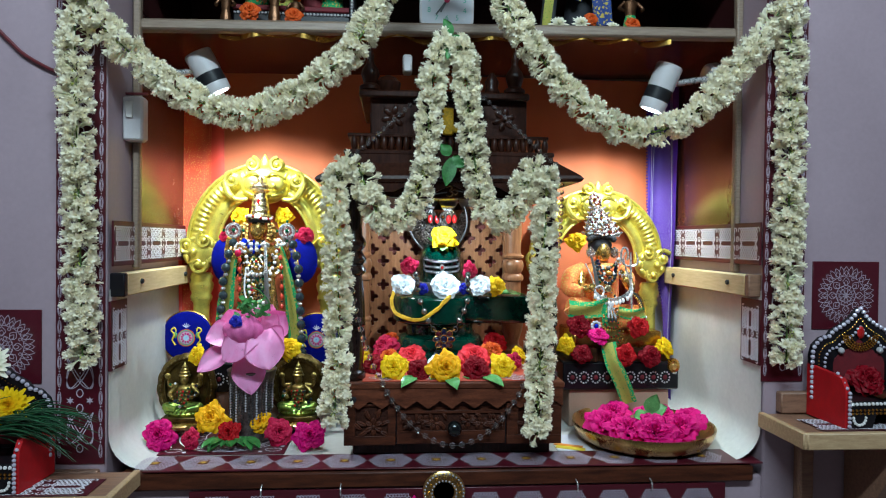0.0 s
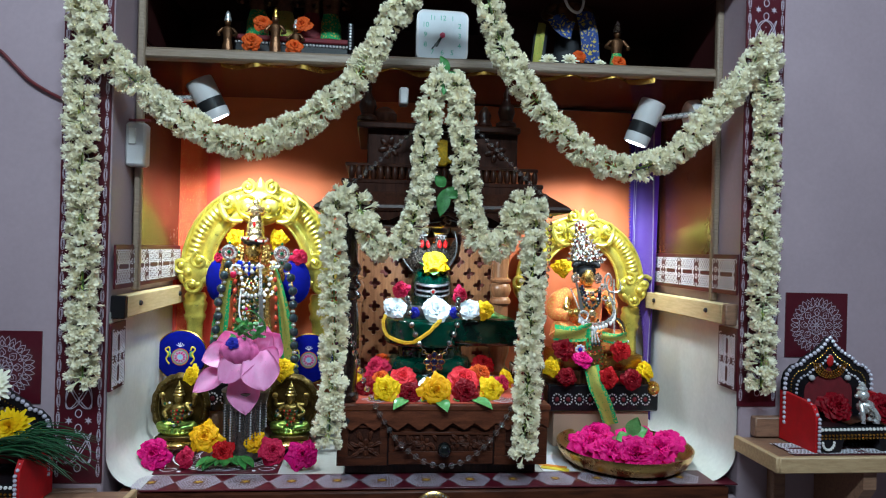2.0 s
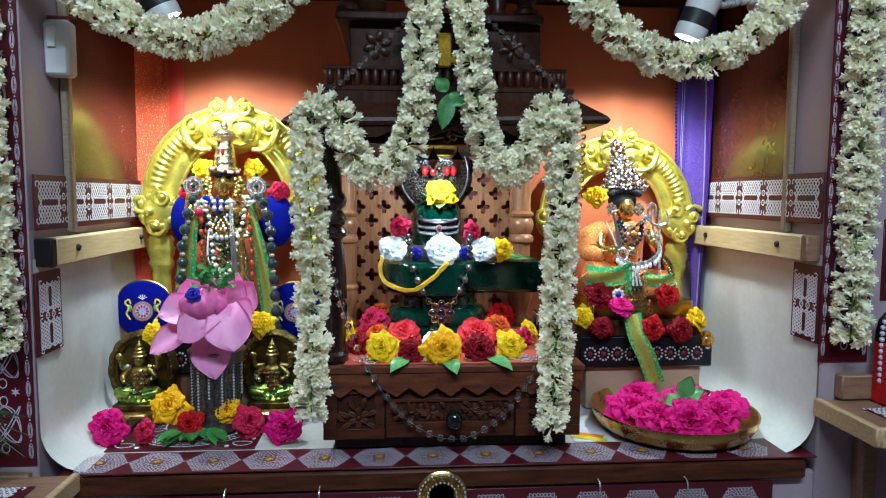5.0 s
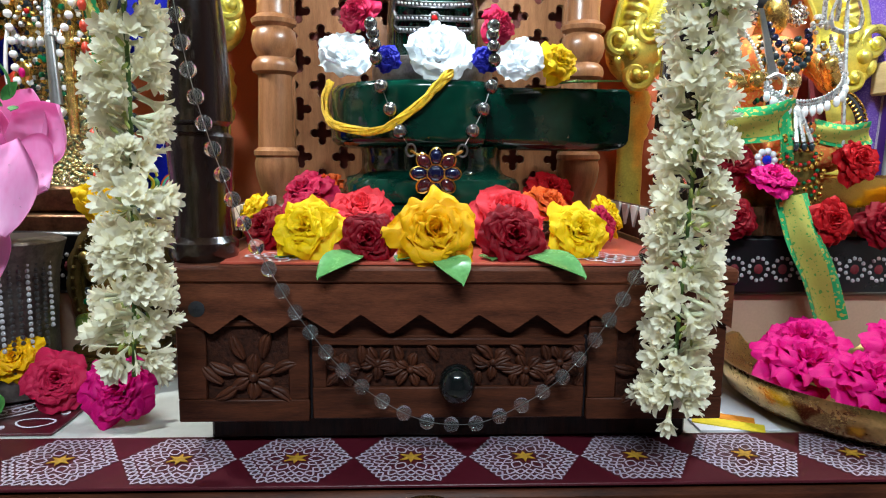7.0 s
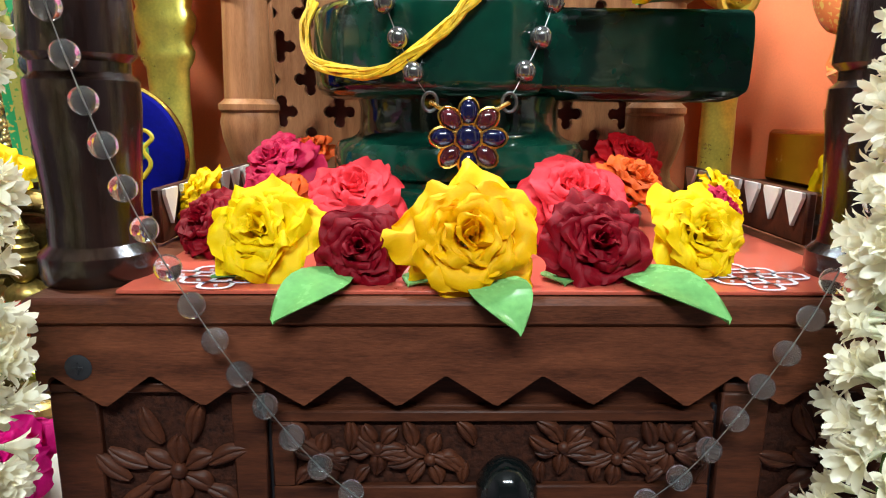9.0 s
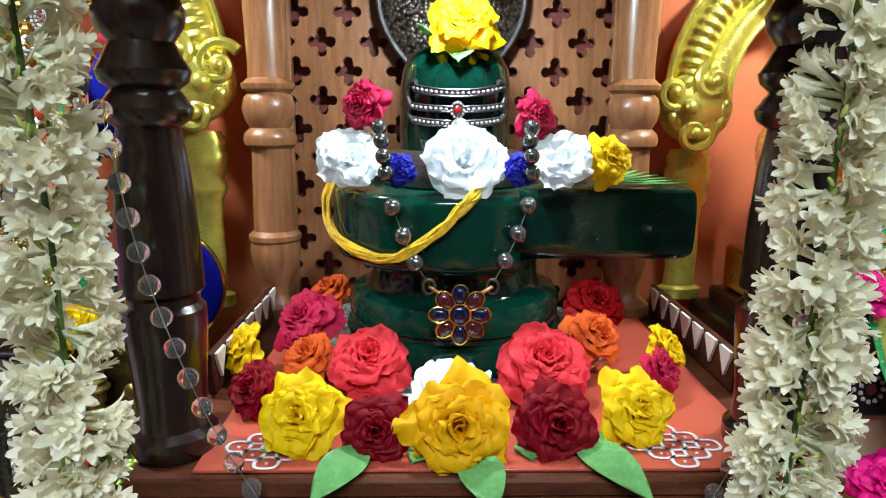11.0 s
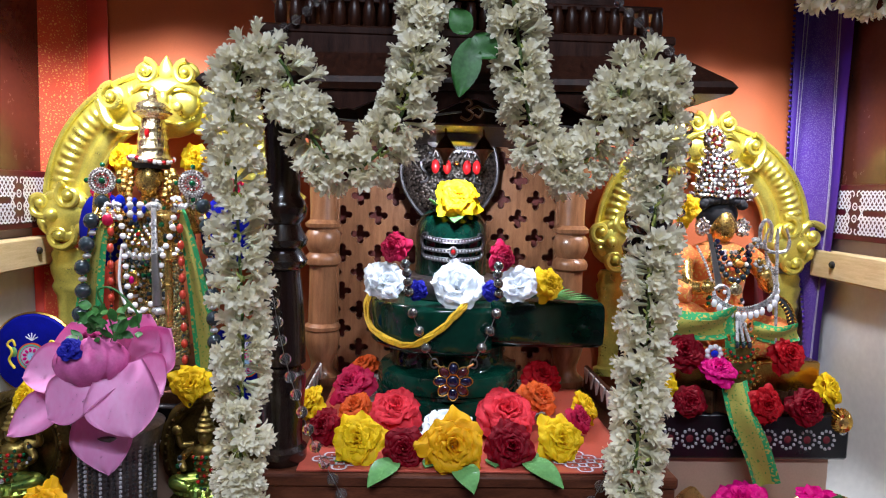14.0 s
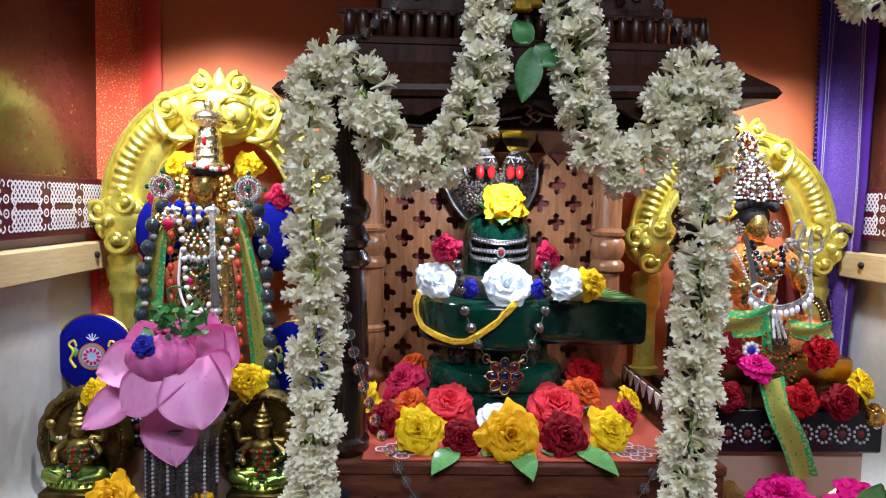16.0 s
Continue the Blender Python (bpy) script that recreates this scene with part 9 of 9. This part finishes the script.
def shelf_statue(cx, cy, z0, h, mats, label, wide=1.0):
    m = Mesh()
    m.use(0).lathe((cx, cy, z0), [(0.16 * h, 0), (0.18 * h, 0.02 * h), (0.15 * h, 0.05 * h)], 16)
    m.use(1).lathe((cx, cy, z0 + 0.05 * h), [(0.12 * h * wide, 0), (0.11 * h * wide, 0.2 * h), (0.08 * h * wide, 0.34 * h)], 16, None, (1, 0.7))
    m.use(0).lathe((cx, cy, z0 + 0.38 * h), [(0.08 * h * wide, 0), (0.10 * h * wide, 0.16 * h), (0.11 * h * wide, 0.24 * h), (0.03 * h, 0.30 * h)], 16, None, (1, 0.7))
    for sg in (-1, 1):
        limb(m, [(cx + sg * 0.10 * h * wide, cy, z0 + 0.62 * h), (cx + sg * 0.19 * h * wide, cy - 0.03 * h, z0 + 0.5 * h), (cx + sg * 0.14 * h * wide, cy - 0.12 * h, z0 + 0.44 * h)], [0.035 * h, 0.032 * h, 0.025 * h])
    m.ball((cx, cy, z0 + 0.74 * h), 0.068 * h, 12, (1, 1, 1.1))
    m.use(2).lathe((cx, cy, z0 + 0.78 * h), [(0.075 * h, 0), (0.07 * h, 0.05 * h), (0.045 * h, 0.12 * h), (0.05 * h, 0.15 * h), (0.003 * h, 0.22 * h)], 14)
    return tagged(m.make("shelf_statue", mats, at=(cx, cy, z0)), label, "statue", "shelf statues")


shelf_statue(-0.198, 1.165, SHZ - 0.006, 0.085, ["bronze", "bronze", "silver"], "small dark bronze standing statue beside the bench")
shelf_statue(-0.112, 1.150, SHZ - 0.004, 0.090, ["bronze", "bronze", "goldbead"], "small dark statue with a gilt crown before the bench")
shelf_statue(-0.078, 1.165, SHZ - 0.004, 0.075, ["bronze", "bronze", "silver"], "small dark bronze statue before the bench")
for x, mt, lb in ((-0.155, "green", "statue dressed in green and gold on the bench"), (-0.105, "zari", "statue dressed in yellow and green on the bench"), (-0.055, "darkred", "statue dressed in dark red on the bench"), (-0.020, "green", "statue dressed in green and gold on the bench")):
    shelf_statue(x, 1.215, SHZ + 0.041, 0.15, ["bronze", mt, "silver"], lb, 1.2)
for x, y, z, r in ((-0.150, 1.140, 0.016, 0.019), (-0.076, 1.138, 0.010, 0.017), (-0.138, 1.172, 0.060, 0.018), (-0.066, 1.170, 0.060, 0.019), (0.518, 1.142, 0.012, 0.016), (0.445, 1.150, 0.022, 0.014)):
    rose("orange", (x, y, SHZ + z + (0.005 if x > 0.3 else 0)), r, (rs.uniform(-0.2, 0.2), -0.9, 0.4), rs.uniform(0, 6), "orange rose on the upper shelf", "orange shelf roses")

frame_ob = thing("oval_picture", (0.42, 1.27, SHZ), "oval silver frame behind a dressed figure", "frame")
Mesh().tube([(0.405 + 0.092 * math.cos(a), 1.270, SHZ + 0.125 + 0.125 * math.sin(a)) for a in np.linspace(0, 6.283, 57)[:-1]], 0.006, 10, True).make("ring", "silver", frame_ob)
Mesh().tube([(0.405 + 0.080 * math.cos(a), 1.268, SHZ + 0.125 + 0.112 * math.sin(a)) for a in np.linspace(0, 6.283, 57)[:-1]], 0.003, 8, True).make("inner_ring", "greypearl", frame_ob)
Mesh().lathe((0.405, 1.276, SHZ + 0.125), [(0.09, 0), (0.09, 0.004), (0.02, 0.005)], 40, Matrix.Rotation(radians(90), 4, "X") , (1, 1.36)).make("backing", "maroonback", frame_ob)
shelf_statue(0.440, 1.205, SHZ, 0.24, ["bronze", "darkhair", "silver"], "dark statue draped with blue and gold sashes", 1.1)
shelf_statue(0.525, 1.170, SHZ + 0.003, 0.105, ["bronze", "green", "silver"], "small dark statue dressed in green on the upper shelf", 1.1)
sash([(0.405, 1.170, SHZ + 0.11), (0.418, 1.160, SHZ + 0.085), (0.436, 1.160, SHZ + 0.078)], 0.034, "blue sash with gold motifs on the dark statue", ("bluesash", "bluesash"))
sash([(0.462, 1.170, SHZ + 0.12), (0.466, 1.158, SHZ + 0.08), (0.470, 1.160, SHZ + 0.02)], 0.034, "long blue sash with gold motifs on the dark statue", ("bluesash", "bluesash"))
sash([(0.385, 1.190, SHZ + 0.10), (0.375, 1.170, SHZ + 0.06), (0.368, 1.165, SHZ + 0.01)], 0.026, "dark sash with gold motifs on the dark statue", ("zari", "darkhair"))
cord = Mesh().tube(curve([(0.408, 1.150, SHZ + 0.155), (0.420, 1.145, SHZ + 0.120), (0.437, 1.143, SHZ + 0.108), (0.448, 1.145, SHZ + 0.120), (0.452, 1.150, SHZ + 0.155)], 8), 0.0026, 8).make("pearl_necklace", "sheet", at=(0.43, 1.15, SHZ + 0.1))
tagged(cord, "white cord loop hung on the dark statue", "cord")


def chrysanthemum(at, r, mat, way, label, seed, n=70):
    ob = thing("chrysanthemum", (0, 0, 0), label, "flower", "chrysanthemums")
    rnd = random.Random(seed)
    m = Mesh()
    for k in range(n):
        s = k / n
        a = k * 2.39996
        tilt = radians(80 - 82 * s)
        L = (0.35 + 0.65 * s) * rnd.uniform(0.9, 1.08)
        w = 0.11 + 0.05 * s
        ca, sa = math.cos(a), math.sin(a)
        def fn(u, v):
            q = (2 * u - 1) * w * math.sin(math.pi * (0.15 + 0.75 * v))
            rr = L * v * math.cos(tilt) + 0.02
            z = 0.25 * (1 - s) + L * v * math.sin(tilt) * 0.7 + 0.04 * v * (1 - v) - 0.05 * s * v * v + 0.03 * abs(2 * u - 1)
            return (rr * ca - q * sa, rr * sa + q * ca, z)
        m.grid(fn, 3, 4)
    m.make("petal_head", mat, ob, smooth=80, at=(0, 0, 0))
    Mesh().ball((0, 0, 0.02), 0.2, 8).make("cup", "stem", ob, at=(0, 0, 0))
    ob.matrix_basis = facing(at, way, rnd.uniform(0, 6), r)
    return ob


chrysanthemum((-0.436, 0.950, 1.122), 0.031, "petal_yellow", (0.1, -0.95, 0.3), "bright yellow chrysanthemum laid on the red chair", 1)
chrysanthemum((-0.468, 0.955, 1.180), 0.030, "jasmine", (0.3, -0.8, 0.5), "pale cream chrysanthemum laid on the red chair", 2)
for x, z, r in ((0.385, 0.014, 0.020), (0.425, 0.016, 0.020), (0.483, 0.012, 0.015)):
    chrysanthemum((x, 1.140, SHZ + z), r, "jasmine", (0.1, -0.8, 0.6), "small white chrysanthemum on the upper shelf", int(x * 100), 46)

# ---- side shelves with their small chairs ----
for sd, x0, x1, z, nm in ((1, 0.699, 1.35, 1.085, "r"), (-1, -1.0, -0.286, 1.008, "l")):
    cx, w = (x0 + x1) / 2, x1 - x0
    sh = thing("side_shelf", (cx, 0.96, z - 0.024), "pale wooden side shelf with a white kolam sheet on top", "shelf", "side shelves")
    Mesh().box((cx, 0.959, z - 0.012), (w, 0.102 if sd < 0 else 0.118, 0.022), 0.002).make("board", "brownblock", sh)
    Mesh().box((cx, 0.902 if sd > 0 else 0.905, z - 0.011), (w, 0.010, 0.025), 0.002).make("front_edge", "plank", sh, "pale wooden front edge")
    ex = x0 if sd > 0 else x1
    Mesh().box((ex, 0.960, z - 0.011), (0.010, 0.122 if sd > 0 else 0.105, 0.025), 0.002).make("end_edge", "plank", sh, "pale wooden end edge")
    a0, a1 = (x0 + 0.035, x0 + 0.36) if sd > 0 else (x1 - 0.36, x1 - 0.03)
    Mesh().box(((a0 + a1) / 2, 0.945, z + 0.0005), (a1 - a0, 0.062, 0.001), 0.0003).make("kolam_sheet", "maroon", sh, "dark sheet")
    m = Mesh()
    braid(m, on_floor(0, 0, z + 0.0007), a0, a1, 0.918, 0.973, 0.0022, 0.060)
    m.make("braid_print", "white", sh, smooth=0)
    if sd > 0:
        Mesh().box((cx + 0.012, 1.016, z + 0.018), (w - 0.03, 0.017, 0.034), 0.002).make("wall_batten", "brownblock", sh)
        Mesh().prism([(0.0, 0.0), (0.115, 0.0), (0.115, -0.03), (0.03, -0.16), (0.0, -0.16)], lambda u, v, d: (0.845 + d, 1.022 - u, z - 0.023 + v), 0.022).make("bracket", "brownblock", sh, smooth=0)
        Mesh().box((0.768, 1.012, z - 0.11), (0.022, 0.022, 0.17), 0.002).make("bracket", "brownblock", sh)
    else:
        Mesh().box((-0.67, 1.0175, z - 0.012), (0.65, 0.014, 0.024), 0.002).make("wall_batten", "brownblock", sh)
        Mesh().prism([(0.0, 0.0), (0.10, 0.0), (0.10, -0.03), (0.03, -0.16), (0.0, -0.16)], lambda u, v, d: (-0.47 + d, 1.022 - u, z - 0.025 + v), 0.022).make("bracket", "brownblock", sh, smooth=0)


def little_chair(at, turn, mirror, label):
    """A doll's throne with red side panels and a pearl-edged ogee back; its own x runs along the front."""
    ob = thing("toy_throne", at, label, "chair", "toy thrones")
    g = -1 if mirror else 1
    rot = Matrix.Rotation(radians(turn), 4, "Z")
    P = lambda x, y, z: Vector(at) + rot @ Vector((g * x, y, z))
    W, D = 0.165, 0.088
    def slabxz(poly, y, d):
        return Mesh().prism(poly, lambda u, v, e: P(u, y + e, v), d)
    def slabyz(poly, x, d):
        return Mesh().prism(poly, lambda u, v, e: P(x + e, u, v), d)
    arm = [(0.002, 0.0), (0.002, 0.045), (0.004, 0.060), (0.012, 0.072), (0.026, 0.076), (0.05, 0.078), (D, 0.082), (D, 0.0)]
    for x in (0, W - 0.008):
        slabyz(arm, x, 0.008).make("side_panel", "redvelvet", ob, "red velvet side panel", smooth=0)
        for k in range(13):
            t = k / 12
            p = (0.0, 0.004 + 0.052 * t / 0.7) if t < 0.7 else (0.002 + 0.024 * (t - 0.7) / 0.3, 0.056 + 0.022 * (t - 0.7) / 0.3)
            Mesh().ball(P(x + 0.004, p[0] - 0.002, p[1]), 0.0029, 7).make("pearl", "lilacpearl", ob)
    Mesh().add([P(*p) for p in ((0.008, 0.004, 0.022), (W - 0.008, 0.004, 0.022), (W - 0.008, D, 0.022), (0.008, D, 0.022), (0.008, 0.004, 0.040), (W - 0.008, 0.004, 0.040), (W - 0.008, D, 0.040), (0.008, D, 0.040))],
               [(0, 1, 5, 4), (1, 2, 6, 5), (2, 3, 7, 6), (3, 0, 4, 7), (4, 5, 6, 7), (3, 2, 1, 0)]).make("seat", "black", ob, smooth=0)
    Mesh().add([P(*p) for p in ((0.008, 0.002, 0.0), (0.045, 0.002, 0.0), (0.045, 0.06, 0.0), (0.008, 0.06, 0.0), (0.008, 0.002, 0.022), (0.052, 0.002, 0.022), (0.052, 0.06, 0.022), (0.008, 0.06, 0.022))],
               [(0, 1, 5, 4), (1, 2, 6, 5), (2, 3, 7, 6), (3, 0, 4, 7), (4, 5, 6, 7), (3, 2, 1, 0)]).make("foot", "black", ob, smooth=0)
    Mesh().add([P(*p) for p in ((W - 0.045, 0.002, 0.0), (W - 0.008, 0.002, 0.0), (W - 0.008, 0.06, 0.0), (W - 0.045, 0.06, 0.0), (W - 0.052, 0.002, 0.022), (W - 0.008, 0.002, 0.022), (W - 0.008, 0.06, 0.022), (W - 0.052, 0.06, 0.022))],
               [(0, 1, 5, 4), (1, 2, 6, 5), (2, 3, 7, 6), (3, 0, 4, 7), (4, 5, 6, 7), (3, 2, 1, 0)]).make("foot", "black", ob, smooth=0)
    for zz, mt, r in ((0.036, "pearl", 0.0028), (0.027, "goldbead", 0.0022), (0.022, "goldbead", 0.0022)):
        for k in range(22):
            Mesh().ball(P(0.012 + 0.0066 * k, 0.002, zz), r, 6).make("trim_bead", mt, ob)
    for cx0 in (0.022, W - 0.022):
        for k in range(9):
            a = math.pi + math.pi * k / 8
            Mesh().ball(P(cx0 + 0.010 * math.cos(a), 0.0, 0.016 + 0.011 * math.sin(a)), 0.0024, 6).make("trim_bead", "pearl", ob)
    def ogee(s, dz=0.0):
        half = [(0.0, 0.172), (0.012, 0.158), (0.028, 0.146), (0.046, 0.136), (0.052, 0.128), (0.066, 0.124), (0.078, 0.112), (0.082, 0.096), (0.082, 0.03)]
        return [(W / 2 + u * s, 0.05 + (v - 0.05) * s + dz) for u, v in half] + [(W / 2 - u * s, 0.05 + (v - 0.05) * s + dz) for u, v in reversed(half[1:])]
    slabxz(ogee(1.0), D - 0.010, 0.010).make("backrest", "black", ob, smooth=0)
    slabxz(ogee(0.55, 0.006), D - 0.0115, 0.003).make("back_panel", "darkred", ob, smooth=0)
    def beads(path, n, y, r, mt):
        line = spaced(curve([(u, 0, v) for u, v in path], 8), 0.0001 + sum((Vector((a[0], 0, a[1])) - Vector((b[0], 0, b[1]))).length for a, b in zip(path, path[1:])) / n)
        for p in line:
            Mesh().ball(P(p.x, y, p.z), r, 7).make("trim_bead", mt, ob)
    beads(ogee(1.0)[9:][:8] + ogee(1.0)[:9], 46, D - 0.012, 0.0036, "lilacpearl")
    beads(ogee(0.74, 0.002)[9:][:8] + ogee(0.74, 0.002)[:9], 40, D - 0.0125, 0.0024, "lilacpearl")
    beads(ogee(0.86, 0.001)[9:][:8] + ogee(0.86, 0.001)[:9], 60, D - 0.0115, 0.0013, "goldbead")
    for r in (0.030, 0.026, 0.022, 0.017):
        for k in range(int(r * 700)):
            a = math.pi * (1.0 + k / (r * 700 - 1))
            Mesh().ball(P(W / 2 + r * math.cos(a), D - 0.014, 0.128 + r * 0.8 * math.sin(a)), 0.0019, 6).make("trim_bead", "goldbead", ob)
    Mesh().ball(P(W / 2, D - 0.014, 0.133), 0.008, 10, (0.8, 0.4, 1.3)).make("red_drop", "redbead", ob)
    for sg in (-1, 1):
        Mesh().ball(P(W / 2 + sg * 0.034, D - 0.014, 0.104), 0.0055, 8).make("trim_bead", "greypearl", ob)
    return ob


little_chair((0.772, 0.918, 1.0865), 3, False, "toy throne with red sides and a pearl-edged black back")
little_chair((-0.408, 0.918, 1.0095), -3, True, "toy throne with red sides, half hidden by flowers and grass")
rose("darkred", (0.832, 0.962, 1.146), 0.029, (0, -0.8, 0.5), 1.0, "dark red rose on the toy throne seat", "throne roses")
rose("darkred", (0.916, 0.962, 1.144), 0.029, (0, -0.8, 0.5), 2.0, "dark red rose on the toy throne seat", "throne roses")
m = Mesh()
cx, cy, z0 = 0.872, 0.945, 1.128
m.ball((cx + 0.004, cy, z0 + 0.026), 0.012, 12, (1.25, 0.9, 0.95)).ball((cx - 0.006, cy - 0.006, z0 + 0.046), 0.0095, 14, (1, 1, 0.95))
m.lathe((cx - 0.006, cy - 0.004, z0 + 0.053), [(0.0080, 0), (0.0085, 0.003), (0.0050, 0.007), (0.0055, 0.009), (0.0008, 0.014)], 12)
for sg in (-1, 1):
    limb(m, [(cx - 0.004 + sg * 0.006, cy - 0.008, z0 + 0.030), (cx + sg * 0.012, cy - 0.014, z0 + 0.018), (cx + sg * 0.012, cy - 0.016, z0 + 0.002)], [0.0045, 0.0038, 0.0034])
    limb(m, [(cx + 0.010, cy + sg * 0.006, z0 + 0.020), (cx + 0.016, cy - 0.006 + sg * 0.006, z0 + 0.010), (cx + 0.006, cy - 0.010 + sg * 0.006, z0 + 0.004)], [0.0055, 0.0050, 0.0034])
    m.ball((cx - 0.006 + sg * 0.0095, cy - 0.004, z0 + 0.044), 0.0032, 8)
tagged(m.make("silver_figurine", "silver", at=(cx, cy, z0)), "small silver figurine seated on the toy throne", "figurine")
Mesh().slab(lambda u, v: (0.835 + 0.13 * u, 0.928 + 0.05 * v, 1.1285 + 0.006 * math.sin(u * 7) * (1 - v)), 14, 5, (0, 0, 0.0012)).make("gold_cloth", "bronze", at=(0.9, 0.95, 1.128))
tagged(bpy.data.objects["gold_cloth"], "dull gold cloth on the toy throne seat", "cloth")

# grass laid over the other chair
gr = random.Random(4)
m = Mesh()
for k in range(150):
    a = gr.uniform(-0.5, 0.35) if k % 4 else gr.uniform(-0.3, 1.1)
    L = gr.uniform(0.05, 0.125)
    p = Vector((-0.475 + gr.uniform(0, 0.05), 0.945 + gr.uniform(-0.02, 0.03), 1.090 + gr.uniform(-0.004, 0.02)))
    d = Vector((math.cos(a), gr.uniform(-0.25, 0.1), math.sin(a) * 0.6))
    e = p + d * L + Vector((0, 0, -0.12 * L))
    mid = p.lerp(e, 0.55) + Vector((0, 0, 0.10 * L))
    m.tube(curve([p, mid, e], 4), [0.0012, 0.0012, 0.0012, 0.0011, 0.001, 0.0009, 0.0007, 0.0005, 0.0002], 4)
tagged(m.make("sacred_grass", "grass", at=(-0.45, 0.95, 1.08)), "bundle of dark green sacred grass on the toy throne", "grass", kind="stuff")

# ornaments hanging below the sill
ring = thing("gold_ring_ornament", (0.179, 1.000, 0.94), "round gold ornament ring studded with pearls below the sill", "ornament")
Mesh().lathe((0.179, 1.002, 0.972), [(0.016, 0.0), (0.016, 0.005), (0.019, 0.008), (0.028, 0.008), (0.033, 0.004), (0.033, 0.0)], 40, Matrix.Rotation(radians(90), 4, "X")).make("ring", "brass", ring)
for r, n in ((0.019, 22), (0.0245, 12), (0.030, 34)):
    for k in range(n):
        a = 2 * math.pi * k / n
        Mesh().ball((0.179 + r * math.cos(a), 0.9935, 0.972 + r * math.sin(a)), 0.0016 if r != 0.0245 else 0.0024, 6).make("pearl", "greypearl" if r != 0.0245 else "goldbead", ring)
bud = Mesh().lathe((0.133, 1.000, 0.925), [(0.002, 0), (0.009, 0.008), (0.012, 0.018), (0.009, 0.030), (0.001, 0.042)], 14).make("pink_bud", "petal_magenta", at=(0.133, 1.0, 0.925))
tagged(bud, "pink lotus bud ornament hung below the sill", "ornament")
for x in (-0.10, 0.02, 0.39, 0.51):
    hk = Mesh().tube(curve([(x, 1.012, 0.983), (x, 1.002, 0.981), (x, 0.999, 0.973), (x, 1.004, 0.967)], 5), 0.0011, 6).make("hook", "silver", at=(x, 1.0, 0.97))
    tagged(hk, "small steel hook under the sill", "hook", "sill hooks")
